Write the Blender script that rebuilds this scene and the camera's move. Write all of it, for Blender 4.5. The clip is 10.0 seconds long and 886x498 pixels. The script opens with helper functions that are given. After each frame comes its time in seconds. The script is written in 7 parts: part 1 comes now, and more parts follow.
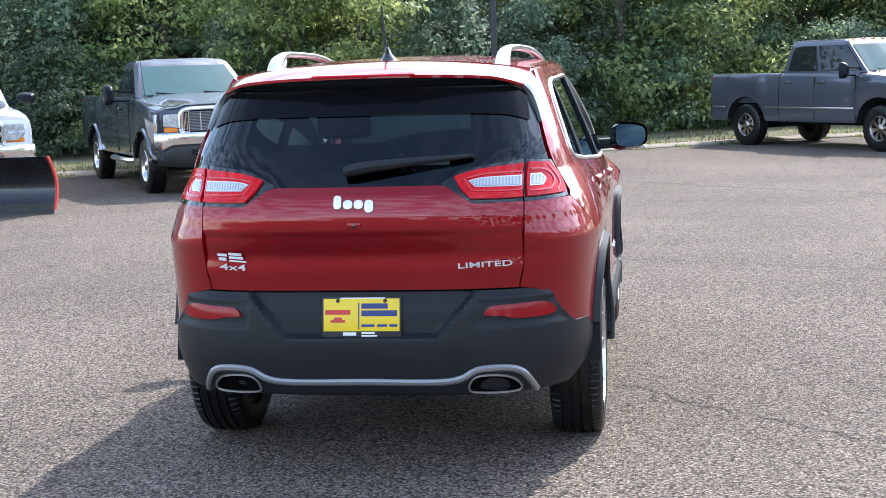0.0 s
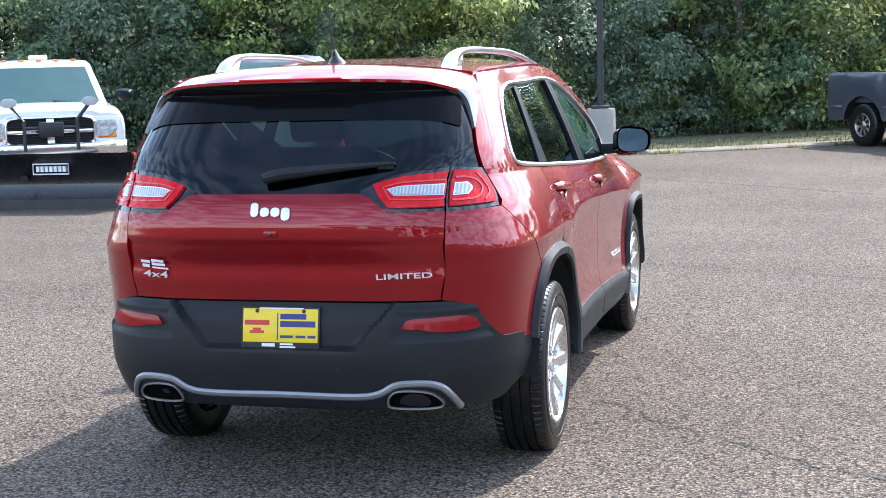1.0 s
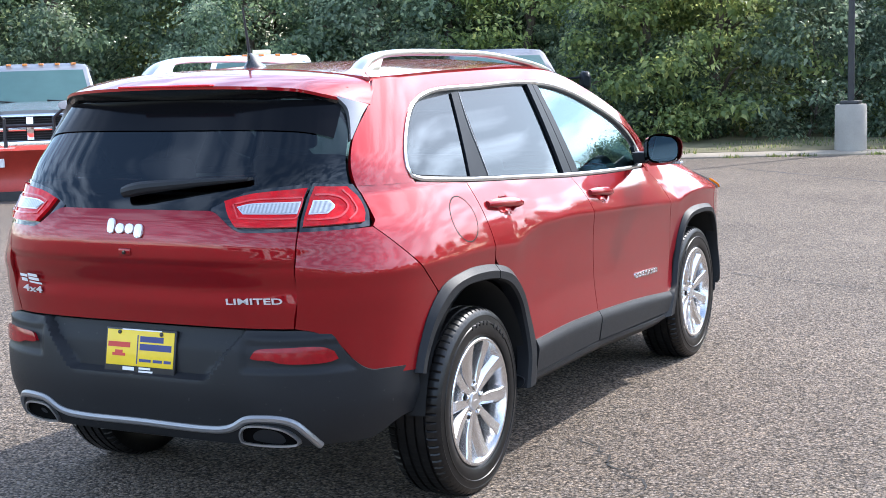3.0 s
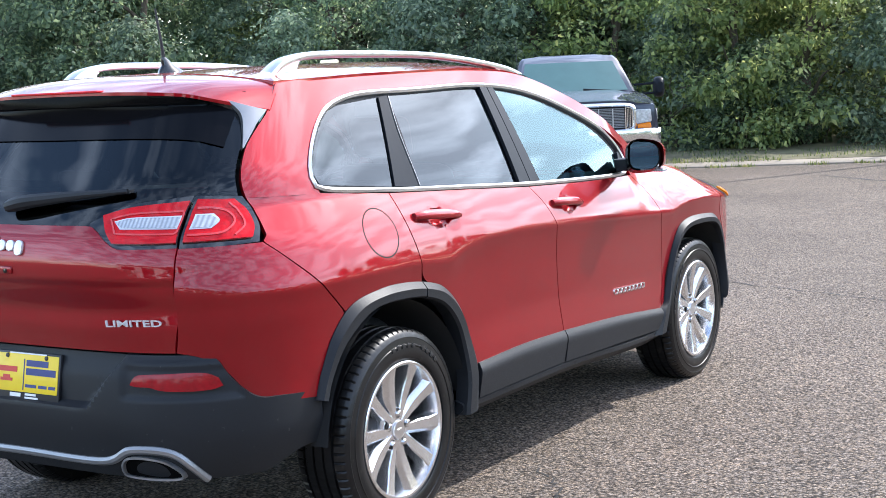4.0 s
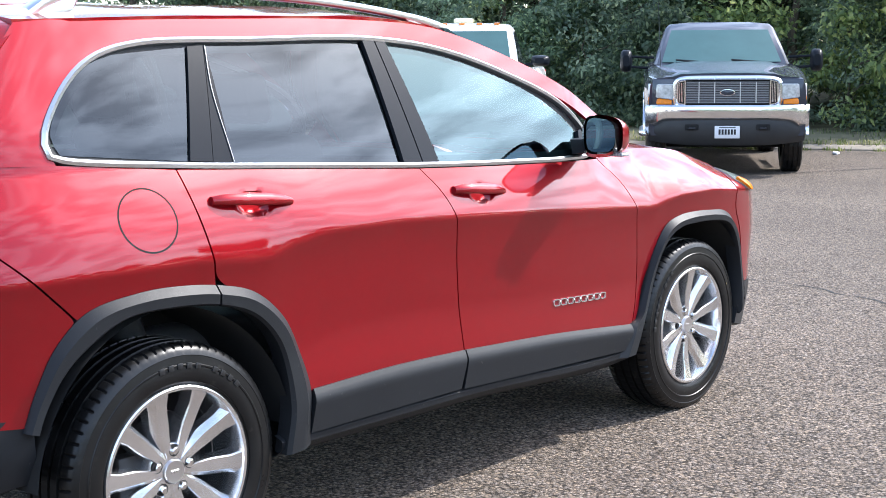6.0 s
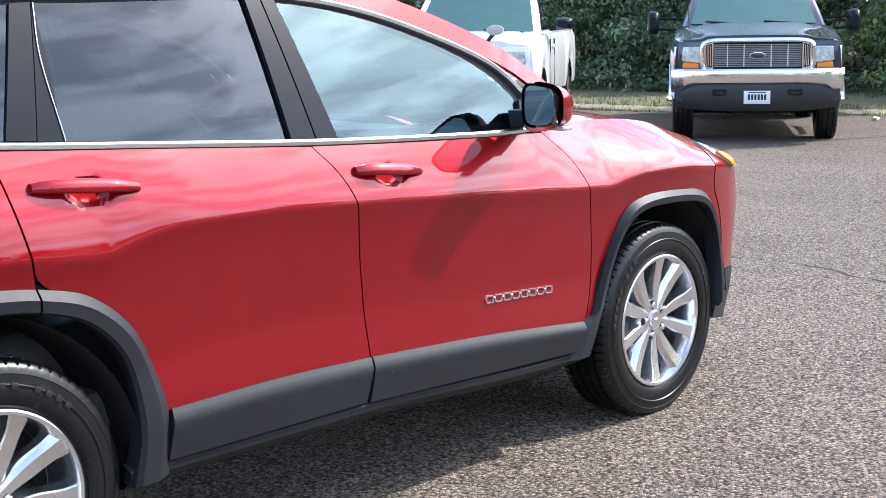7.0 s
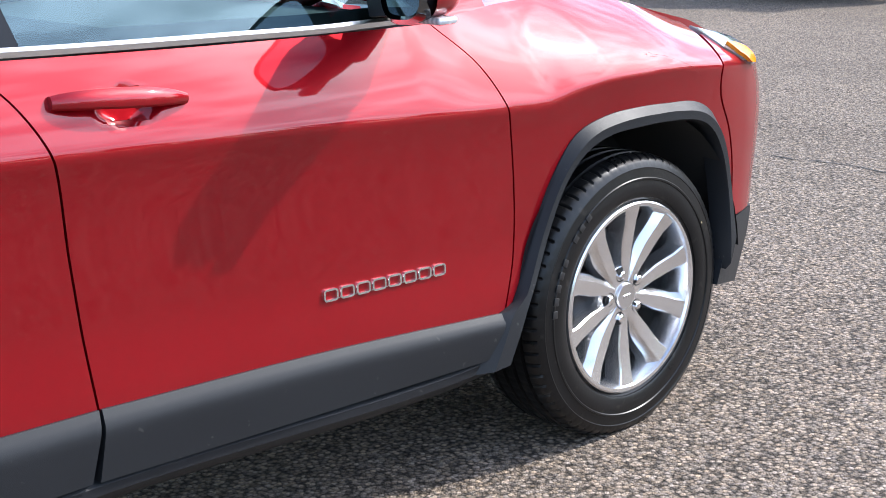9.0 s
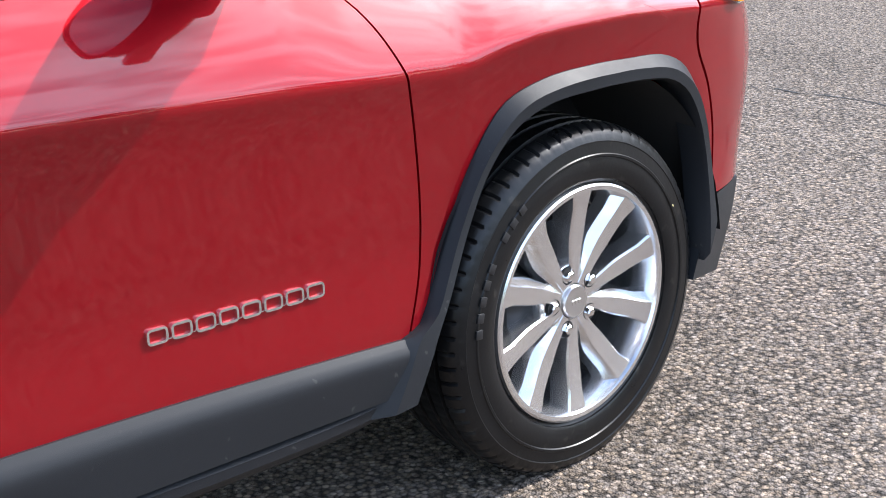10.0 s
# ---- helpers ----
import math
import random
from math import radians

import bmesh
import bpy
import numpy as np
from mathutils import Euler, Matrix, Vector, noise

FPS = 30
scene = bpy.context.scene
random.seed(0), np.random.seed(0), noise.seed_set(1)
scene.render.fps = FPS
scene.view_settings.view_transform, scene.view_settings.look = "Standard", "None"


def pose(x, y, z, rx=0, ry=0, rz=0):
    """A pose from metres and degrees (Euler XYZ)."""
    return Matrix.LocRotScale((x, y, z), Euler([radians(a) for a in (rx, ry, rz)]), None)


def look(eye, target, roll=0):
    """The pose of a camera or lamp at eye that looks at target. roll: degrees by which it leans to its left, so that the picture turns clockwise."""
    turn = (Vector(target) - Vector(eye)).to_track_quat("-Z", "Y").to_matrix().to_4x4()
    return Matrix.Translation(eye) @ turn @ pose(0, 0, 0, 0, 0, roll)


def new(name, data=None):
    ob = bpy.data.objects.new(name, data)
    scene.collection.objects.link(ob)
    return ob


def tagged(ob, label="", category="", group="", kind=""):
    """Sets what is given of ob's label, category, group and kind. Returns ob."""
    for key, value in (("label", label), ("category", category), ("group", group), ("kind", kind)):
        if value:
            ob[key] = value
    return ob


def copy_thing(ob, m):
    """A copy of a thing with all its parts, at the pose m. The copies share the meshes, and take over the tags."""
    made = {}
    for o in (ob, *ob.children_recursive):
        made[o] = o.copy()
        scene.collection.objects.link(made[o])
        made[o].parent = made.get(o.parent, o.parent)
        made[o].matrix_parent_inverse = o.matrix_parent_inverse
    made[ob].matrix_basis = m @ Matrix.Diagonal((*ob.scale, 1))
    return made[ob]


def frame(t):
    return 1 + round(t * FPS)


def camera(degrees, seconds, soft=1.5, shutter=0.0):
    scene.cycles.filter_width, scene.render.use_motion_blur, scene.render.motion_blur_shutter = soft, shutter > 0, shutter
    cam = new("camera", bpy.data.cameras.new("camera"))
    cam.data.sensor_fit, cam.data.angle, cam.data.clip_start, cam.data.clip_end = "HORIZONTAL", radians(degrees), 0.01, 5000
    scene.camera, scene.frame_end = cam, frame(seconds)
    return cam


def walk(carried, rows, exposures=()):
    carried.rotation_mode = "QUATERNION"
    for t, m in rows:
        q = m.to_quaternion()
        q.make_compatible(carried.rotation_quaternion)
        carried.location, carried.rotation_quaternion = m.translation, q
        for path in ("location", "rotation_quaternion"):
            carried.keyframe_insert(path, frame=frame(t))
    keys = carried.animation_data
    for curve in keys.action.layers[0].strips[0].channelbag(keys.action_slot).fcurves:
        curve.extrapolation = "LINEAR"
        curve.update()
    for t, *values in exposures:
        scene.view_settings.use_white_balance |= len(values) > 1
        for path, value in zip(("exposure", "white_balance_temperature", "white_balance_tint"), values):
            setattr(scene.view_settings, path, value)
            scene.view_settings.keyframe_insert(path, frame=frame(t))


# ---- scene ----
cam = camera(35.0, 10.0, 0.9)
PATH = [
    (0, (1.118, -6.121, 1.608), (0.822, -4.16, 1.351), -1.8),
    (0.5, (1.538, -5.982, 1.625), (1.13, -4.041, 1.366), -1.9),
    (1, (1.912, -5.758, 1.615), (1.411, -3.839, 1.358), -1.6),
    (1.5, (2.295, -5.526, 1.619), (1.691, -3.637, 1.36), -1.4),
    (2, (2.66, -5.289, 1.63), (1.934, -3.444, 1.366), -1.2),
    (2.5, (2.97, -5.005, 1.627), (2.165, -3.193, 1.369), -1.2),
    (2.7, (3.077, -4.894, 1.636), (2.227, -3.102, 1.375), -1.3),
    (3.8, (3.552, -4.142, 1.575), (2.499, -2.458, 1.339), -2.6),
    (4, (3.632, -4.003, 1.571), (2.567, -2.327, 1.333), -2.5),
    (4.5, (3.817, -3.619, 1.54), (2.683, -1.987, 1.309), -2.0),
    (5, (3.89, -3.187, 1.523), (2.706, -1.591, 1.291), -0.6),
    (5.2, (3.891, -3.017, 1.519), (2.697, -1.43, 1.282), -0.5),
    (6.3, (3.92, -2.118, 1.496), (2.595, -0.649, 1.204), -0.4),
    (6.5, (3.878, -1.957, 1.488), (2.548, -0.493, 1.192), -0.4),
    (7, (3.792, -1.554, 1.479), (2.443, -0.115, 1.151), -0.8),
    (7.5, (3.688, -1.129, 1.477), (2.298, 0.261, 1.107), -1.2),
    (8, (3.462, -0.731, 1.46), (2.061, 0.639, 1.059), -1.4),
    (8.5, (3.241, -0.322, 1.435), (1.83, 1.026, 0.998), -1.5),
    (9, (3.015, 0.066, 1.416), (1.611, 1.388, 0.885), -1.4),
    (9.5, (2.799, 0.4, 1.407), (1.406, 1.703, 0.806), -1.6),
    (10, (2.623, 0.746, 1.383), (1.233, 2.025, 0.727), -1.9),
]
walk(cam, [(t, look(eye, target, roll)) for t, eye, target, roll in PATH],
     [(0, 1.53, 6150, 9.5), (10, 1.53, 6150, 9.5)])

# daylight: an afternoon sun ahead of the lens and to the right, a few thin clouds
SUN = Vector((0.43, 1.0, 1.02)).normalized()
world = bpy.data.worlds.new("daylight")
scene.world = world
world.use_nodes = True
wn = world.node_tree
sky = wn.nodes.new("ShaderNodeTexSky")
sky.sky_type, sky.sun_disc = "NISHITA", False
sky.sun_elevation, sky.sun_rotation = math.asin(SUN.z), math.atan2(SUN.x, SUN.y)
sky.air_density, sky.dust_density = 1.0, 1.4
wco, wno, wra, wmx = wn.nodes.new("ShaderNodeTexCoord"), wn.nodes.new("ShaderNodeTexNoise"), wn.nodes.new("ShaderNodeMapRange"), wn.nodes.new("ShaderNodeMix")
wma = wn.nodes.new("ShaderNodeMapping")
wma.inputs["Scale"].default_value = (1.0, 1.0, 2.8)
wno.inputs["Scale"].default_value, wno.inputs["Detail"].default_value = 8.5, 9
wra.inputs["From Min"].default_value, wra.inputs["From Max"].default_value = 0.41, 0.60
wra.inputs["To Max"].default_value = 0.9
wmx.data_type = "RGBA"
wsc = wn.nodes.new("ShaderNodeMix")
wsc.data_type, wsc.blend_type = "RGBA", "ADD"
wsc.inputs["Factor"].default_value = 1.0
wsc.inputs["B"].default_value = (3.1, 3.1, 3.1, 1)
# clouds are brighter towards the sun, as the sky is
wsk = wn.nodes.new("ShaderNodeVectorMath")
wsk.operation = "SCALE"
wsk.inputs["Scale"].default_value = 1.5
wn.links.new(sky.outputs["Color"], wsk.inputs[0])
wn.links.new(wsk.outputs["Vector"], wsc.inputs["A"])
wn.links.new(wsc.outputs["Result"], wmx.inputs["B"])
wn.links.new(wco.outputs["Generated"], wma.inputs["Vector"])
wn.links.new(wma.outputs["Vector"], wno.inputs["Vector"])
wn.links.new(wno.outputs["Fac"], wra.inputs["Value"])
# the clouds thin out towards the zenith
wse, wel, wmu = wn.nodes.new("ShaderNodeSeparateXYZ"), wn.nodes.new("ShaderNodeMapRange"), wn.nodes.new("ShaderNodeMath")
wel.inputs["From Min"].default_value, wel.inputs["From Max"].default_value = 0.66, 0.90
wel.inputs["To Min"].default_value, wel.inputs["To Max"].default_value = 1.0, 0.14
wmu.operation = "MULTIPLY"
wn.links.new(wco.outputs["Generated"], wse.inputs[0])
wn.links.new(wse.outputs["Z"], wel.inputs["Value"])
wn.links.new(wra.outputs["Result"], wmu.inputs[0])
wn.links.new(wel.outputs["Result"], wmu.inputs[1])
wn.links.new(wmu.outputs[0], wmx.inputs["Factor"])
wn.links.new(sky.outputs["Color"], wmx.inputs["A"])
wn.links.new(wmx.outputs["Result"], wn.nodes["Background"].inputs["Color"])
wn.nodes["Background"].inputs["Strength"].default_value = 0.15
sun = new("sun", bpy.data.lights.new("sun", "SUN"))
sun.data.energy, sun.data.angle, sun.data.color = 2.55, radians(0.6), (1.0, 0.95, 0.89)
sun.matrix_basis = look(SUN * 60, (0, 0, 0))

# ---------------------------------------------------------------- small tools
def part(name, bm, material, parent=None, label="", sharp=32):
    """Link a bmesh as one mesh object under a thing or a part."""
    me = bpy.data.meshes.new(name)
    bmesh.ops.recalc_face_normals(bm, faces=bm.faces) if len(bm.faces) < 4000 else None
    for f in bm.faces:
        f.smooth = True
    bm.to_mesh(me)
    bm.free()
    me.set_sharp_from_angle(angle=radians(sharp))
    me.materials.append(material)
    ob = new(name, me)
    if parent is not None:
        ob.parent = parent
    if label:
        tagged(ob, label)
    return ob


def thing(name, label, category, group="", m=None):
    ob = new(name)
    ob.empty_display_size = 0.3
    if m is not None:
        ob.matrix_basis = m
    return tagged(ob, label, category, group)


def spl(pts):
    """A smooth function through (x, y) pairs that does not overshoot."""
    xs, ys = np.array([p[0] for p in pts], float), np.array([p[1] for p in pts], float)
    h, d = np.diff(xs), np.diff(ys) / np.diff(xs)
    m = np.zeros(len(xs))
    m[0], m[-1] = d[0], d[-1]
    for i in range(1, len(xs) - 1):
        if d[i - 1] * d[i] > 0:
            w1, w2 = 2 * h[i] + h[i - 1], h[i] + 2 * h[i - 1]
            m[i] = (w1 + w2) / (w1 / d[i - 1] + w2 / d[i])

    def f(x):
        x = min(max(x, xs[0]), xs[-1])
        i = min(int(np.searchsorted(xs, x, side="right")) - 1, len(xs) - 2)
        t = (x - xs[i]) / h[i]
        return ((1 + 2 * t) * (1 - t) ** 2 * ys[i] + t * (1 - t) ** 2 * h[i] * m[i]
                + t * t * (3 - 2 * t) * ys[i + 1] + t * t * (t - 1) * h[i] * m[i + 1])
    return f


def sstep(a, b, x):
    t = min(max((x - a) / (b - a), 0.0), 1.0)
    return t * t * (3 - 2 * t)


def smooth_line(pts, n=32, closed=False):
    """n + 1 points evenly along a Catmull-Rom curve through pts (any dimension)."""
    p = np.array(pts, float)
    if len(p) == 2:
        return [tuple(p[0] + (p[1] - p[0]) * i / n) for i in range(n + 1)]
    q = np.vstack([p[-1:], p, p[:2]]) if closed else np.vstack([2 * p[0] - p[1], p, 2 * p[-1] - p[-2]])
    out = []
    for i in range(1, len(q) - 2):
        a, b, c, d = q[i - 1:i + 3]
        ta = np.linalg.norm(b - a) ** 0.5 + 1e-9
        tb = np.linalg.norm(c - b) ** 0.5 + 1e-9
        tc = np.linalg.norm(d - c) ** 0.5 + 1e-9
        m1 = (b - a) / ta - (c - a) / (ta + tb) + (c - b) / tb
        m2 = (c - b) / tb - (d - b) / (tb + tc) + (d - c) / tc
        for k in range(12):
            t = k / 12
            out.append((2 * t ** 3 - 3 * t * t + 1) * b + (t ** 3 - 2 * t * t + t) * tb * m1
                       + (3 * t * t - 2 * t ** 3) * c + (t ** 3 - t * t) * tb * m2)
    out.append(q[-2])
    out = np.array(out)
    s = np.concatenate([[0], np.cumsum(np.linalg.norm(np.diff(out, axis=0), axis=1))])
    at = np.linspace(0, s[-1], n + 1)
    return [tuple(v) for v in np.stack([np.interp(at, s, out[:, k]) for k in range(out.shape[1])], 1)]


def poly_line(pts, n=32):
    """n + 1 points evenly along straight pieces."""
    p = np.array(pts, float)
    s = np.concatenate([[0], np.cumsum(np.linalg.norm(np.diff(p, axis=0), axis=1))])
    at = np.linspace(0, s[-1], n + 1)
    return [tuple(v) for v in np.stack([np.interp(at, s, p[:, k]) for k in range(p.shape[1])], 1)]


def rounded(pts, r, n=5):
    """A polygon with its corners rounded off; r is one radius for each corner."""
    out = []
    for i, p in enumerate(pts):
        p, a, b = Vector(p), Vector(pts[i - 1]), Vector(pts[(i + 1) % len(pts)])
        a, b = p + (a - p).normalized() * r[i], p + (b - p).normalized() * r[i]
        for k in range(n + 1):
            t = k / n
            out.append(a * (1 - t) ** 2 + p * 2 * t * (1 - t) + b * t * t)
    return out


def mesh_grid(bm, rows):
    vs = [[bm.verts.new(p) for p in r] for r in rows]
    for i in range(len(vs) - 1):
        for j in range(len(vs[0]) - 1):
            bm.faces.new((vs[i][j], vs[i + 1][j], vs[i + 1][j + 1], vs[i][j + 1]))
    return vs


def box(bm, x0, x1, y0, y1, z0, z1, bevel=0.0, seg=2):
    vs = [bm.verts.new((x, y, z)) for x in (x0, x1) for y in (y0, y1) for z in (z0, z1)]
    fs = [bm.faces.new([vs[i] for i in f]) for f in
          ((0, 1, 3, 2), (4, 6, 7, 5), (0, 4, 5, 1), (2, 3, 7, 6), (0, 2, 6, 4), (1, 5, 7, 3))]
    if bevel:
        es = list({e for f in fs for e in f.edges})
        bmesh.ops.bevel(bm, geom=es, offset=bevel, segments=seg, profile=0.5, affect="EDGES")
    return vs


def prism(bm, outline, axis, a, b, bevel=0.0, seg=2):
    """Extrude a closed 2D outline along an axis (x: outline in y, z; y: in x, z; z: in x, y)."""
    def put(p, d):
        return {"x": (d, p[0], p[1]), "y": (p[0], d, p[1]), "z": (p[0], p[1], d)}[axis]
    lo, hi = [bm.verts.new(put(p, a)) for p in outline], [bm.verts.new(put(p, b)) for p in outline]
    fs = [bm.faces.new(lo), bm.faces.new(hi[::-1])]
    n = len(outline)
    for i in range(n):
        fs.append(bm.faces.new((lo[i], hi[i], hi[(i + 1) % n], lo[(i + 1) % n])))
    if bevel:
        rim = list({e for f in fs[:2] for e in f.edges})
        bmesh.ops.bevel(bm, geom=rim, offset=bevel, segments=seg, profile=0.5, affect="EDGES")


def lathe(bm, profile, n=48, axis="x", at=(0, 0, 0), closed=False):
    """Turn a profile of (along, radius) pairs about an axis."""
    rings = []
    for i in range(n):
        a = 2 * math.pi * i / n
        c, s = math.cos(a), math.sin(a)
        ring = []
        for d, r in profile:
            p = {"x": (d, r * c, r * s), "y": (r * c, d, r * s), "z": (r * c, r * s, d)}[axis]
            ring.append(bm.verts.new((p[0] + at[0], p[1] + at[1], p[2] + at[2])))
        rings.append(ring)
    m = len(profile)
    for i in range(n):
        a, b = rings[i], rings[(i + 1) % n]
        for j in range(m if closed else m - 1):
            k = (j + 1) % m
            bm.faces.new((a[j], a[k], b[k], b[j]))
    return rings


def tube(bm, pts, radius, n=8, cap=True):
    """A round tube along points; radius a number or one a point."""
    pts = [Vector(p) for p in pts]
    rad = [radius] * len(pts) if isinstance(radius, (int, float)) else radius
    up, rings = Vector((0, 0, 1)), []
    for i, p in enumerate(pts):
        t = (pts[min(i + 1, len(pts) - 1)] - pts[max(i - 1, 0)]).normalized()
        u = t.cross(up if abs(t.z) < 0.95 else Vector((1, 0, 0))).normalized()
        w = t.cross(u)
        rings.append([bm.verts.new(p + rad[i] * (math.cos(2 * math.pi * k / n) * u + math.sin(2 * math.pi * k / n) * w)) for k in range(n)])
    for a, b in zip(rings, rings[1:]):
        for k in range(n):
            bm.faces.new((a[k], a[(k + 1) % n], b[(k + 1) % n], b[k]))
    if cap:
        bm.faces.new(rings[0][::-1])
        bm.faces.new(rings[-1])


def sweep(bm, pts, normals, profile, closed=False):
    """Sweep a closed profile of (across, outward) pairs along points with surface normals."""
    pts, rings = [Vector(p) for p in pts], []
    n = len(pts)
    for i, p in enumerate(pts):
        a, b = (pts[(i + 1) % n], pts[i - 1]) if closed else (pts[min(i + 1, n - 1)], pts[max(i - 1, 0)])
        t, no = (a - b).normalized(), Vector(normals[i]).normalized()
        w = no.cross(t).normalized()
        rings.append([bm.verts.new(p + w * c + no * o) for c, o in profile])
    m = len(profile)
    for i in range(n if closed else n - 1):
        a, b = rings[i], rings[(i + 1) % n]
        for k in range(m):
            bm.faces.new((a[k], a[(k + 1) % m], b[(k + 1) % m], b[k]))
    if not closed:
        bm.faces.new(rings[0][::-1])
        bm.faces.new(rings[-1])


def flip_x(bm):
    for v in bm.verts:
        v.co.x = -v.co.x
    bmesh.ops.reverse_faces(bm, faces=bm.faces)
    return bm


def lettering(name, text, size, m, material, parent, depth=0.004, squash=1.0, label=""):
    """Raised letters in the built-in font, turned into a mesh."""
    cu = bpy.data.curves.new(name, "FONT")
    cu.body, cu.size, cu.extrude, cu.align_x, cu.align_y = text, size, depth, "CENTER", "CENTER"
    cu.resolution_u, cu.offset = 3, size * 0.010
    tmp = new(name, cu)
    me = bpy.data.meshes.new_from_object(tmp.evaluated_get(bpy.context.evaluated_depsgraph_get()))
    bpy.data.objects.remove(tmp)
    bpy.data.curves.remove(cu)
    me.transform(m @ Matrix.Diagonal((squash, 1, 1, 1)))
    me.materials.clear()
    me.materials.append(material)
    ob = new(name, me)
    ob.parent = parent
    if label:
        tagged(ob, label)
    return ob

# ---------------------------------------------------------------- materials
def mat(name, color, rough=0.5, metal=0.0, coat=0.0, spread=0.0, scale=8.0, bump=0.0, bump_scale=60.0, rough_var=0.0, spec=0.5, emit=None, dirt=0.0):
    """A principled surface whose colour varies at two sizes, with fine relief."""
    m = bpy.data.materials.new(name)
    m.use_nodes = True
    nt = m.node_tree
    b = nt.nodes["Principled BSDF"]
    b.inputs["Base Color"].default_value = (*color, 1)
    b.inputs["Roughness"].default_value, b.inputs["Metallic"].default_value = rough, metal
    b.inputs["Coat Weight"].default_value, b.inputs["Coat Roughness"].default_value = coat, 0.03
    b.inputs["Specular IOR Level"].default_value = spec
    co = nt.nodes.new("ShaderNodeTexCoord")
    if spread or dirt:
        big, fine = nt.nodes.new("ShaderNodeTexNoise"), nt.nodes.new("ShaderNodeTexNoise")
        big.inputs["Scale"].default_value, fine.inputs["Scale"].default_value = scale, scale * 14
        big.inputs["Detail"].default_value = 5
        add = nt.nodes.new("ShaderNodeMath")
        add.operation = "MULTIPLY_ADD"
        add.inputs[1].default_value = 0.35
        nt.links.new(co.outputs["Object"], big.inputs["Vector"])
        nt.links.new(co.outputs["Object"], fine.inputs["Vector"])
        nt.links.new(fine.outputs["Fac"], add.inputs[0])
        nt.links.new(big.outputs["Fac"], add.inputs[2])
        ramp = nt.nodes.new("ShaderNodeMapRange")
        ramp.inputs["From Min"].default_value, ramp.inputs["From Max"].default_value = 0.35, 1.0
        ramp.inputs["To Min"].default_value, ramp.inputs["To Max"].default_value = 1 - spread, 1 + spread
        nt.links.new(add.outputs[0], ramp.inputs["Value"])
        mul = nt.nodes.new("ShaderNodeVectorMath")
        mul.operation = "SCALE"
        mul.inputs[0].default_value = color
        nt.links.new(ramp.outputs["Result"], mul.inputs["Scale"])
        nt.links.new(mul.outputs["Vector"], b.inputs["Base Color"])
        if rough_var:
            rr = nt.nodes.new("ShaderNodeMapRange")
            rr.inputs["From Min"].default_value, rr.inputs["From Max"].default_value = 0.35, 1.0
            rr.inputs["To Min"].default_value, rr.inputs["To Max"].default_value = max(rough - rough_var, 0.02), rough + rough_var
            nt.links.new(add.outputs[0], rr.inputs["Value"])
            nt.links.new(rr.outputs["Result"], b.inputs["Roughness"])
    if bump:
        no, bp = nt.nodes.new("ShaderNodeTexNoise"), nt.nodes.new("ShaderNodeBump")
        no.inputs["Scale"].default_value, no.inputs["Detail"].default_value = bump_scale, 3
        bp.inputs["Strength"].default_value, bp.inputs["Distance"].default_value = bump, 0.004
        nt.links.new(co.outputs["Object"], no.inputs["Vector"])
        nt.links.new(no.outputs["Fac"], bp.inputs["Height"])
        nt.links.new(bp.outputs["Normal"], b.inputs["Normal"])
    if emit:
        b.inputs["Emission Color"].default_value = (*color, 1)
        b.inputs["Emission Strength"].default_value = emit
    return m


def glass(name, tint, gloss=(1, 1, 1), ior=1.5):
    """A tinted pane: it lets through the tint and mirrors by its Fresnel share."""
    m = bpy.data.materials.new(name)
    m.use_nodes = True
    nt = m.node_tree
    nt.nodes.clear()
    out, mix = nt.nodes.new("ShaderNodeOutputMaterial"), nt.nodes.new("ShaderNodeMixShader")
    tr, gl, fr = nt.nodes.new("ShaderNodeBsdfTransparent"), nt.nodes.new("ShaderNodeBsdfGlossy"), nt.nodes.new("ShaderNodeFresnel")
    tr.inputs["Color"].default_value = (*tint, 1)
    gl.inputs["Color"].default_value, gl.inputs["Roughness"].default_value = (*gloss, 1), 0.0
    fr.inputs["IOR"].default_value = ior
    nt.links.new(fr.outputs[0], mix.inputs[0])
    nt.links.new(tr.outputs[0], mix.inputs[1])
    nt.links.new(gl.outputs[0], mix.inputs[2])
    nt.links.new(mix.outputs[0], out.inputs["Surface"])
    return m


def lens_mat(name, tint, rough=0.08):
    """Moulded lamp plastic: tinted, glossy, with ribs behind the surface."""
    return mat(name, tint, rough, 0, 0.15, 0.3, 30, 0.04, 70, spec=0.25)


def paint(name, color, flake=0.25):
    """Metallic car paint under clear lacquer, with the faintest film of dust."""
    m = mat(name, color, 0.42, flake, 1.0, 0.06, 3.0, spec=0.04)
    nt = m.node_tree
    b = nt.nodes["Principled BSDF"]
    co = nt.nodes.new("ShaderNodeTexCoord")
    sp, rr = nt.nodes.new("ShaderNodeTexNoise"), nt.nodes.new("ShaderNodeMapRange")
    sp.inputs["Scale"].default_value, sp.inputs["Detail"].default_value = 5, 8
    rr.inputs["To Min"].default_value, rr.inputs["To Max"].default_value = 0.034, 0.046
    b.inputs["Coat IOR"].default_value = 1.5
    nt.links.new(co.outputs["Object"], sp.inputs["Vector"])
    nt.links.new(sp.outputs["Fac"], rr.inputs["Value"])
    nt.links.new(rr.outputs["Result"], b.inputs["Coat Roughness"])
    return m


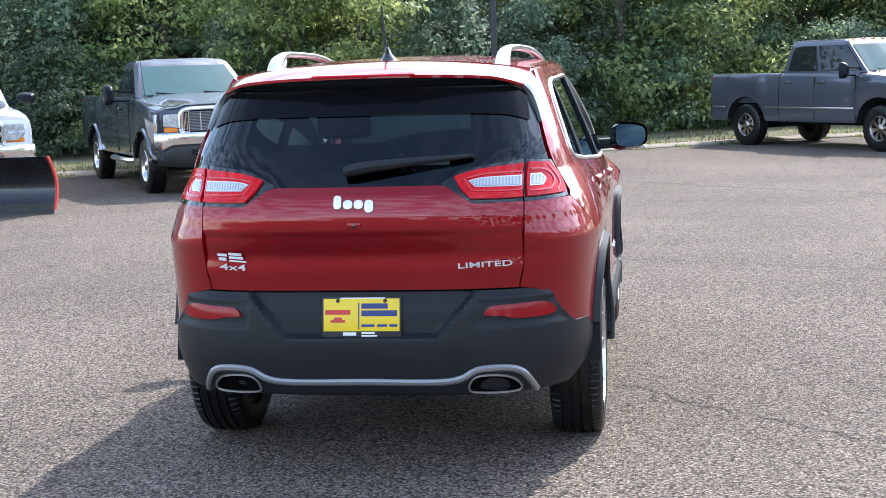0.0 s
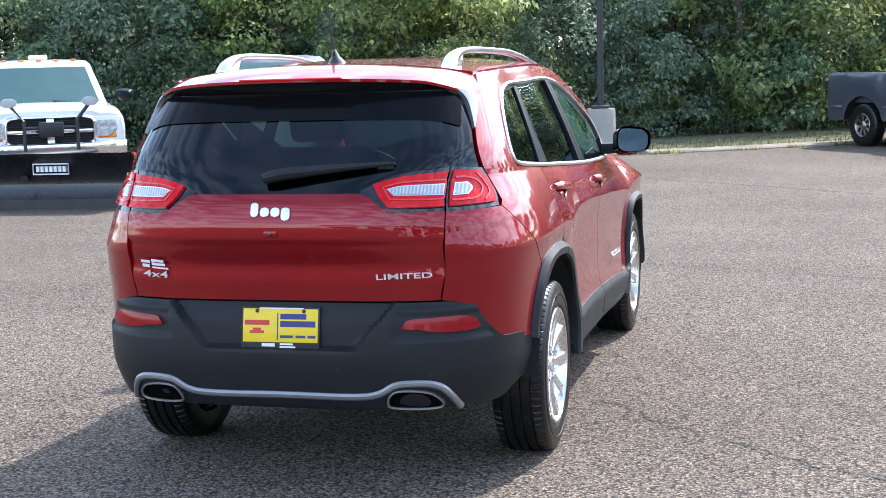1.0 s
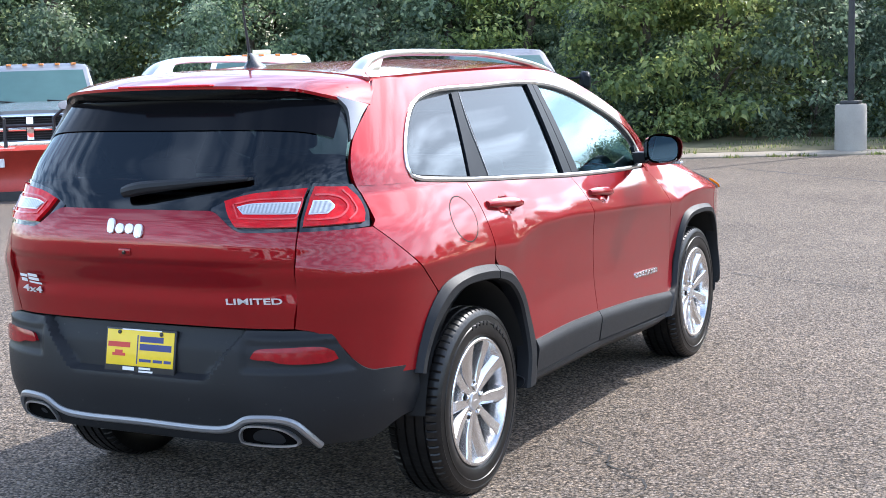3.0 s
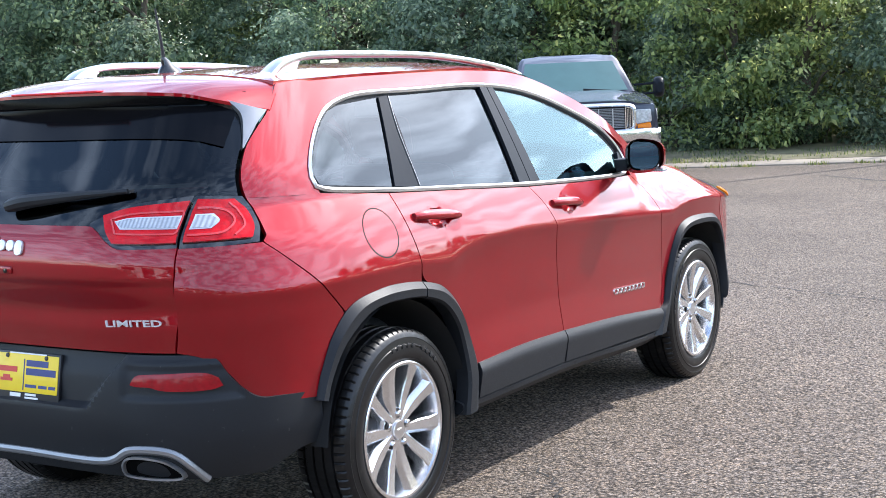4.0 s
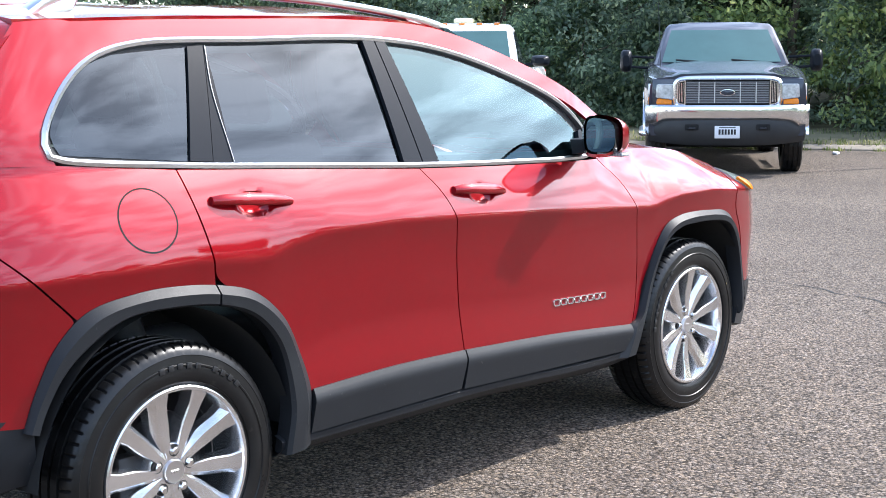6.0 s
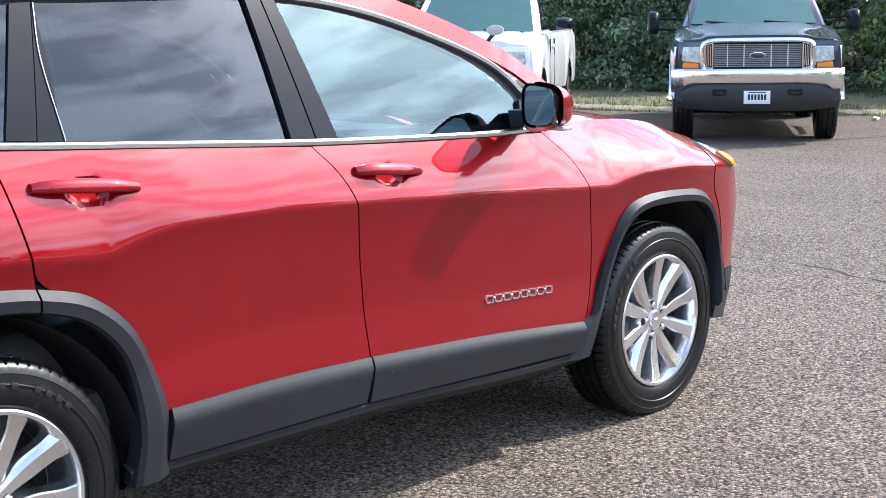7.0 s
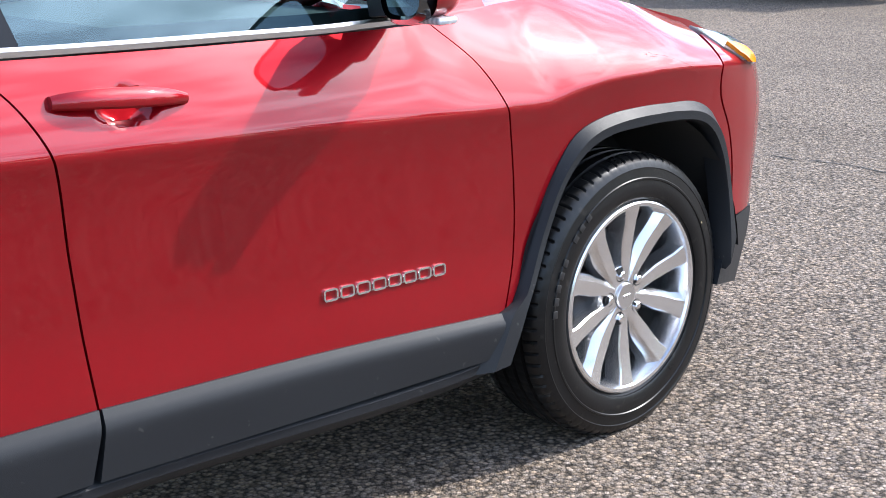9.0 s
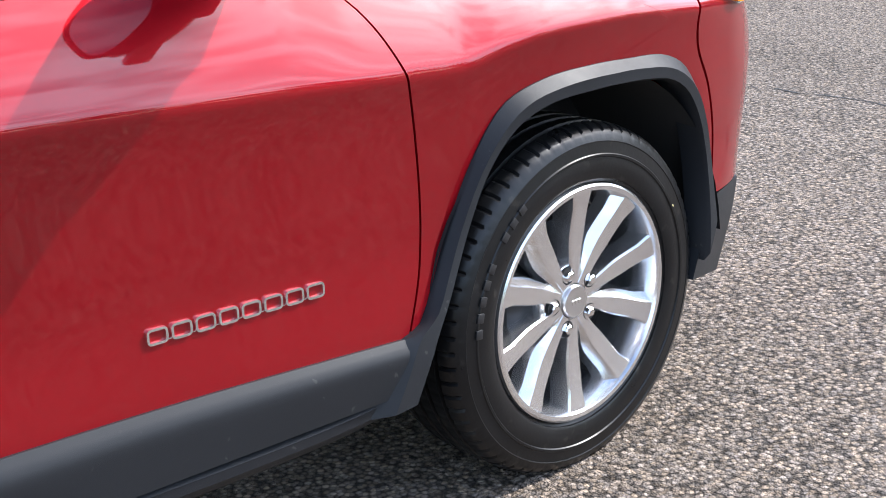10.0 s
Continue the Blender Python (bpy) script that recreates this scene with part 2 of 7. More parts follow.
RED = paint("red_metallic_paint", (0.250, 0.0016, 0.0062), 0.52)
BLACK_PLASTIC = mat("black_textured_plastic", (0.0145, 0.0157, 0.018), 0.5, 0, 0, 0.12, 5, 0.10, 800, 0.06, spec=0.25)


def specks(m, color, scale, cut, amount):
    """Scattered scuffs and grit of one colour over a material."""
    nt = m.node_tree
    b = nt.nodes["Principled BSDF"]
    old = b.inputs["Base Color"].links[0].from_socket
    co, no, mr, mx = nt.nodes.new("ShaderNodeTexCoord"), nt.nodes.new("ShaderNodeTexNoise"), nt.nodes.new("ShaderNodeMapRange"), nt.nodes.new("ShaderNodeMix")
    no.inputs["Scale"].default_value, no.inputs["Detail"].default_value = scale, 6
    mr.inputs["From Min"].default_value, mr.inputs["From Max"].default_value = cut, cut + 0.06
    mr.inputs["To Max"].default_value = amount
    mx.data_type = "RGBA"
    mx.inputs["B"].default_value = (*color, 1)
    nt.links.new(co.outputs["Object"], no.inputs["Vector"])
    nt.links.new(no.outputs["Fac"], mr.inputs["Value"])
    nt.links.new(mr.outputs["Result"], mx.inputs["Factor"])
    nt.links.new(old, mx.inputs["A"])
    nt.links.new(mx.outputs["Result"], b.inputs["Base Color"])


specks(BLACK_PLASTIC, (0.06, 0.058, 0.055), 46, 0.685, 0.7)
GREY_TRIM = mat("satin_grey_trim", (0.28, 0.28, 0.285), 0.35, 0.7, 0, 0.06, 12)
GLOSS_BLACK = mat("gloss_black", (0.008, 0.008, 0.009), 0.08, 0, 0.5, 0.1, 6)
PILLAR_BLACK = mat("satin_black_pillar", (0.010, 0.012, 0.016), 0.34, 0, 0, 0.1, 6, spec=0.12)
RUBBER = mat("tyre_rubber", (0.0055, 0.0056, 0.006), 0.34, 0, 0, 0.25, 9, 0.06, 130, 0.1, spec=0.35)
specks(RUBBER, (0.035, 0.032, 0.028), 30, 0.63, 0.5)
RUBBER_MARK = mat("raised_rubber_mark", (0.011, 0.011, 0.012), 0.45, 0, 0, 0.2, 30)
LIGHT_GUIDE = mat("bright_red_light_guide", (0.62, 0.03, 0.03), 0.2, 0, 0.8, 0.15, 40, 0.1, 120)
# near-black for the spoiler's mirror image painted on the rear window
SPOILER_REFLECTION = mat("reflected_spoiler_black", (0.005, 0.005, 0.006), 0.12, 0, 0, 0.1, 12, spec=0.12)
SEAL = mat("rubber_seal", (0.01, 0.01, 0.01), 0.6, 0, 0, 0.1, 9)
CHROME = mat("chrome", (0.82, 0.82, 0.83), 0.12, 1.0, 0, 0.03, 9)
SATIN = mat("satin_aluminium", (0.72, 0.72, 0.73), 0.28, 1.0, 0, 0.05, 9)
POLISHED = mat("polished_alloy", (0.80, 0.80, 0.81), 0.2, 0.95, 0.2, 0.02, 5)
DARK_METAL = mat("dark_steel", (0.05, 0.05, 0.052), 0.5, 0.6, 0, 0.2, 9)
BRIGHT_BADGE = mat("bright_badge_metal", (0.78, 0.78, 0.80), 0.32, 0.45, 0, 0.05, 9)
BORE = mat("shaded_bore", (0.0022, 0.0022, 0.0024), 0.95, 0, 0, 0.2, 20, spec=0.05)
REFLECTOR = mat("dark_red_reflector", (0.26, 0.004, 0.009), 0.12, 0, 0.2, 0.25, 60, 0.06, 120, spec=0.25)
# arch-liner black, also used to paint shade in recesses and behind gaps
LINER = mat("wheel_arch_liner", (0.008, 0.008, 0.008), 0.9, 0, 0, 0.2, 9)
INTERIOR = mat("dark_interior_plastic", (0.06, 0.061, 0.063), 0.6, 0, 0, 0.15, 9, 0.2, 200)
LEATHER = mat("black_leather", (0.075, 0.075, 0.077), 0.42, 0, 0, 0.15, 9, 0.2, 150)
LENS_RED = lens_mat("red_lamp_plastic", (0.60, 0.005, 0.010), 0.05)
LENS_CLEAR = mat("clear_lamp_plastic", (0.58, 0.59, 0.61), 0.14, 0.2, 0.7, 0.2, 90, 0.2, 240)


def ribs(m, dark, scale):
    """Fine upright ribs moulded behind a clear lens."""
    nt = m.node_tree
    b = nt.nodes["Principled BSDF"]
    old = b.inputs["Base Color"].links[0].from_socket
    co, wv, mx = nt.nodes.new("ShaderNodeTexCoord"), nt.nodes.new("ShaderNodeTexWave"), nt.nodes.new("ShaderNodeMix")
    wv.inputs["Scale"].default_value, wv.inputs["Distortion"].default_value = scale, 0.6
    mx.data_type = "RGBA"
    mx.inputs["A"].default_value = (*dark, 1)
    nt.links.new(co.outputs["Object"], wv.inputs["Vector"])
    nt.links.new(wv.outputs["Fac"], mx.inputs["Factor"])
    nt.links.new(old, mx.inputs["B"])
    nt.links.new(mx.outputs["Result"], b.inputs["Base Color"])


ribs(LENS_CLEAR, (0.32, 0.33, 0.35), 26)
LENS_SMOKE = mat("smoked_headlamp_lens", (0.26, 0.27, 0.28), 0.08, 0.4, 0.7, 0.2, 40, 0.2, 140)
LENS_AMBER = mat("amber_lamp_plastic", (0.72, 0.20, 0.004), 0.25, 0, 0.1, 0.2, 30, 0.2, 90, spec=0.3)
YELLOW = mat("yellow_plate", (0.80, 0.56, 0.008), 0.45, 0, 0.2, 0.05, 20)
PLATE_BLACK = mat("plate_print_black", (0.012, 0.012, 0.014), 0.45, 0, 0, 0.1, 20)
PLATE_RED = mat("plate_print_red", (0.55, 0.03, 0.02), 0.45, 0, 0, 0.1, 20)
PLATE_BLUE = mat("plate_print_blue", (0.02, 0.03, 0.16), 0.45, 0, 0, 0.1, 20)
DECAL = mat("pale_decal", (0.75, 0.75, 0.76), 0.45, 0, 0, 0.05, 20)
GLASS_REAR = glass("rear_privacy_glass", (0.09, 0.10, 0.11), (0.9, 0.96, 1.0), 1.47)
GLASS_DARK = glass("privacy_glass", (0.10, 0.105, 0.11), (0.86, 0.94, 1.0), 1.62)
GLASS_SIDE = glass("green_tinted_glass", (0.66, 0.86, 0.86), (0.72, 0.95, 1.0), 1.85)
MIRROR = mat("mirror_glass", (0.5, 0.54, 0.57), 0.02, 1.0, 0, 0.02, 5)

# ---------------------------------------------------------------- the red suv: one skin, cut into panels
# y runs forward from the rear axle, x to the car's right.
belt_z = spl([(-1.0, 1.25), (-0.3, 1.205), (0.15, 1.172), (1.13, 1.105), (2.0, 1.075), (2.2, 1.08), (2.5, 1.082), (2.8, 1.055), (3.05, 0.995), (3.3, 0.95)])
belt_x = spl([(-0.5, 0.775), (0.15, 0.787), (1.1, 0.820), (2.0, 0.802), (2.2, 0.765), (2.5, 0.715), (2.8, 0.70), (3.1, 0.69)])
crest_z = spl([(-0.6, 0.95), (-0.2, 0.93), (0.15, 0.905), (0.34, 0.890), (0.46, 0.922), (0.62, 0.943), (0.85, 0.944), (1.2, 0.929), (1.6, 0.908), (2.28, 0.866), (2.37, 0.862), (2.48, 0.880), (2.6, 0.892), (2.75, 0.893), (3.0, 0.877), (3.4, 0.85)])
crest_x = spl([(-0.2, 0.885), (0.1, 0.888), (0.45, 0.886), (0.9, 0.888), (1.5, 0.890), (2.3, 0.885), (2.7, 0.893), (3.0, 0.885)])
tail_y = spl([(0.30, -0.78), (0.5, -0.84), (0.74, -0.853), (0.86, -0.872), (0.955, -0.908), (1.01, -0.910), (1.09, -0.894), (1.15, -0.855), (1.35, -0.70), (1.58, -0.53)])
nose_y = spl([(0.2, 3.36), (0.45, 3.49), (0.7, 3.55), (0.80, 3.525), (0.87, 3.47), (0.95, 3.34), (1.05, 3.12)])
REAR_C, FRONT_C = 0.1, 2.75


def side_raw(y, z):
    zb, zc, xb, xc = belt_z(y), crest_z(y), belt_x(y), crest_x(y)
    if z >= zb:
        d = z - zb
        return xb - 0.33 * d - 0.13 * d * d
    if z >= zc:
        t = (z - zc) / (zb - zc)
        k = 0.42 + 0.33 * sstep(0.40, 0.80, y) - 0.22 * sstep(2.1, 2.6, y)
        return xc - (xc - xb) * (k * t + (1 - k) * t * t)
    d = zc - z
    return xc - 0.022 * (1 - math.exp(-d / 0.09)) + 0.016 * sstep(0.28, 0.5, d)



def side_x(y, z):
    """The flank with its crease slightly rounded."""
    if abs(z - crest_z(y)) > 0.02:
        return side_raw(y, z)
    return (side_raw(y, z - 0.009) + 2 * side_raw(y, z - 0.0045) + 2 * side_raw(y, z) + 2 * side_raw(y, z + 0.0045) + side_raw(y, z + 0.009)) / 8


class Skin:
    """A plan outline for every height: tail corner (s 0..1), flank (1..2), nose corner (2..3)."""

    def __init__(self, power, tail, nose, flank, tail_c=REAR_C, boxy=0.0):
        self.boxy = boxy
        self.n, self.tail, self.nose, self.flank, self.c = power, tail, nose, flank, tail_c

    nf = 3.7

    def pw(self, z):
        return self.n + self.boxy * (sstep(1.10, 1.32, z) + 0.6 * sstep(1.0, 0.8, z))

    def at(self, s, z, off=0.0):
        p = self.raw(s, z)
        if off:
            p = p + self.normal(s, z) * off
        return p

    def raw(self, s, z):
        k = 2 / self.pw(z)
        if s < 1:
            a, b, f = self.flank(self.c, z), self.c - self.tail(z), s * math.pi / 2
            return Vector((a * math.copysign(abs(math.sin(f)) ** k, f), self.c - b * abs(math.cos(f)) ** k, z))
        if s <= 2:
            y = self.c + (s - 1) * (FRONT_C - self.c)
            return Vector((self.flank(y, z), y, z))
        b, f, k = self.nose(z) - FRONT_C, (3 - s) * math.pi / 2, 2 / self.nf
        y = FRONT_C + b * abs(math.cos(f)) ** k
        return Vector((self.flank(min(y, 3.1), z) * abs(math.sin(f)) ** k, y, z))

    def normal(self, s, z):
        e = 0.004
        du, dz = self.raw(s + e, z) - self.raw(s - e, z), self.raw(s, z + 0.006) - self.raw(s, z - 0.006)
        return du.cross(dz).normalized()

    def s_of_y(self, y, z):
        if y < self.c:
            return math.acos(min(((self.c - y) / (self.c - self.tail(z))), 1.0) ** (self.pw(z) / 2)) * 2 / math.pi
        if y <= FRONT_C:
            return 1 + (y - self.c) / (FRONT_C - self.c)
        return 3 - math.acos(min((y - FRONT_C) / (self.nose(z) - FRONT_C), 1.0) ** (self.nf / 2)) * 2 / math.pi

    def s_of_x(self, x, z):
        return math.copysign(math.asin(min(abs(x) / self.flank(self.c, z), 1.0) ** (self.pw(z) / 2)) * 2 / math.pi, x)

    def Y(self, pts, n=32, smooth=True):
        """A curve on the skin from (y, z) pairs."""
        return [(self.s_of_y(y, z), z) for y, z in (smooth_line if smooth else poly_line)(pts, n)]

    def X(self, pts, n=32, smooth=True):
        """A curve on the skin's tail from (x, z) pairs."""
        return [(self.s_of_x(x, z), z) for x, z in (smooth_line if smooth else poly_line)(pts, n)]


def along(curve, t):
    f = t * (len(curve) - 1)
    i = min(int(f), len(curve) - 2)
    a, b = curve[i], curve[i + 1]
    return tuple(p + (q - p) * (f - i) for p, q in zip(a, b))


def coons(bottom, top, left, right, u, v):
    B, T, L, R = along(bottom, u), along(top, u), along(left, v), along(right, v)
    c00, c10, c01, c11 = bottom[0], bottom[-1], top[0], top[-1]
    return tuple((1 - v) * B[i] + v * T[i] + (1 - u) * L[i] + u * R[i]
                 - ((1 - u) * (1 - v) * c00[i] + u * (1 - v) * c10[i] + (1 - u) * v * c01[i] + u * v * c11[i]) for i in (0, 1))


HANDLES = [(0.325, 1.047, 0.135), (1.335, 0.998, 0.13)]


def handle_cup(y, z):
    """How far the skin is pressed in behind a door handle."""
    return sum(-0.022 * sstep(1.0, 0.35, ((y - hy - 0.012) / 0.062) ** 2 + ((z - hz) / 0.034) ** 2) for hy, hz, _ in HANDLES)


def panel(bm, skin, bottom, top, left=None, right=None, nu=24, nv=16, off=0.0, lip=0.018, dent=None):
    """A pressed sheet between four curves on the skin, its rim turned inward."""
    left = left or [bottom[0], top[0]]
    right = right or [bottom[-1], top[-1]]
    f = off if callable(off) else (lambda u, v: off)
    rows, inner = [], []
    for i in range(nu + 1):
        row = []
        for j in range(nv + 1):
            s, z = coons(bottom, top, left, right, i / nu, j / nv)
            d = f(i / nu, j / nv)
            if dent:
                d += dent(skin.raw(s, z).y, z)
            row.append((skin.at(s, z, d), skin.normal(s, z)))
        rows.append(row)
    vs = mesh_grid(bm, [[p for p, _ in r] for r in rows])
    if lip:
        loop = [(i, 0) for i in range(nu + 1)] + [(nu, j) for j in range(1, nv + 1)] + [(i, nv) for i in range(nu - 1, -1, -1)] + [(0, j) for j in range(nv - 1, 0, -1)]
        inn = [bm.verts.new(rows[i][j][0] - rows[i][j][1] * lip) for i, j in loop]
        out = [vs[i][j] for i, j in loop]
        n = len(loop)
        for k in range(n):
            bm.faces.new((out[k], out[(k + 1) % n], inn[(k + 1) % n], inn[k]))
    return bm


def trim(bm, skin, curve, profile, closed=False):
    sweep(bm, [skin.at(s, z) for s, z in curve], [skin.normal(s, z) for s, z in curve], profile, closed)
    return bm


def both(make, name, material, parent, label=""):
    """The same panel on both flanks."""
    part(name, make(), material, parent, label)
    part(name, flip_x(make()), material, parent, label)


body = Skin(3.4, tail_y, nose_y, side_x, boxy=1.0)
suv = thing("suv", "dark red metallic suv with black cladding and silver roof rails", "car")

# key lines on the flank, (y, z)
GATE_X = 0.615
ARCH_R = [(-0.445, 0.545), (-0.402, 0.65), (-0.350, 0.745), (-0.265, 0.820), (-0.11, 0.85), (0.02, 0.852), (0.185, 0.835), (0.305, 0.80), (0.415, 0.705), (0.475, 0.575), (0.497, 0.480)]
ARCH_R_IN = [(-0.410, 0.535), (-0.392, 0.580), (-0.335, 0.675), (-0.265, 0.735), (-0.155, 0.790), (0.0, 0.797), (0.185, 0.778), (0.30, 0.73), (0.385, 0.625), (0.41, 0.46), (0.385, 0.315)]
ARCH_F = [(2.205, 0.415), (2.26, 0.435), (2.295, 0.49), (2.355, 0.61), (2.40, 0.69), (2.475, 0.778), (2.575, 0.808), (2.70, 0.813), (2.80, 0.808), (2.93, 0.794), (3.01, 0.75), (3.075, 0.63), (3.11, 0.465)]
ARCH_F_IN = [(2.235, 0.305), (2.285, 0.40), (2.345, 0.515), (2.425, 0.672), (2.495, 0.738), (2.58, 0.764), (2.70, 0.768), (2.80, 0.765), (2.935, 0.742), (3.0, 0.692), (3.055, 0.56), (3.06, 0.34)]
DOOR_R_BACK = [(0.11, 1.160), (0.135, 1.03), (0.158, 0.91), (0.172, 0.836)]
B_GAP = [(1.075, 1.098), (1.145, 1.02), (1.19, 0.925), (1.21, 0.74), (1.232, 0.478)]
DOOR_F_FRONT = [(2.105, 1.062), (2.20, 0.97), (2.25, 0.86), (2.278, 0.70), (2.275, 0.54), (2.232, 0.412)]


# where the joint of bumper corner and quarter panel meets the arch, and where it meets the lamp
JOIN_Y = -0.292
JOIN_Z = min(smooth_line(ARCH_R, 200), key=lambda q: abs(q[0] - JOIN_Y))[1]
LAMP_Y = body.raw(body.s_of_x(0.772, 1.068), 1.068).y


def shift(pts, dy):
    return [(y + dy, z) for y, z in pts]


def rear_door():
    arch = [p for p in smooth_line(ARCH_R, 60) if p[0] > 0.185]
    left = smooth_line(shift(DOOR_R_BACK, 0.0035), 12)[:-1] + [(y + 0.002, z) for y, z in arch]
    left = body.Y(poly_line(left[::-1], 48), 48, False)
    right = body.Y(shift(B_GAP, -0.0025)[::-1], 48)
    bottom = body.Y([(left_y, z) for left_y, z in ((0.50, 0.480), (0.85, 0.484), (1.228, 0.478))], 32)
    top = body.Y([(0.116, 1.160), (0.6, 1.128), (1.071, 1.098)], 32)
    bottom[0], bottom[-1], top[0], top[-1] = left[0], right[0], left[-1], right[-1]
    return panel(bmesh.new(), body, bottom, top, left, right, 96, 72, 0.0, 0.018, handle_cup)


def front_door():
    left = body.Y(shift(B_GAP, 0.0025)[::-1], 48)
    right = body.Y(shift(DOOR_F_FRONT, -0.0025)[::-1], 48)
    bottom = body.Y([(1.236, 0.478), (1.75, 0.452), (2.228, 0.412)], 32)
    top = body.Y([(1.079, 1.098), (1.6, 1.075), (2.101, 1.062)], 32)
    bottom[0], bottom[-1], top[0], top[-1] = left[0], right[0], left[-1], right[-1]
    return panel(bmesh.new(), body, bottom, top, left, right, 96, 72, 0.0, 0.018, handle_cup)


def front_fender():
    left = body.Y(shift(DOOR_F_FRONT, 0.0025)[::-1], 40)
    bottom = body.Y([(2.236, 0.412)] + ARCH_F[1:], 56)
    right = body.Y([(3.11, 0.465), (3.12, 0.58), (3.09, 0.70), (3.035, 0.80), (3.03, 0.88), (3.06, 0.968)], 40)
    top = body.Y([(2.109, 1.062), (2.25, 1.074), (2.5, 1.078), (2.8, 1.051), (3.06, 0.968)], 40)
    bottom[0], bottom[-1], top[0], top[-1] = left[0], right[0], left[-1], right[-1]
    return panel(bmesh.new(), body, bottom, top, left, right, 72, 64)


def bumper_corner():
    """The painted corner under the tail lamp, between the tailgate and the arch."""
    left = body.X([(GATE_X - 0.021, 0.742), (GATE_X - 0.006, 0.82), (GATE_X + 0.001, 0.95), (GATE_X + 0.001, 1.066)], 30)
    top = [left[-1], (body.s_of_x(0.770, 1.066), 1.066)]
    right = body.Y(poly_line([(-0.44, 0.556)] + [q for q in smooth_line(ARCH_R, 60) if -0.44 < q[0] < JOIN_Y - 0.006] + [(JOIN_Y - 0.004, JOIN_Z - 0.003), (JOIN_Y * 0.45 + LAMP_Y * 0.55, 0.945), (LAMP_Y - 0.002, 1.066)], 40), 40, False)
    top[1] = right[-1]
    bottom = [left[0], (body.s_of_x(0.66, 0.726), 0.726), (body.s_of_x(0.715, 0.680), 0.680), (body.s_of_x(0.755, 0.612), 0.612), (body.s_of_x(0.800, 0.574), 0.574), right[0]]
    bottom = smooth_line(bottom, 32)
    bottom[0], bottom[-1], top[0], top[-1] = left[0], right[0], left[-1], right[-1]
    return panel(bmesh.new(), body, bottom, top, left, right, 64, 56)


GATE_EDGE = [(0.768, 1.085), (0.712, 1.193), (0.697, 1.235), (0.682, 1.285), (0.661, 1.365), (0.655, 1.41), (0.646, 1.475), (0.617, 1.570)]


def quarter_panel():
    """Flank behind the rear door with the D-pillar, up to the roof."""
    bm = bmesh.new()
    edge = body.X([(x + 0.004, z) for x, z in GATE_EDGE], 60)
    low_edge, high_edge = [e for e in edge if e[1] < 1.21], [e for e in edge if e[1] >= 1.208]
    left = body.Y([(JOIN_Y, JOIN_Z), (JOIN_Y * 0.45 + LAMP_Y * 0.55 + 0.004, 0.948), (LAMP_Y, 1.069)], 20, False) + low_edge
    left = poly_line(left, 40)
    arch = [q for q in smooth_line(ARCH_R, 60) if JOIN_Y + 0.01 < q[0] < 0.168]
    bottom = body.Y(poly_line([(JOIN_Y, JOIN_Z)] + arch + [(0.168, 0.837)], 36), 36, False)
    right = body.Y(shift(DOOR_R_BACK, -0.0025)[::-1], 36)
    split = left[-1]
    top = [split] + body.Y([(-0.27, 1.195), (0.106, 1.160)], 30, False)
    bottom[0], bottom[-1], top[-1] = left[0], right[0], right[-1]
    panel(bm, body, bottom, top, left, right, 72, 56)
    # pillar between tailgate glass and side window
    bottom2 = poly_line([split, (body.s_of_y(-0.27, 1.195), 1.195)], 20)
    left2 = poly_line([split] + high_edge, 30)
    right2 = body.Y([(-0.27, 1.195), (-0.285, 1.26), (-0.20, 1.39), (-0.085, 1.475), (0.02, 1.505)], 30)
    top2 = smooth_line([left2[-1], (body.s_of_y(-0.1, 1.570), 1.570), (body.s_of_y(0.02, 1.505), 1.505)], 20)
    panel(bm, body, bottom2, top2, left2, right2, 48, 52)
    # cant rail over the side windows
    low = body.Y([(0.02, 1.505), (0.3, 1.522), (0.97, 1.533), (1.3, 1.503), (1.62, 1.43), (1.95, 1.31), (2.16, 1.20)], 60)
    high = body.Y([(-0.15, 1.572), (0.34, 1.585), (0.97, 1.590), (1.37, 1.565), (1.7, 1.475), (2.02, 1.345), (2.28, 1.20)], 60)
    panel(bm, body, low, high, None, None, 50, 6, 0.0, 0.012)
    lo = body.Y([(2.16, 1.20), (2.13, 1.12), (2.105, 1.064)], 10)
    hi = body.Y([(2.28, 1.20), (2.31, 1.13), (2.32, 1.076)], 10)
    panel(bm, body, lo, hi, None, None, 10, 5, 0.0, 0.012)
    return bm


both(rear_door, "rear_door", RED, suv)
both(front_door, "front_door", RED, suv)
both(front_fender, "front_fender", RED, suv)
both(bumper_corner, "bumper_corner", RED, suv)
both(quarter_panel, "quarter_panel", RED, suv)


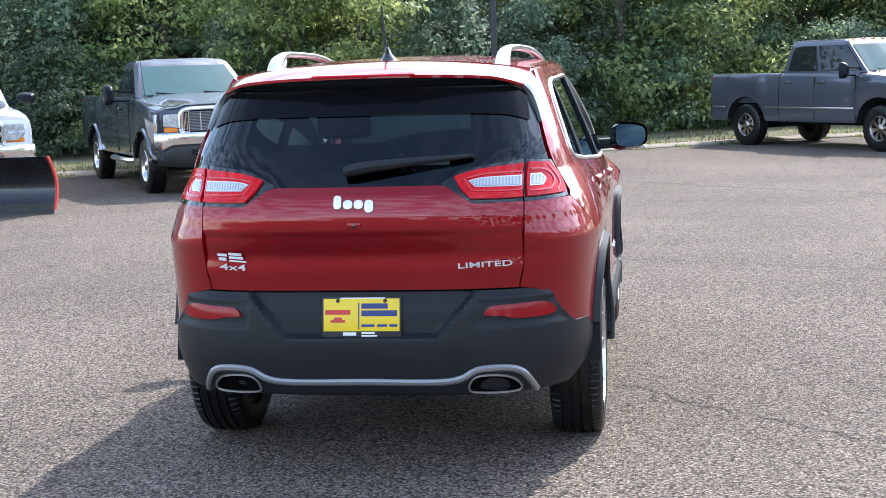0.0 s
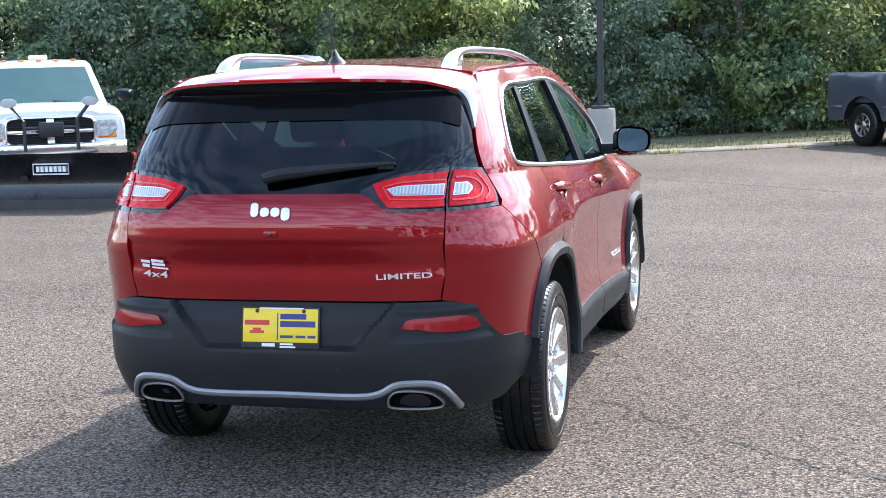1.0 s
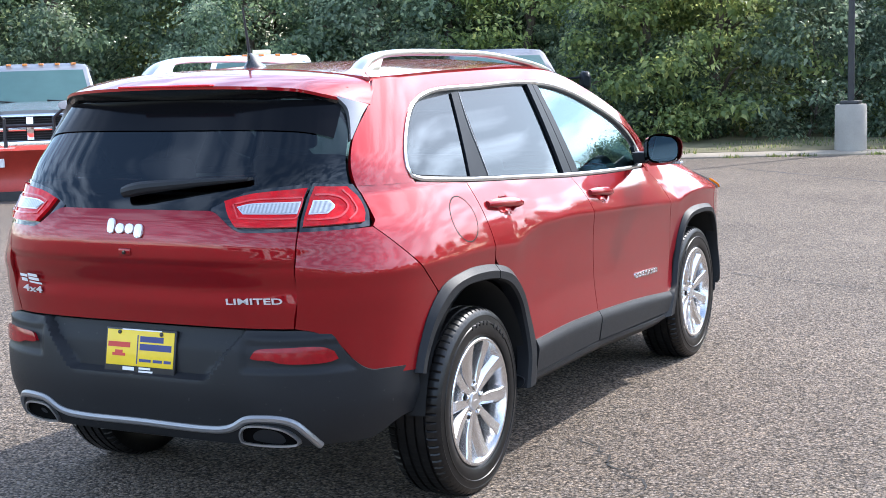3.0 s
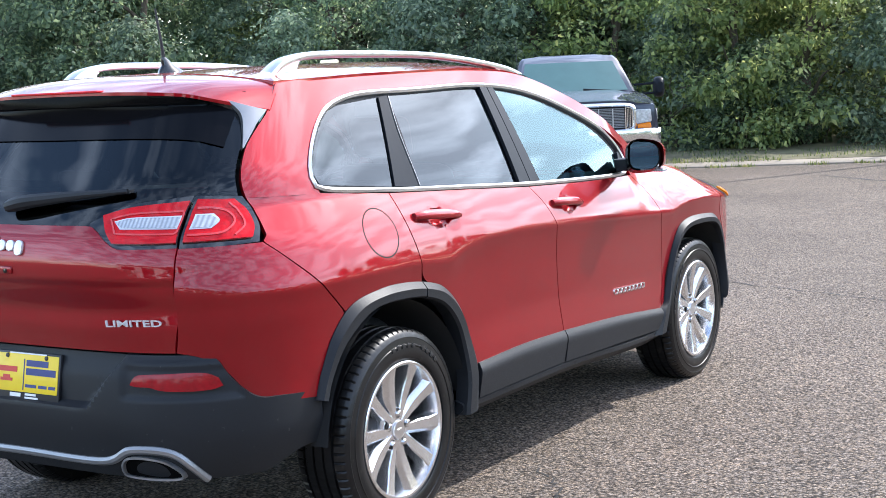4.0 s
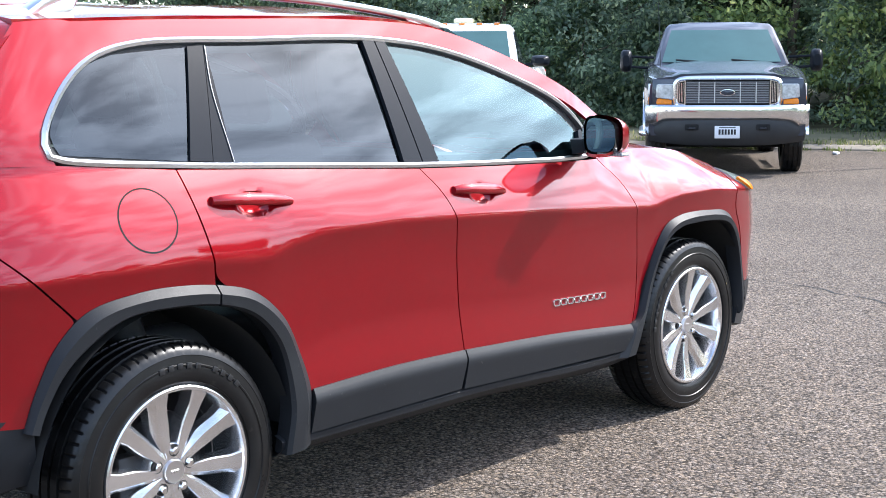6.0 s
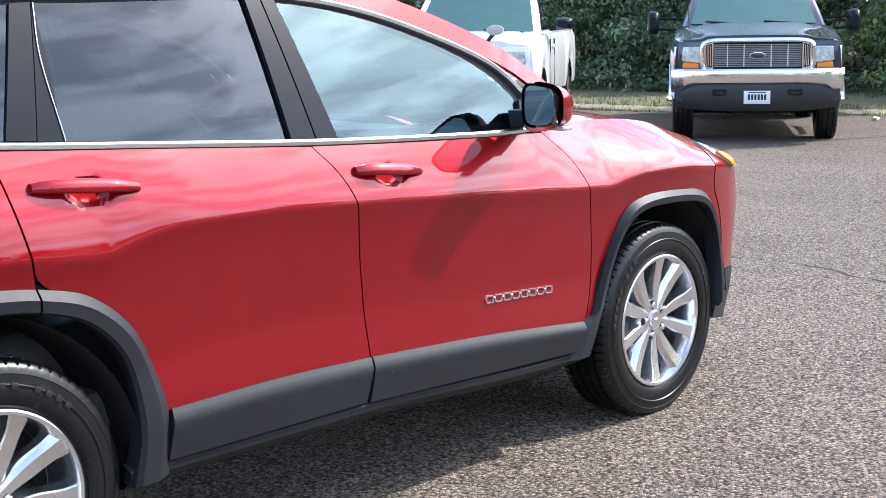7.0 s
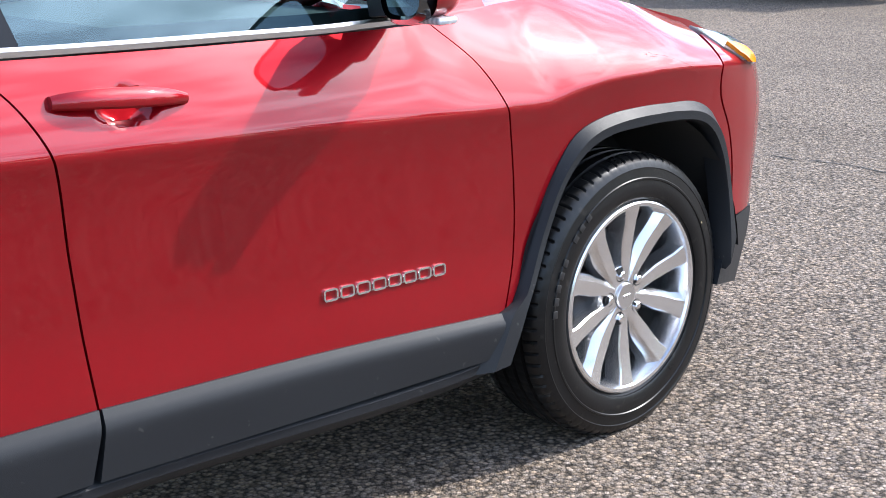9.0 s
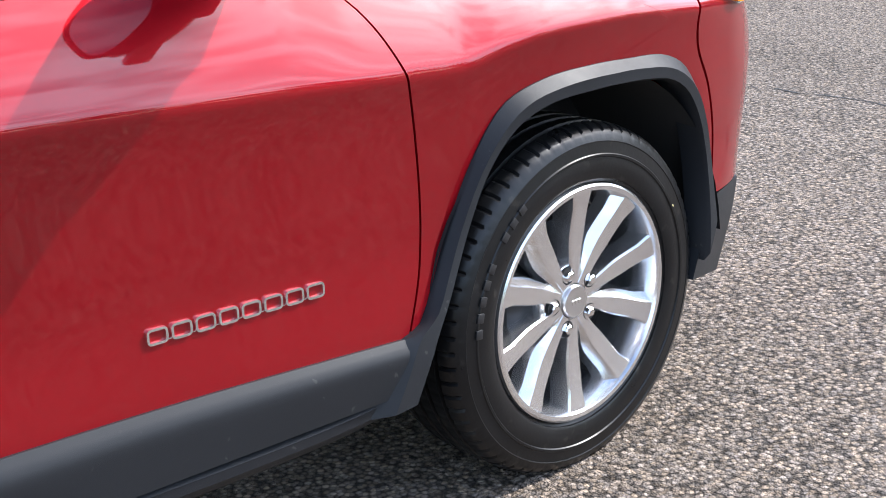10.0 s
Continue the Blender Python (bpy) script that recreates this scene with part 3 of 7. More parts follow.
def tailgate():
    """Curved across, with a shelf pressed in below the badge line."""
    top = lambda x: 1.140 - 0.072 * sstep(0.31, 0.455, abs(x))
    edge = lambda z: GATE_X - 0.022 * sstep(0.86, 0.74, z) - 0.003
    bm, nx, nz = bmesh.new(), 64, 40
    rows = []
    for i in range(nx + 1):
        u, row = 2 * i / nx - 1, []
        for j in range(nz + 1):
            z = 0.742 + (top(u * GATE_X) - 0.742) * j / nz
            x = u * edge(z)
            s = body.s_of_x(x, z)
            row.append(body.at(s, z, -0.012 * sstep(0.975, 0.945, z) * sstep(0.80, 0.88, z)))
        rows.append(row)
    vs = mesh_grid(bm, rows)
    loop = [vs[i][0] for i in range(nx + 1)] + [vs[nx][j] for j in range(1, nz + 1)] + [vs[i][nz] for i in range(nx - 1, -1, -1)] + [vs[0][j] for j in range(nz - 1, 0, -1)]
    inn = [bm.verts.new(v.co + Vector((0, 0.02, 0))) for v in loop]
    for k in range(len(loop)):
        bm.faces.new((loop[k], loop[(k + 1) % len(loop)], inn[(k + 1) % len(loop)], inn[k]))
    return bm


part("tailgate", tailgate(), RED, suv)

# rear glass and the black band round it


gate_half = spl([(1.13, 0.30), (1.15, 0.36), (1.19, 0.54), (1.215, 0.698), (1.235, 0.693), (1.285, 0.678), (1.365, 0.657), (1.475, 0.632), (1.56, 0.59)])


def window_sheet(off, zs, half, nx=48):
    bm, rows = bmesh.new(), []
    for z in zs:
        h = half(z)
        rows.append([body.at(body.s_of_x(h * (2 * i / nx - 1), z), z, off) for i in range(nx + 1)])
    mesh_grid(bm, rows)
    return bm


zs = [1.142 + (1.55 - 1.142) * (i / 22) for i in range(23)]
part("rear_window", window_sheet(-0.006, zs, gate_half), GLASS_REAR, suv, "dark privacy-tinted rear window")
part("window_backing", window_sheet(-0.03, [1.142, 1.15, 1.17, 1.19, 1.205], gate_half), GLOSS_BLACK, suv)


# spoiler over the glass, roof, windscreen, bonnet
def roof_z(x, y):
    edge = spl([(-0.66, 1.562), (-0.2, 1.578), (0.34, 1.596), (0.97, 1.602), (1.37, 1.575), (1.55, 1.53)])(y)
    return edge + 0.048 * (1 - (abs(x) / 0.62) ** 2.2)


def roof_half(y):
    return spl([(-0.68, 0.585), (-0.3, 0.605), (0.2, 0.622), (1.0, 0.622), (1.4, 0.605), (1.55, 0.585)])(y)


def sheet(bm, f, us, vs, drop=0.0):
    rows = mesh_grid(bm, [[f(u, v) for v in vs] for u in us])
    if drop:
        loop = rows[0] + [r[-1] for r in rows[1:]] + rows[-1][-2::-1] + [r[0] for r in rows[-2:0:-1]]
        inn = [bm.verts.new(v.co - Vector((0, 0, drop))) for v in loop]
        for k in range(len(loop)):
            bm.faces.new((loop[k], loop[(k + 1) % len(loop)], inn[(k + 1) % len(loop)], inn[k]))
    return bm


lin = lambda a, b, n: [a + (b - a) * i / n for i in range(n + 1)]
part("roof", sheet(bmesh.new(), lambda u, y: (u * roof_half(y), y, roof_z(u * roof_half(y), y)), lin(-1, 1, 40), lin(-0.27, 1.5, 40), 0.03), RED, suv)


SPOIL_Y = spl([(0, -0.655), (0.35, -0.640), (0.73, -0.578), (0.89, -0.500), (1.0, -0.350)])
SPOIL_Z = spl([(0, 1.553), (0.35, 1.550), (0.73, 1.537), (0.89, 1.508), (1.0, 1.470)])


def spoiler_edge(u):
    return Vector((0.652 * u, SPOIL_Y(abs(u)), SPOIL_Z(abs(u))))


def spoiler():
    def f(u, v):
        e = spoiler_edge(u) + Vector((0, 0, 0.013))
        x = 0.616 * u
        r = Vector((x, -0.277 + 0.045 * abs(u) ** 4, roof_z(x, -0.27) - 0.003 - 0.004 * abs(u) ** 6))
        p = e + (r - e) * v
        p.z += 0.020 * math.sin(math.pi * v) * (1 - 0.4 * u * u)
        return p
    return sheet(bmesh.new(), f, lin(-1, 1, 56), lin(0, 1, 14), 0.011)


part("spoiler", spoiler(), RED, suv)
bm = bmesh.new()
rows = []
for u in lin(-0.97, 0.97, 40):
    a = spoiler_edge(u) + Vector((0, 0.008, 0.004))
    zt = min(a.z - 0.012, 1.515)
    b = body.at(body.s_of_x(a.x * 0.985, zt), zt, -0.004)
    rows.append([a, a * 0.5 + b * 0.5 + Vector((0, 0, 0.006)), b])
mesh_grid(bm, rows)
part("spoiler_underside", bm, GLOSS_BLACK, suv)


def spoiler_wing():
    """The satin fin that closes the spoiler against the pillar."""
    inner = body.X([(0.6605, 1.362), (0.642, 1.413), (0.615, 1.471), (0.575, 1.512)], 20)
    outer = body.X([(0.6625, 1.362), (0.656, 1.41), (0.651, 1.44), (0.647, 1.475)], 20)
    return panel(bmesh.new(), body, inner, outer, None, None, 20, 6, lambda u, v: 0.006 + 0.012 * u, 0.02)


both(spoiler_wing, "spoiler_wing", GREY_TRIM, suv)
bm = bmesh.new()
box(bm, -0.20, 0.20, -0.659, -0.60, 1.562, 1.571, 0.004)
part("brake_light", bm, LENS_RED, suv, "high red brake light strip")


def windscreen(u, v):
    y = 1.5 + 0.95 * v - 0.0 * u
    half = roof_half(1.5) + 0.13 * v
    x = u * half
    return (x, y - 0.20 * v * u * u, 1.565 - 0.505 * v ** 1.05 + 0.03 * (1 - u * u) * (1 - v))


part("windscreen", sheet(bmesh.new(), windscreen, lin(-1, 1, 24), lin(0, 1, 14)), GLASS_SIDE, suv)


def hood(u, v):
    y = 2.30 + 1.10 * v + 0.13 * (1 - u * u) * (v + 0.6)
    zb = belt_z(min(y, 3.1)) - 0.006 - 0.10 * sstep(3.05, 3.5, y)
    x = u * (belt_x(y) - 0.004 - 0.10 * sstep(3.0, 3.5, y))
    return (x, y, zb + 0.045 * (1 - abs(u) ** 3.0) * (1 - 0.5 * v))


part("bonnet", sheet(bmesh.new(), hood, lin(-1, 1, 40), lin(0, 1, 28), 0.02), RED, suv)


def front_bumper():
    top = body.Y([(3.068, 0.94), (3.25, 0.90)], 12)
    top = [top[0]] + [(2.70 + 0.3 * i / 11, 0.868) for i in range(12)]
    left = body.Y([(3.118, 0.465), (3.128, 0.58), (3.098, 0.70), (3.043, 0.80), (3.038, 0.88), (3.068, 0.94)], 24)
    bottom = [left[0]] + [(left[0][0] + (3.0 - left[0][0]) * i / 12, 0.465) for i in range(1, 13)]
    top[0] = left[-1]
    return panel(bmesh.new(), body, bottom, top, left, None, 48, 40)


both(front_bumper, "front_bumper", RED, suv)


def headlamp():
    lo = body.Y([(3.098, 0.905), (3.15, 0.870), (3.21, 0.850)], 8, False) + [(2.76, 0.846), (2.82, 0.846)]
    hi = body.Y([(3.066, 0.957), (3.12, 0.942), (3.195, 0.916)], 8, False) + [(2.76, 0.898), (2.82, 0.890)]
    return panel(bmesh.new(), body, lo, hi, None, None, 16, 6, 0.005, 0.02)


both(headlamp, "headlamp", LENS_SMOKE, suv, "slim swept-back headlamp")


def side_marker():
    lo = body.Y([(3.132, 0.884), (3.168, 0.864), (3.206, 0.858)], 8)
    hi = body.Y([(3.122, 0.908), (3.163, 0.902), (3.200, 0.889)], 8)
    return panel(bmesh.new(), body, lo, hi, None, None, 8, 4, 0.014, 0.012)


both(side_marker, "side_marker", LENS_AMBER, suv)

# black cladding


def flare(outer, inner, y0=None, y1=None):
    a = [p for p in smooth_line(outer, 800) if (y0 is None or p[0] >= y0) and (y1 is None or p[0] <= y1)]
    b = smooth_line(inner, 800)
    if y0 is not None:
        b = [p for p in b if p[0] >= y0]
    if y1 is not None:
        b = [p for p in b if p[0] <= y1]
    bm = bmesh.new()
    panel(bm, body, body.Y(poly_line(b, 60), 60, False), body.Y(poly_line(a, 60), 60, False), None, None, 60, 8,
          lambda u, v: 0.025 - 0.022 * max((v - 0.625) / 0.375, 0) - 0.010 * sstep(0.12, 0.0, v), 0.05)
    return bm


both(lambda: flare(ARCH_R, ARCH_R_IN, None, 0.167), "arch_flare", BLACK_PLASTIC, suv)
both(lambda: flare(ARCH_R + [(0.494, 0.40), (0.487, 0.322)], ARCH_R_IN, 0.173, None), "arch_flare", BLACK_PLASTIC, suv)
both(lambda: flare([(2.135, 0.300), (2.172, 0.36)] + ARCH_F, ARCH_F_IN), "arch_flare", BLACK_PLASTIC, suv)


def clad(y0, y1, za, zb, zc, zd):
    bm = bmesh.new()
    lo = body.Y([(y0 - 0.02, za), (y1 - 0.03, zb)], 20)
    hi = body.Y([(y0, zc), ((y0 + y1) / 2, (zc + zd) / 2 + 0.008), (y1, zd)], 20)
    return panel(bm, body, lo, hi, None, None, 24, 10, lambda u, v: 0.012 + 0.009 * min(v / 0.76, 1) - 0.0150 * max((v - 0.76) / 0.24, 0), 0.03)


both(lambda: clad(0.505, 1.229, 0.358, 0.362, 0.484, 0.486), "door_cladding", BLACK_PLASTIC, suv)
both(lambda: clad(1.235, 2.222, 0.360, 0.326, 0.486, 0.420), "door_cladding", BLACK_PLASTIC, suv)


def rocker():
    bm = bmesh.new()
    rows = []
    for i in range(31):
        y = 0.38 + 1.86 * i / 30
        zt = 0.352 - 0.034 * sstep(1.2, 2.1, y) + 0.008 * sstep(2.08, 2.24, y)
        x = side_x(y, 0.4)
        rows.append([(x - 0.03, y, zt + 0.014), (x + 0.000, y, zt + 0.004), (x + 0.005, y, zt - 0.002), (x + 0.003, y, zt - 0.020), (x - 0.006, y, zt - 0.031), (x - 0.03, y, zt - 0.050), (x - 0.12, y, zt - 0.070), (x - 0.3, y, zt - 0.065)])
    mesh_grid(bm, rows)
    return bm


both(rocker, "sill", BLACK_PLASTIC, suv)

# lower rear bumper
bumper_tail = spl([(0.30, -0.80), (0.36, -0.855), (0.42, -0.880), (0.55, -0.900), (0.66, -0.893), (0.735, -0.868)])
bumper_flank = lambda y, z: side_x(0.1, 0.6) - 0.006 - 0.05 * sstep(0.5, 0.28, z)
lower = Skin(4.0, bumper_tail, nose_y, bumper_flank)


def bumper_top(s):
    x = abs(lower.raw(abs(s), 0.65).x)
    return 0.7365 - 0.150 * sstep(0.680, 0.800, x) - 0.014 * sstep(0.80, 0.87, x)


def rear_bumper():
    bm, rows, ns, nz = bmesh.new(), [], 200, 48
    smax = lower.s_of_y(-0.412, 0.50)
    for i in range(ns + 1):
        s = (2 * i / ns - 1) * smax
        row = []
        zt, zl = bumper_top(s), 0.345 + 0.06 * sstep(0.62, 0.80, abs(s))
        for j in range(nz + 1):
            z = zl + (zt - zl) * j / nz
            p = lower.raw(s, z)
            ax = abs(p.x)
            side = 0.425 - (0.735 - z) * 0.85
            recess = sstep(side + 0.012, side - 0.012, ax) * sstep(0.562, 0.582, z)
            off = -0.034 * recess
            # pocket round the reflector, tuck under the top lip
            off -= 0.010 * sstep(0.02, 0.0, max(abs(ax - 0.595) - 0.15, abs(z - 0.655) - 0.037))
            off -= 0.022 * sstep(0.70, 0.7365, z) * sstep(0.42, 0.5, ax) * 0.6
            row.append(lower.at(s, z, off))
        rows.append(row)
    vs = mesh_grid(bm, rows)
    up = [bm.verts.new(Vector((r[-1].co.x * 0.94, r[-1].co.y + 0.05, r[-1].co.z + 0.004))) for r in vs]
    for i in range(ns):
        bm.faces.new((vs[i][-1], vs[i + 1][-1], up[i + 1], up[i]))
    low = [bm.verts.new(Vector((r[0].co.x * 0.93, r[0].co.y + 0.06, r[0].co.z - 0.02))) for r in vs]
    for i in range(ns):
        bm.faces.new((vs[i][0], low[i], low[i + 1], vs[i + 1][0]))
    return bm


part("rear_bumper", rear_bumper(), BLACK_PLASTIC, suv, "black textured lower rear bumper")


def bumper_strip():
    """The grey strip that runs over both tail pipes."""
    half = [(0.0, 0.397), (0.33, 0.399), (0.38, 0.412), (0.43, 0.440), (0.48, 0.447), (0.56, 0.443), (0.595, 0.427), (0.622, 0.390), (0.642, 0.346)]
    line = [(-x, z) for x, z in half[:0:-1]] + half
    bm = bmesh.new()
    c = lower.X(line, 90)
    trim(bm, lower, c, [(-0.013, -0.01), (-0.013, 0.008), (-0.004, 0.014), (0.006, 0.012), (0.013, 0.004), (0.013, -0.01)])
    return bm


part("bumper_strip", bumper_strip(), GREY_TRIM, suv, "satin grey strip curving over the tail pipes")
for sx in (-1, 1):
    pipe = [(0.40, 0.362), (0.405, 0.395), (0.43, 0.418), (0.52, 0.420), (0.565, 0.405), (0.59, 0.372), (0.585, 0.357), (0.42, 0.355)]
    bm = bmesh.new()
    line = smooth_line(pipe, 40, True)[:-1]
    ring = [lower.at(lower.s_of_x(x, z), z, 0.006) for x, z in line]
    sweep(bm, ring, [(0, -1, 0)] * len(ring), [(-0.004, -0.02), (-0.004, 0.010), (0.003, 0.010), (0.003, -0.05)], True)
    tip = part("exhaust_tip", flip_x(bm) if sx < 0 else bm, GREY_TRIM, suv, "oval exhaust tip with a dark bore")
    # flat near-black cap paints the shade inside the pipe
    bm = bmesh.new()
    bm.faces.new([bm.verts.new(p + Vector((0, 0.002, 0))) for p in ring])
    part("bore", flip_x(bm) if sx < 0 else bm, BORE, tip)
    bm = bmesh.new()
    lo = lower.X([(0.462, 0.650), (0.475, 0.645), (0.53, 0.643), (0.565, 0.634), (0.70, 0.634), (0.722, 0.643)], 24)
    hi = lower.X([(0.468, 0.660), (0.480, 0.676), (0.50, 0.680), (0.56, 0.683), (0.685, 0.683), (0.712, 0.668)], 24)
    panel(bm, lower, lo, hi, None, None, 28, 6, 0.002, 0.012)
    part("reflector", flip_x(bm) if sx < 0 else bm, REFLECTOR, suv, "red reflector in the bumper")


def front_lower():
    bm = bmesh.new()
    lo = [(2.55, 0.24)] + [(2.60 + 0.4 * i / 10, 0.22) for i in range(11)]
    hi = body.Y([(3.09, 0.458), (3.2, 0.455)], 4)[:1] + [(2.62 + 0.38 * i / 10, 0.455) for i in range(11)]
    lo[0] = (body.s_of_y(3.045, 0.33), 0.30)
    return panel(bm, body, lo, hi, None, None, 24, 10, 0.004, 0.04)


both(front_lower, "front_lip", BLACK_PLASTIC, suv)

# side glass: each pane with its frame of black, and one bright strip round all
PANES = {
    "quarter_window": ([(-0.245, 1.222), (0.170, 1.182)], [(0.0, 1.485), (0.267, 1.505)], [(-0.245, 1.222), (-0.262, 1.27), (-0.19, 1.385), (-0.10, 1.455), (0.0, 1.485)], [(0.170, 1.182), (0.221, 1.35), (0.267, 1.505)]),
    "rear_door_window": ([(0.322, 1.170), (1.002, 1.121)], [(0.332, 1.509), (0.977, 1.520)], [(0.322, 1.170), (0.312, 1.38), (0.332, 1.509)], [(1.002, 1.121), (0.995, 1.33), (0.977, 1.520)]),
    "front_door_window": ([(1.188, 1.112), (2.00, 1.083)], [(1.095, 1.514), (1.34, 1.480)], [(1.188, 1.112), (1.145, 1.32), (1.095, 1.514)], [(2.00, 1.083), (2.03, 1.15), (1.90, 1.28), (1.62, 1.405), (1.34, 1.480)]),
}
for name, (b, t, l, r) in PANES.items():
    gm = GLASS_SIDE if name == "front_door_window" else GLASS_DARK
    both(lambda: panel(bmesh.new(), body, body.Y(b, 24), body.Y(t, 24), body.Y(l, 24), body.Y(r, 24), 22, 14, -0.010, 0.0), name, gm, suv)
PILLARS = [([(0.174, 1.182), (0.249, 1.175)], [(0.271, 1.505), (0.323, 1.509)], -0.003), ([(0.253, 1.175), (0.318, 1.170)], [(0.327, 1.509), (0.331, 1.509)], -0.006), ([(1.006, 1.120), (1.096, 1.115)], [(0.981, 1.521), (1.036, 1.523)], 0.003), ([(1.102, 1.115), (1.184, 1.111)], [(1.042, 1.523), (1.091, 1.515)], 0.003)]
for b, t, o in PILLARS:
    both(lambda: panel(bmesh.new(), body, body.Y(b, 6), body.Y(t, 6), None, None, 6, 14, o, 0.02), "pillar_trim", PILLAR_BLACK, suv)
both(lambda: trim(bmesh.new(), body, body.Y([(0.320, 1.170), (0.311, 1.38), (0.330, 1.508)], 16), [(-0.0012, -0.010), (-0.0012, -0.003), (0.0012, -0.003), (0.0012, -0.010)]), "window_divider", GREY_TRIM, suv)
RING = [(-0.25, 1.207), (0.11, 1.172), (0.60, 1.138), (1.13, 1.107), (1.6, 1.087), (1.90, 1.078), (2.06, 1.088), (2.09, 1.13), (1.98, 1.27), (1.66, 1.410), (1.34, 1.495), (1.0, 1.528), (0.5, 1.524), (0.08, 1.512), (-0.09, 1.470), (-0.20, 1.39), (-0.285, 1.27), (-0.285, 1.222)]
both(lambda: trim(bmesh.new(), body, body.Y(smooth_line(RING, 150, True)[:-1], 149, False), [(-0.009, -0.015), (-0.009, 0.004), (0.0, 0.009), (0.009, 0.004), (0.009, -0.015)], True), "window_trim", SATIN, suv, "bright strip round the side windows")
# black surround between the strip and the panes
def surround():
    bm = bmesh.new()
    inner = []
    ring = smooth_line(RING, 150, True)[:-1]
    cx, cz = 0.95, 1.31
    a = [body.at(body.s_of_y(y, z), z, -0.012) for y, z in ring]
    inn = []
    for i, (y, z) in enumerate(ring):
        y2, z2 = ring[(i + 1) % len(ring)]
        dy, dz = y2 - y, z2 - z
        l = math.hypot(dy, dz)
        inn.append((y - dz / l * 0.035, z + dy / l * 0.035))
    b = [body.at(body.s_of_y(y, z), z, -0.013) for y, z in inn]
    va, vb = [bm.verts.new(p) for p in a], [bm.verts.new(p) for p in b]
    n = len(va)
    for i in range(n):
        bm.faces.new((va[i], va[(i + 1) % n], vb[(i + 1) % n], vb[i]))
    return bm


both(surround, "window_seal", SEAL, suv)


BALANCE_DOT = mat("pale_yellow_dot", (0.7, 0.62, 0.3), 0.5, 0, 0, 0.1, 60)
# wheels: a tyre, an alloy rim of ten spokes in pairs, hub cap and nuts
def car_wheel(parent, at, radius=0.353, rim=0.238, width=0.225, out=1, spin=1.03):
    """Wheel centre at the outer tyre face; out: +1 right flank, -1 left."""
    x, y, z = at
    flipx = lambda bm: (flip_x(bm) if out < 0 else bm)
    # tyre: carcass by turning, tread blocks by denting the shoulder
    bm = bmesh.new()
    w = width
    prof = [(-0.030, rim - 0.004), (-0.012, rim + 0.004), (-0.008, rim + 0.010), (-0.004, rim + 0.0105), (-0.001, rim + 0.016), (0.001, rim + 0.040), (-0.001, rim + 0.052), (0.0015, rim + 0.054), (0.0015, rim + 0.058), (-0.001, rim + 0.060), (-0.004, radius - 0.034), (-0.003, radius - 0.032), (-0.007, radius - 0.022), (-0.013, radius - 0.012), (-0.026, radius - 0.004)]
    for k in range(4):
        c = -0.052 - k * 0.040
        prof += [(c + 0.006, radius), (c + 0.004, radius - 0.008), (c - 0.004, radius - 0.008), (c - 0.006, radius)]
    prof += [(-w + 0.026, radius - 0.004), (-w + 0.012, radius - 0.014), (-w + 0.004, radius - 0.032), (-w, rim + 0.055), (-w + 0.012, rim + 0.004), (-w + 0.03, rim - 0.004)]
    n = 432
    rings = lathe(bm, prof, n)
    for i, ring in enumerate(rings):
        if i % 6 == 0:
            for j, (d, r) in enumerate(prof):
                if r > radius - 0.019:
                    v = ring[j].co
                    k = 0.988 if -0.05 < d or d < -w + 0.05 else 0.9975
                    v.y, v.z = v.y * k, v.z * k
    for v in bm.verts:
        if v.co.z < -radius + 0.007:
            v.co.z = -radius + 0.007
    flipx(bm)
    bmesh.ops.translate(bm, verts=bm.verts, vec=(x, y, z))
    # rim barrel
    rb = bmesh.new()
    lathe(rb, [(-0.012, rim + 0.003), (-0.005, rim + 0.001), (-0.002, rim - 0.003), (-0.003, rim - 0.011), (-0.012, rim - 0.015), (-0.05, rim - 0.022), (-0.17, rim - 0.032), (-0.20, rim)], 72)
    flipx(rb)
    bmesh.ops.translate(rb, verts=rb.verts, vec=(x, y, z))
    wheel = part("wheel", rb, POLISHED, parent, "ten-spoke polished alloy wheel")
    part("tyre", bm, RUBBER, wheel, "black road tyre with fine shoulder tread", 28)
    for k in range(5):
        for sg in (-1, 1):
            a0, a1 = spin + 2 * math.pi * k / 5 + sg * 0.235, spin + 2 * math.pi * k / 5 + sg * 0.305
            sb = bmesh.new()
            rows = []
            for t in lin(0, 1, 10):
                r = 0.036 + (rim - 0.010 - 0.036) * t
                a = a0 + (a1 - a0) * t
                hw = 0.0165 + 0.0100 * sstep(0.10, 0.55, t) + 0.008 * sstep(0.78, 1.0, t)
                d = -0.033 - 0.007 * math.sin(math.pi * t) + 0.024 * t
                er, et = Vector((0, math.cos(a), math.sin(a))), Vector((0, -math.sin(a), math.cos(a))) * -sg
                q = 0.004 + 0.016 * sstep(0.12, 0.5, t)
                # flat satin face, one broad bright chamfer towards its twin, deep walls
                rows.append([er * r + et * hw * u + Vector((d + o, 0, 0)) for u, o in ((1.12, -0.050), (1.0, -q), (0.50, -0.0015), (0.44, 0.0), (-0.84, 0.0), (-0.97, -0.004), (-1.08, -0.050))])
            mesh_grid(sb, rows)
            flipx(sb)
            bmesh.ops.translate(sb, verts=sb.verts, vec=(x, y, z))
            part("spoke", sb, POLISHED, wheel, sharp=24)
    hb = bmesh.new()
    lathe(hb, [(-0.080, 0.082), (-0.054, 0.081), (-0.042, 0.076), (-0.036, 0.066), (-0.034, 0.036), (-0.038, 0.034)], 40)
    flipx(hb)
    bmesh.ops.translate(hb, verts=hb.verts, vec=(x, y, z))
    part("hub", hb, POLISHED, wheel)
    cb = bmesh.new()
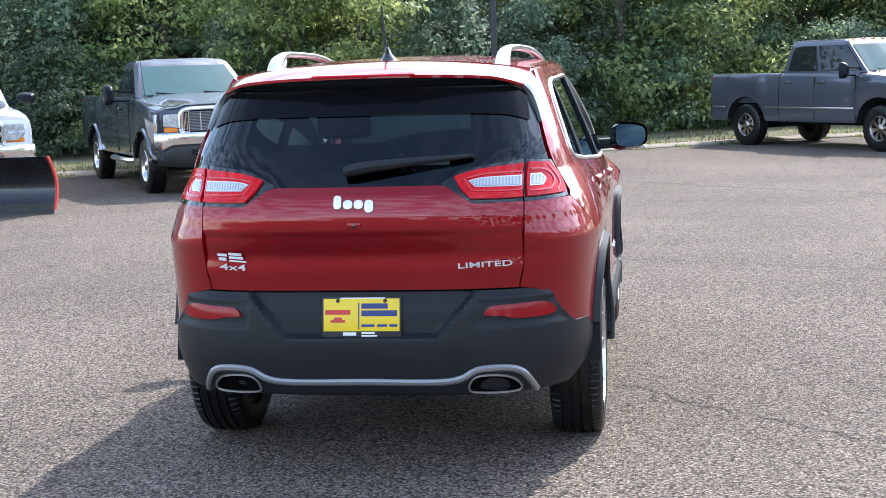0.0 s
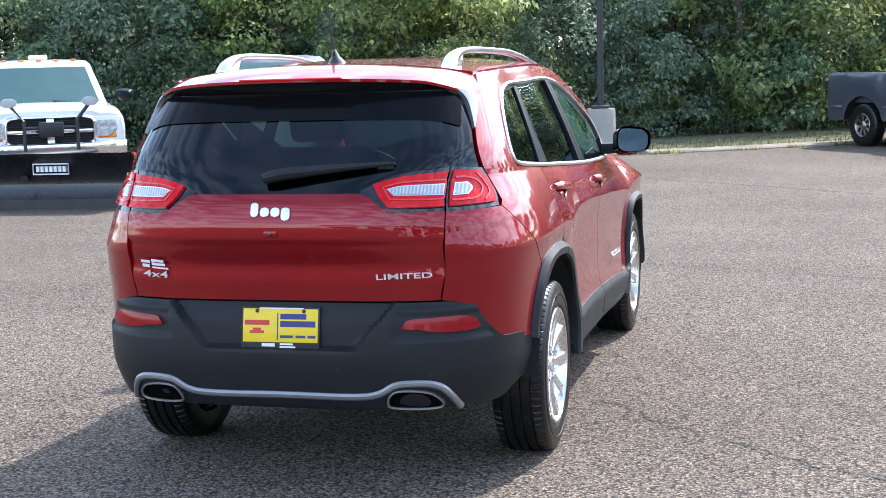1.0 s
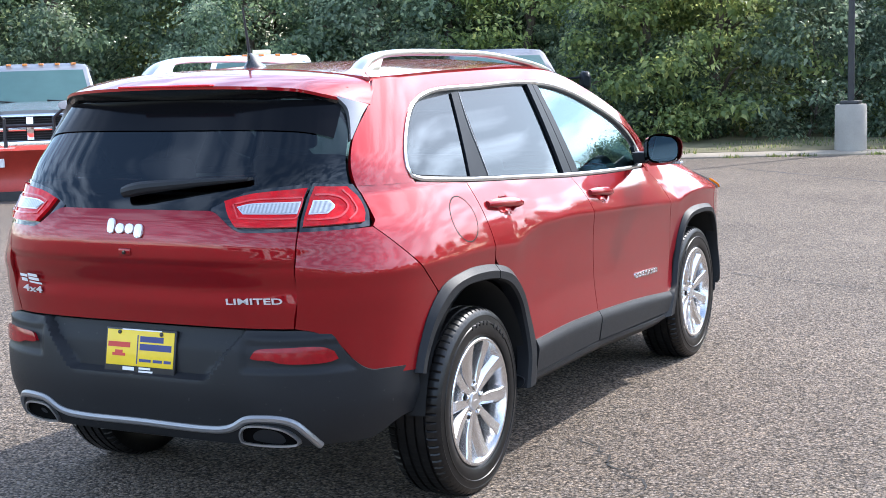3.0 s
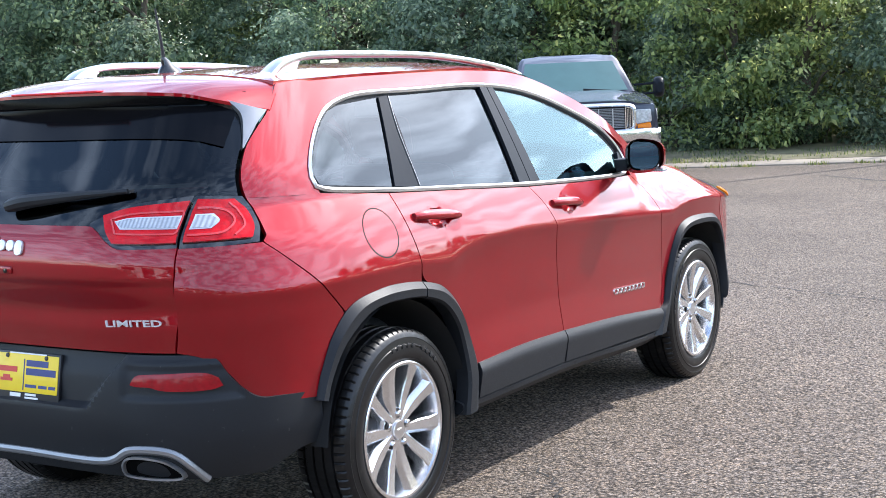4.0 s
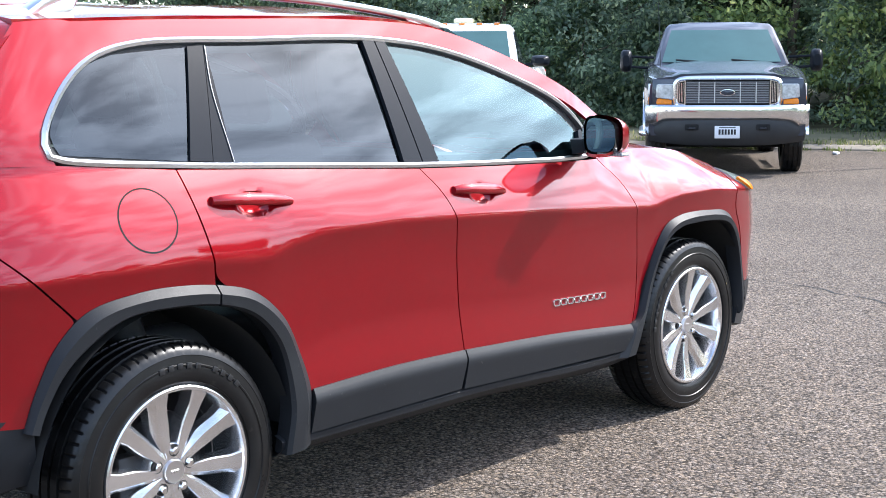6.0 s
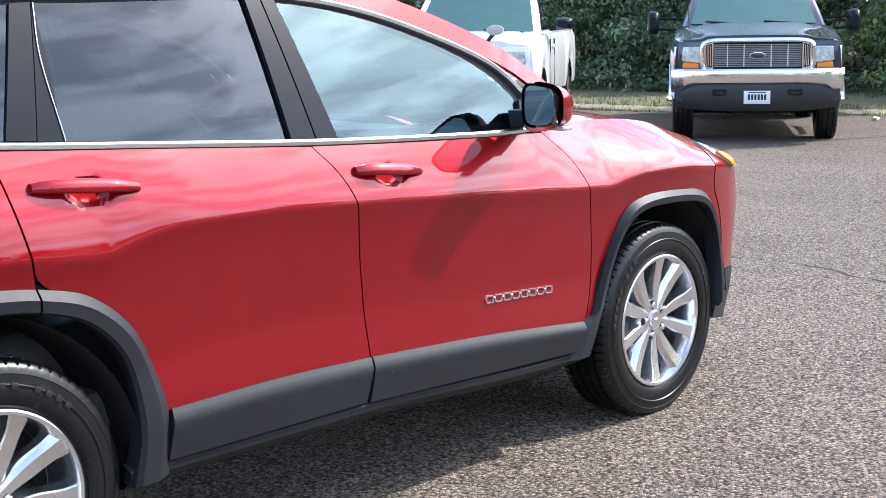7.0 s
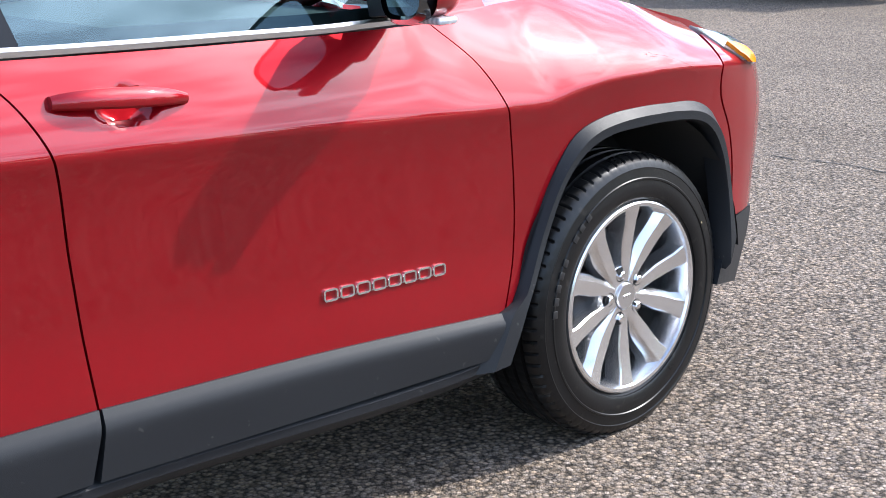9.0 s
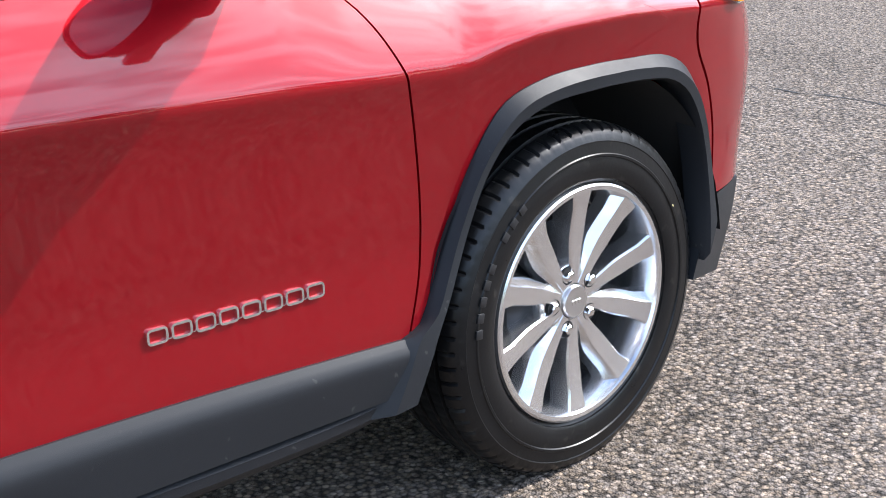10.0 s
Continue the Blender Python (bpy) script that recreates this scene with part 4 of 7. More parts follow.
    lathe(cb, [(-0.040, 0.0335), (-0.029, 0.0330), (-0.026, 0.0310), (-0.0265, 0.0285), (-0.0255, 0.0005)], 32)
    for dy in (-0.013, -0.004, 0.005):
        box(cb, -0.027, -0.0245, dy, dy + 0.0065, -0.005, 0.005, 0.001, 1)
    flipx(cb)
    bmesh.ops.translate(cb, verts=cb.verts, vec=(x, y, z))
    part("hub_cap", cb, SATIN, wheel, "satin hub cap with a small raised mark")
    for k in range(5):
        a = spin + 2 * math.pi * (k + 0.5) / 5
        at_nut = (0, 0.0575 * math.cos(a), 0.0575 * math.sin(a))
        # a black disc under each nut paints the shade of its pocket
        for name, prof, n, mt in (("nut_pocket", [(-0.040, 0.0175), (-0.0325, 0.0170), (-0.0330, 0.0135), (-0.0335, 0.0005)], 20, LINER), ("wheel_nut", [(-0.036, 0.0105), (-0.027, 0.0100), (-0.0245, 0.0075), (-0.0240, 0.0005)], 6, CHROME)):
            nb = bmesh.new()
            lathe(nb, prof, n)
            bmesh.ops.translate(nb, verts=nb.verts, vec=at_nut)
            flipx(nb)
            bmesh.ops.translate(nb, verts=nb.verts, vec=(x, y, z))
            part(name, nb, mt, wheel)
    db = bmesh.new()
    lathe(db, [(-0.09, 0.155), (-0.11, 0.155), (-0.11, 0.05), (-0.075, 0.05), (-0.075, 0.001)], 40)
    box(db, -0.13, -0.07, -0.15, -0.07, -0.06, 0.06, 0.01)
    flipx(db)
    bmesh.ops.translate(db, verts=db.verts, vec=(x, y, z))
    part("brake_disc", db, DARK_METAL, wheel)
    # near-black disc closes the wheel, standing for shade behind the spokes
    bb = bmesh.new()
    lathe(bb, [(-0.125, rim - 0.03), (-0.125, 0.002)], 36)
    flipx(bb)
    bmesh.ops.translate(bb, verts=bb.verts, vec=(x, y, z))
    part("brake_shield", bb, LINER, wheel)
    if out > 0:
        # raised marks moulded round the sidewall
        first, count = (1.75, 10) if y < 1 else (3.05, 9)
        for k in range(count):
            if k == 5:
                continue
            a = first - 0.105 * k
            mb = bmesh.new()
            box(mb, -0.003, 0.0030, -0.009, 0.009, -0.008, 0.008, 0.001)
            mb.transform(Matrix.Translation((x, y + 0.292 * math.cos(a), z + 0.292 * math.sin(a))) @ Matrix.Rotation(a - math.pi / 2, 4, "X"))
            part("sidewall_mark", mb, RUBBER_MARK, wheel)
    if out > 0 and y > 1:
        pb = bmesh.new()
        lathe(pb, [(-0.004, 0.0045), (0.0004, 0.004), (0.0006, 0.0003)], 10)
        bmesh.ops.translate(pb, verts=pb.verts, vec=(x, y + 0.262, z + 0.138))
        part("paint_dot", pb, BALANCE_DOT, wheel, "pale yellow balance dot")
    return wheel


for wy in (0.0, 2.70):
    for sg in (1, -1):
        car_wheel(suv, (sg * 0.892, wy, 0.347), out=sg, spin=1.22 if wy > 1 else 0.86)


def arch_liner(y, top):
    """The dark tub over a wheel."""
    bm = bmesh.new()
    rows = []
    for i in range(25):
        a = 0.03 * math.pi + 0.94 * math.pi * i / 24
        r = 0.43
        yy, zz = y + r * math.cos(a), min(0.347 + 0.45 * math.sin(a), top)
        rows.append([(0.872, yy, zz), (0.60, yy, zz - 0.005), (0.55, yy, zz - 0.01)])
    vs = mesh_grid(bm, rows)
    bm.faces.new([r[-1] for r in vs])
    return bm


both(lambda: arch_liner(0.0, 0.80), "arch_liner", LINER, suv)
both(lambda: arch_liner(2.70, 0.775), "arch_liner", LINER, suv)
bm = bmesh.new()
box(bm, -0.76, 0.76, 0.42, 2.20, 0.27, 0.40, 0.03)
box(bm, -0.50, 0.50, -0.74, 3.35, 0.34, 0.58, 0.03)
tube(bm, [(-0.55, 0.0, 0.35), (0.55, 0.0, 0.35)], 0.05, 8)
tube(bm, [(0.30, -0.05, 0.33), (0.36, -0.60, 0.36), (0.48, -0.80, 0.385)], 0.035, 8)
tube(bm, [(-0.30, -0.05, 0.33), (-0.36, -0.60, 0.36), (-0.48, -0.80, 0.385)], 0.035, 8)
part("underbody", bm, LINER, suv)


# ---- lamps, badges and fittings of the suv
def lamp_sheet(pts_lo, pts_hi, off, n=20, lip=0.014):
    return panel(bmesh.new(), body, pts_lo, pts_hi, None, None, n, 10, off, lip)


for sg in (1, -1):
    turn = (lambda b: flip_x(b)) if sg < 0 else (lambda b: b)
    # black bed of both lamps
    lo = body.X([(0.36, 1.060), (0.50, 1.058), (GATE_X - 0.003, 1.058)], 12)
    hi = body.X([(0.315, 1.150), (0.42, 1.200), (GATE_X - 0.003, 1.226)], 12)
    part("lamp_surround", turn(lamp_sheet(lo, hi, -0.003, 20)), GLOSS_BLACK, suv)
    lo = body.X([(GATE_X + 0.003, 1.060), (0.767, 1.070)], 8)
    hi = body.X([(GATE_X + 0.003, 1.226), (0.704, 1.214)], 8)
    rt = body.X([(0.767, 1.070), (0.755, 1.110), (0.728, 1.165), (0.704, 1.214)], 12)
    part("lamp_surround", turn(panel(bmesh.new(), body, lo, hi, None, rt, 16, 10, -0.002, 0.02)), GLOSS_BLACK, suv)
    # inner lamp on the tailgate
    lo = body.X([(0.425, 1.086), (0.50, 1.084), (GATE_X - 0.008, 1.083)], 12)
    hi = body.X([(0.362, 1.168), (0.44, 1.190), (GATE_X - 0.008, 1.208)], 12)
    lf = body.X([(0.425, 1.086), (0.388, 1.125), (0.362, 1.168)], 10)
    lamp = part("tail_lamp", turn(panel(bmesh.new(), body, lo, hi, lf, None, 20, 10, 0.010, 0.014)), LENS_RED, suv, "red tail lamp with a clear reversing lens")
    for name, d, o, mt in (("lens_bezel", 0.0, 0.0125, SATIN), ("clear_lens", 0.0038, 0.0145, LENS_CLEAR)):
        lo = body.X([(0.440 + d, 1.124 + d), (GATE_X - 0.016 - d, 1.121 + d)], 12)
        hi = body.X([(0.412 + d, 1.148 - d), (0.45, 1.158 - d), (GATE_X - 0.016 - d, 1.162 - d)], 12)
        part(name, turn(lamp_sheet(lo, hi, o, 16, 0.006)), mt, lamp)
    ring = body.X(smooth_line([(0.428, 1.112), (0.52, 1.108), (GATE_X - 0.014, 1.107)], 14) + smooth_line([(GATE_X - 0.014, 1.176), (0.46, 1.170), (0.398, 1.156)], 14), 40, False)
    gb = bmesh.new()
    trim(gb, body, ring, [(-0.003, 0.008), (-0.003, 0.0135), (0.003, 0.0135), (0.003, 0.008)], True)
    part("light_guide", turn(gb), LIGHT_GUIDE, lamp)
    # outer lamp on the body
    lo = body.X([(GATE_X + 0.008, 1.083), (0.752, 1.084)], 8)
    hi = body.X([(GATE_X + 0.008, 1.212), (0.692, 1.206)], 8)
    rt = body.X([(0.752, 1.084), (0.745, 1.112), (0.718, 1.166), (0.692, 1.206)], 12)
    lamp = part("tail_lamp", turn(panel(bmesh.new(), body, lo, hi, None, rt, 18, 10, 0.010, 0.014)), LENS_RED, suv, "red tail lamp wrapping round the corner")
    for name, d, o, mt in (("lens_bezel", 0.0, 0.0125, SATIN), ("clear_lens", 0.0038, 0.0145, LENS_CLEAR)):
        lo = body.X([(GATE_X + 0.012 + d, 1.118 + d), (0.672 - d, 1.118 + d)], 8)
        hi = body.X([(GATE_X + 0.012 + d, 1.164 - d), (0.664 - d, 1.163 - d)], 8)
        rt = body.X([(0.672 - d, 1.118 + d), (0.681 - d, 1.140), (0.664 - d, 1.163 - d)], 8)
        part(name, turn(panel(bmesh.new(), body, lo, hi, None, rt, 8, 8, o, 0.006)), mt, lamp)

    ring = body.X(smooth_line([(GATE_X + 0.012, 1.102), (0.66, 1.101), (0.700, 1.106), (0.708, 1.132), (0.690, 1.164), (0.66, 1.182), (GATE_X + 0.012, 1.184)], 40), 40, False)
    gb = bmesh.new()
    trim(gb, body, ring, [(-0.0035, 0.008), (-0.0035, 0.0140), (0.0035, 0.0140), (0.0035, 0.008)])
    part("light_guide", turn(gb), LIGHT_GUIDE, lamp)
    ring = body.X(smooth_line([(0.722, 1.094), (0.728, 1.118), (0.704, 1.166), (0.684, 1.196)], 24), 24, False)
    gb = bmesh.new()
    trim(gb, body, ring, [(-0.0030, 0.008), (-0.0030, 0.0135), (0.0030, 0.0135), (0.0030, 0.008)])
    part("light_guide", turn(gb), LIGHT_GUIDE, lamp)

# dark sheets added behind the panel gaps to keep light from showing through
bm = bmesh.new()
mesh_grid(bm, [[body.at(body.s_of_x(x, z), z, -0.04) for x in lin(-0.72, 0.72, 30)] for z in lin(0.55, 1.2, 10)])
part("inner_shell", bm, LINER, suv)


def flank_backing():
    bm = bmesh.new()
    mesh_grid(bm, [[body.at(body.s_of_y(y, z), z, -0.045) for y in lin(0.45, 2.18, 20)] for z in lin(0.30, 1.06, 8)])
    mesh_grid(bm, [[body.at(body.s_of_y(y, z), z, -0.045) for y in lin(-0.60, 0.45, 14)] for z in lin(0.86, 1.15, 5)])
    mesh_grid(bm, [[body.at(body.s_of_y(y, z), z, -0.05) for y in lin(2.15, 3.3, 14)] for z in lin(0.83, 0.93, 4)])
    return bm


both(flank_backing, "inner_shell", LINER, suv)


def on_tail(x, z, off=0.0, skin=body):
    """A pose on the tail with x to the right as seen from behind and z outward."""
    s = skin.s_of_x(x, z)
    p, n = skin.at(s, z, off), skin.normal(s, z)
    r = Vector((1, 0, 0))
    r = (r - n * r.dot(n)).normalized()
    return Matrix.Translation(p) @ Matrix((r, n.cross(r), n)).transposed().to_4x4()


def on_flank(y, z, off=0.0):
    s = body.s_of_y(y, z)
    p, n = body.at(s, z, off), body.normal(s, z)
    r = Vector((0, 1, 0))
    r = (r - n * r.dot(n)).normalized()
    return Matrix.Translation(p) @ Matrix((r, n.cross(r), n)).transposed().to_4x4()


def bars(name, m, cells, material, parent, depth=0.003, bevel=0.0, label=""):
    """Flat raised bars, (x0, x1, y0, y1) in the plane of m, each a part."""
    for x0, x1, y0, y1 in cells:
        bm = bmesh.new()
        box(bm, x0, x1, y0, y1, -depth, depth, bevel, 1)
        bm.transform(m)
        part(name, bm, material, parent, label)


# maker's badge on the tailgate: four raised rounded shapes
m = on_tail(-0.004, 1.080, 0.004)
for x0, x1, y0, y1 in ((-0.074, -0.046, -0.024, 0.030), (-0.038, -0.004, -0.024, 0.012), (0.002, 0.036, -0.024, 0.012), (0.042, 0.074, -0.038, 0.012)):
    bm = bmesh.new()
    r = (x1 - x0) * 0.46
    prism(bm, [tuple(p) for p in rounded([(x0, y0), (x1, y0), (x1, y1), (x0, y1)], (r,) * 4)], "z", -0.004, 0.005, 0.002, 2)
    bm.transform(m)
    part("badge_shape", bm, BRIGHT_BADGE, suv)
lettering("trim_badge", "LIMITED", 0.029, on_tail(0.470, 0.834, 0.003), BRIGHT_BADGE, suv, 0.002, 1.97, "chrome lettered trim badge")
lettering("drive_badge", "4x4", 0.034, on_tail(-0.490, 0.832, 0.003), BRIGHT_BADGE, suv, 0.002, 2.2, "chrome lettered drive badge")
bars("dealer_decal", on_tail(-0.490, 0.870, 0.002), [(-0.062, -0.022, 0.004, 0.014), (-0.058, -0.026, -0.014, -0.002), (-0.014, 0.040, 0.010, 0.020), (-0.014, 0.045, -0.004, 0.006), (-0.014, 0.058, -0.016, -0.010)], DECAL, suv, 0.0008)
# model badge on each front door: a row of letter-sized plain shapes
for sg in (1, -1):
    base = on_flank(1.905, 0.560, 0.003) @ pose(0, 0, 0, 0, 0, -2.6)
    bm = bmesh.new()
    box(bm, -0.160, 0.156, -0.0092, -0.0078, -0.003, -0.0016)
    bm.transform(base)
    row = part("model_badge", flip_x(bm) if sg < 0 else bm, CHROME, suv, "chrome model badge on the front door")
    for k in range(8):
        x0 = -0.165 + k * 0.0415
        bm = bmesh.new()
        loop = rounded([(x0, -0.0095), (x0 + 0.032, -0.0095), (x0 + 0.032, 0.0115), (x0, 0.0115)], (0.006,) * 4, 3)
        sweep(bm, [Vector((p.x, p.y, 0.0)) for p in loop], [(0, 0, 1)] * len(loop), [(-0.0027, -0.003), (-0.0020, 0.002), (0.0020, 0.002), (0.0027, -0.003)], True)
        bm.transform(base)
        part("badge_shape", flip_x(bm) if sg < 0 else bm, CHROME, row)
# camera and latch under the badge line
bm = bmesh.new()
box(bm, -0.026, 0.026, -0.012, 0.014, -0.012, 0.006, 0.005)
bm.transform(on_tail(-0.004, 0.993, 0.0))
cam_box = part("rear_camera", bm, RED, suv)
bm = bmesh.new()
lathe(bm, [(0.0, 0.008), (0.010, 0.007), (0.011, 0.0005)], 16, "z")
bm.transform(on_tail(-0.004, 0.993, 0.0))
part("camera_eye", bm, GLOSS_BLACK, cam_box)

# number-plate frame with an advertising plate: yellow, with bars for its words
pm = Matrix.Translation((0.003, -0.866, 0.641)) @ pose(0, 0, 0, 79, 0, 0)
bm = bmesh.new()
box(bm, -0.152, 0.152, -0.078, 0.078, -0.012, 0.004, 0.004)
bm.transform(pm)
plate = part("plate_frame", bm, PLATE_BLACK, suv, "black plate frame round a yellow dealer plate")
bm = bmesh.new()
box(bm, -0.1445, 0.1445, -0.052, 0.070, 0.0, 0.006, 0.001)
bm.transform(pm)
part("plate", bm, YELLOW, plate, "yellow plate printed with plain bars")
P6 = pm @ Matrix.Translation((0, 0, 0.0065))
bars("print_bar", P6, [(-0.012, -0.008, -0.045, 0.055), (0.0, 0.10, 0.032, 0.052), (0.0, 0.135, 0.004, 0.026), (0.0, 0.05, -0.036, -0.026), (0.06, 0.098, -0.036, -0.026), (0.106, 0.136, -0.036, -0.026)], PLATE_BLUE, plate, 0.0006)
bars("print_mark", P6, [(-0.138, -0.042, 0.010, 0.028), (-0.118, -0.062, -0.020, -0.010), (-0.106, -0.074, -0.010, 0.0)], PLATE_RED, plate, 0.0006)
bars("frame_bar", pm @ Matrix.Translation((0, 0, 0.0055)), [(-0.08, 0.09, 0.070, 0.074), (-0.070, -0.02, -0.068, -0.056), (0.0, 0.05, -0.062, -0.055), (0.0, 0.06, -0.072, -0.066)], DECAL, plate, 0.0006)
for px in (-0.09, 0.09):
    bm = bmesh.new()
    lathe(bm, [(0.004, 0.008), (0.009, 0.007), (0.010, 0.0005)], 12, "z")
    bm.transform(pm @ Matrix.Translation((px, 0.062, 0)))
    part("screw", bm, PLATE_BLACK, plate)

# the spoiler's dark reflection, drawn as a black band atop the rear window
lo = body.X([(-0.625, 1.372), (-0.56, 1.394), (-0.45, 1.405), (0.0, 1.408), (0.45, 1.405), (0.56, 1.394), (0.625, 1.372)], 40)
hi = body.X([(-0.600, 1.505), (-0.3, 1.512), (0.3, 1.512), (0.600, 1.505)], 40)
part("shade_band", panel(bmesh.new(), body, lo, hi, None, None, 40, 6, -0.0015, 0.0), SPOILER_REFLECTION, suv)

# rear wiper
bm = bmesh.new()
path = [body.at(body.s_of_x(x, z), z, o) for x, z, o in smooth_line([(-0.045, 1.185, 0.022), (0.02, 1.196, 0.027), (0.12, 1.208, 0.025), (0.26, 1.223, 0.021), (0.42, 1.238, 0.014)], 20)]
tube(bm, path, [0.020, 0.024, 0.025, 0.025, 0.024, 0.023, 0.022, 0.021, 0.020, 0.019, 0.018, 0.017, 0.016, 0.015, 0.014, 0.013, 0.012, 0.011, 0.010, 0.009, 0.008], 10)
wiper = part("rear_wiper", bm, BLACK_PLASTIC, suv, "black rear wiper arm")
bm = bmesh.new()
path = [body.at(body.s_of_x(x, z), z, 0.010) for x, z in smooth_line([(0.03, 1.197), (0.22, 1.217), (0.43, 1.240)], 16)]
sweep(bm, path, [(0, -1, 0)] * len(path), [(-0.005, -0.012), (-0.005, 0.006), (0.005, 0.006), (0.005, -0.012)])
part("wiper_blade", bm, SEAL, wiper)
# aerial
bm = bmesh.new()
lathe(bm, [(0.0, 0.036), (0.012, 0.030), (0.03, 0.016), (0.05, 0.010), (0.06, 0.006)], 16, "z")
for v in bm.verts:
    v.co.y *= 1.9
    v.co.y -= v.co.z * 0.7
bmesh.ops.translate(bm, verts=bm.verts, vec=(0.0, -0.085, roof_z(0, -0.08) - 0.006))
aerial = part("aerial_base", bm, GLOSS_BLACK, suv)
bm = bmesh.new()
tube(bm, [(-0.006, -0.112, 1.640), (-0.010, -0.122, 1.74), (-0.016, -0.136, 1.865)], [0.0075, 0.0055, 0.0035], 8)
part("aerial_rod", bm, PLATE_BLACK, aerial)


def roof_rail():
    bm = bmesh.new()
    pts = smooth_line([(0.480, -0.155, 1.592), (0.482, -0.09, 1.632), (0.485, 0.01, 1.657), (0.492, 0.12, 1.667), (0.508, 0.45, 1.668), (0.52, 0.85, 1.657), (0.527, 1.22, 1.624), (0.527, 1.42, 1.594), (0.524, 1.55, 1.560)], 60)
    rings, n = [], 12
    for i, p in enumerate(pts):
        e = min(i, 60 - i) / 60
        w, h = 0.021 + 0.010 * sstep(0.16, 0.0, e), 0.014 + 0.006 * sstep(0.14, 0.0, e)
        rings.append([bm.verts.new((p[0] + w * math.copysign(abs(math.cos(a)) ** 0.7, math.cos(a)), p[1], p[2] + h * math.copysign(abs(math.sin(a)) ** 0.7, math.sin(a)))) for a in lin(0, 2 * math.pi, n)[:-1]])
    for a, b in zip(rings, rings[1:]):
        for k in range(n):
            bm.faces.new((a[k], a[(k + 1) % n], b[(k + 1) % n], b[k]))
    bm.faces.new(rings[0][::-1])
    bm.faces.new(rings[-1])
    return bm


def rail_foot(outline, x0, x1):
    bm = bmesh.new()
    prism(bm, outline, "x", x0, x1, 0.007)
    return bm


both(roof_rail, "roof_rail", SATIN, suv, "satin silver roof rail")
both(lambda: rail_foot([(-0.165, 1.565), (-0.13, 1.612), (-0.06, 1.640), (0.03, 1.648), (-0.01, 1.615), (-0.045, 1.570)], 0.462, 0.504), "rail_foot", SATIN, suv)
both(lambda: rail_foot([(1.32, 1.606), (1.44, 1.588), (1.56, 1.543), (1.44, 1.548), (1.37, 1.573)], 0.506, 0.546), "rail_foot", SATIN, suv)


def mirror_shell(y0, y1, grow, z0=1.172, x0=0.968, w=0.092, h=0.072, ny=10, n=28):
    bm, rings = bmesh.new(), []
    for j in range(ny + 1):
        t = j / ny
        k = grow(t)
        ring = []
        for a in lin(0, 2 * math.pi, n)[:-1]:
            cx, cz = math.copysign(abs(math.cos(a)) ** 0.6, math.cos(a)), math.copysign(abs(math.sin(a)) ** 0.6, math.sin(a))
            x = x0 + w * cx * k - 0.02 * t
            ring.append(bm.verts.new((x, y0 + (y1 - y0) * t - 0.34 * w * cx * k * (1 - 0.7 * t), z0 + h * cz * k * (1 - 0.12 * cx) - 0.012 * t)))
        rings.append(ring)
    for a, b in zip(rings, rings[1:]):
        for k in range(n):
            bm.faces.new((a[k], a[(k + 1) % n], b[(k + 1) % n], b[k]))
    bm.faces.new(rings[-1])
    return bm, rings


def mirror_housing():
    bm, rings = mirror_shell(1.872, 1.916, lambda t: 0.96 + 0.045 * t)
    return bm


def mirror_cap():
    bm, rings = mirror_shell(1.915, 2.03, lambda t: max(1 - t ** 2.6 * 0.75, 0.2))
    return bm


def mirror_face():
    bm = bmesh.new()
    bm.faces.new([bm.verts.new((0.968 + 0.081 * math.copysign(abs(math.cos(a)) ** 0.6, math.cos(a)), 1.878 - 0.34 * 0.081 * math.copysign(abs(math.cos(a)) ** 0.6, math.cos(a)), 1.172 + 0.062 * math.copysign(abs(math.sin(a)) ** 0.6, math.sin(a)) * (1 - 0.12 * math.cos(a)))) for a in lin(0, 2 * math.pi, 28)[:-1]])
    return bm


def mirror_arm():
    bm = bmesh.new()
    prism(bm, [(0.80, 1.090), (0.93, 1.10), (0.96, 1.125), (0.93, 1.155), (0.79, 1.150)], "y", 1.935, 2.02, 0.012)
    return bm


def mirror_sail():
    lo = body.Y([(1.99, 1.088), (2.07, 1.094)], 6)
    hi = body.Y([(2.02, 1.175), (2.04, 1.180)], 6)
    return panel(bmesh.new(), body, lo, hi, None, None, 6, 6, 0.004, 0.02)


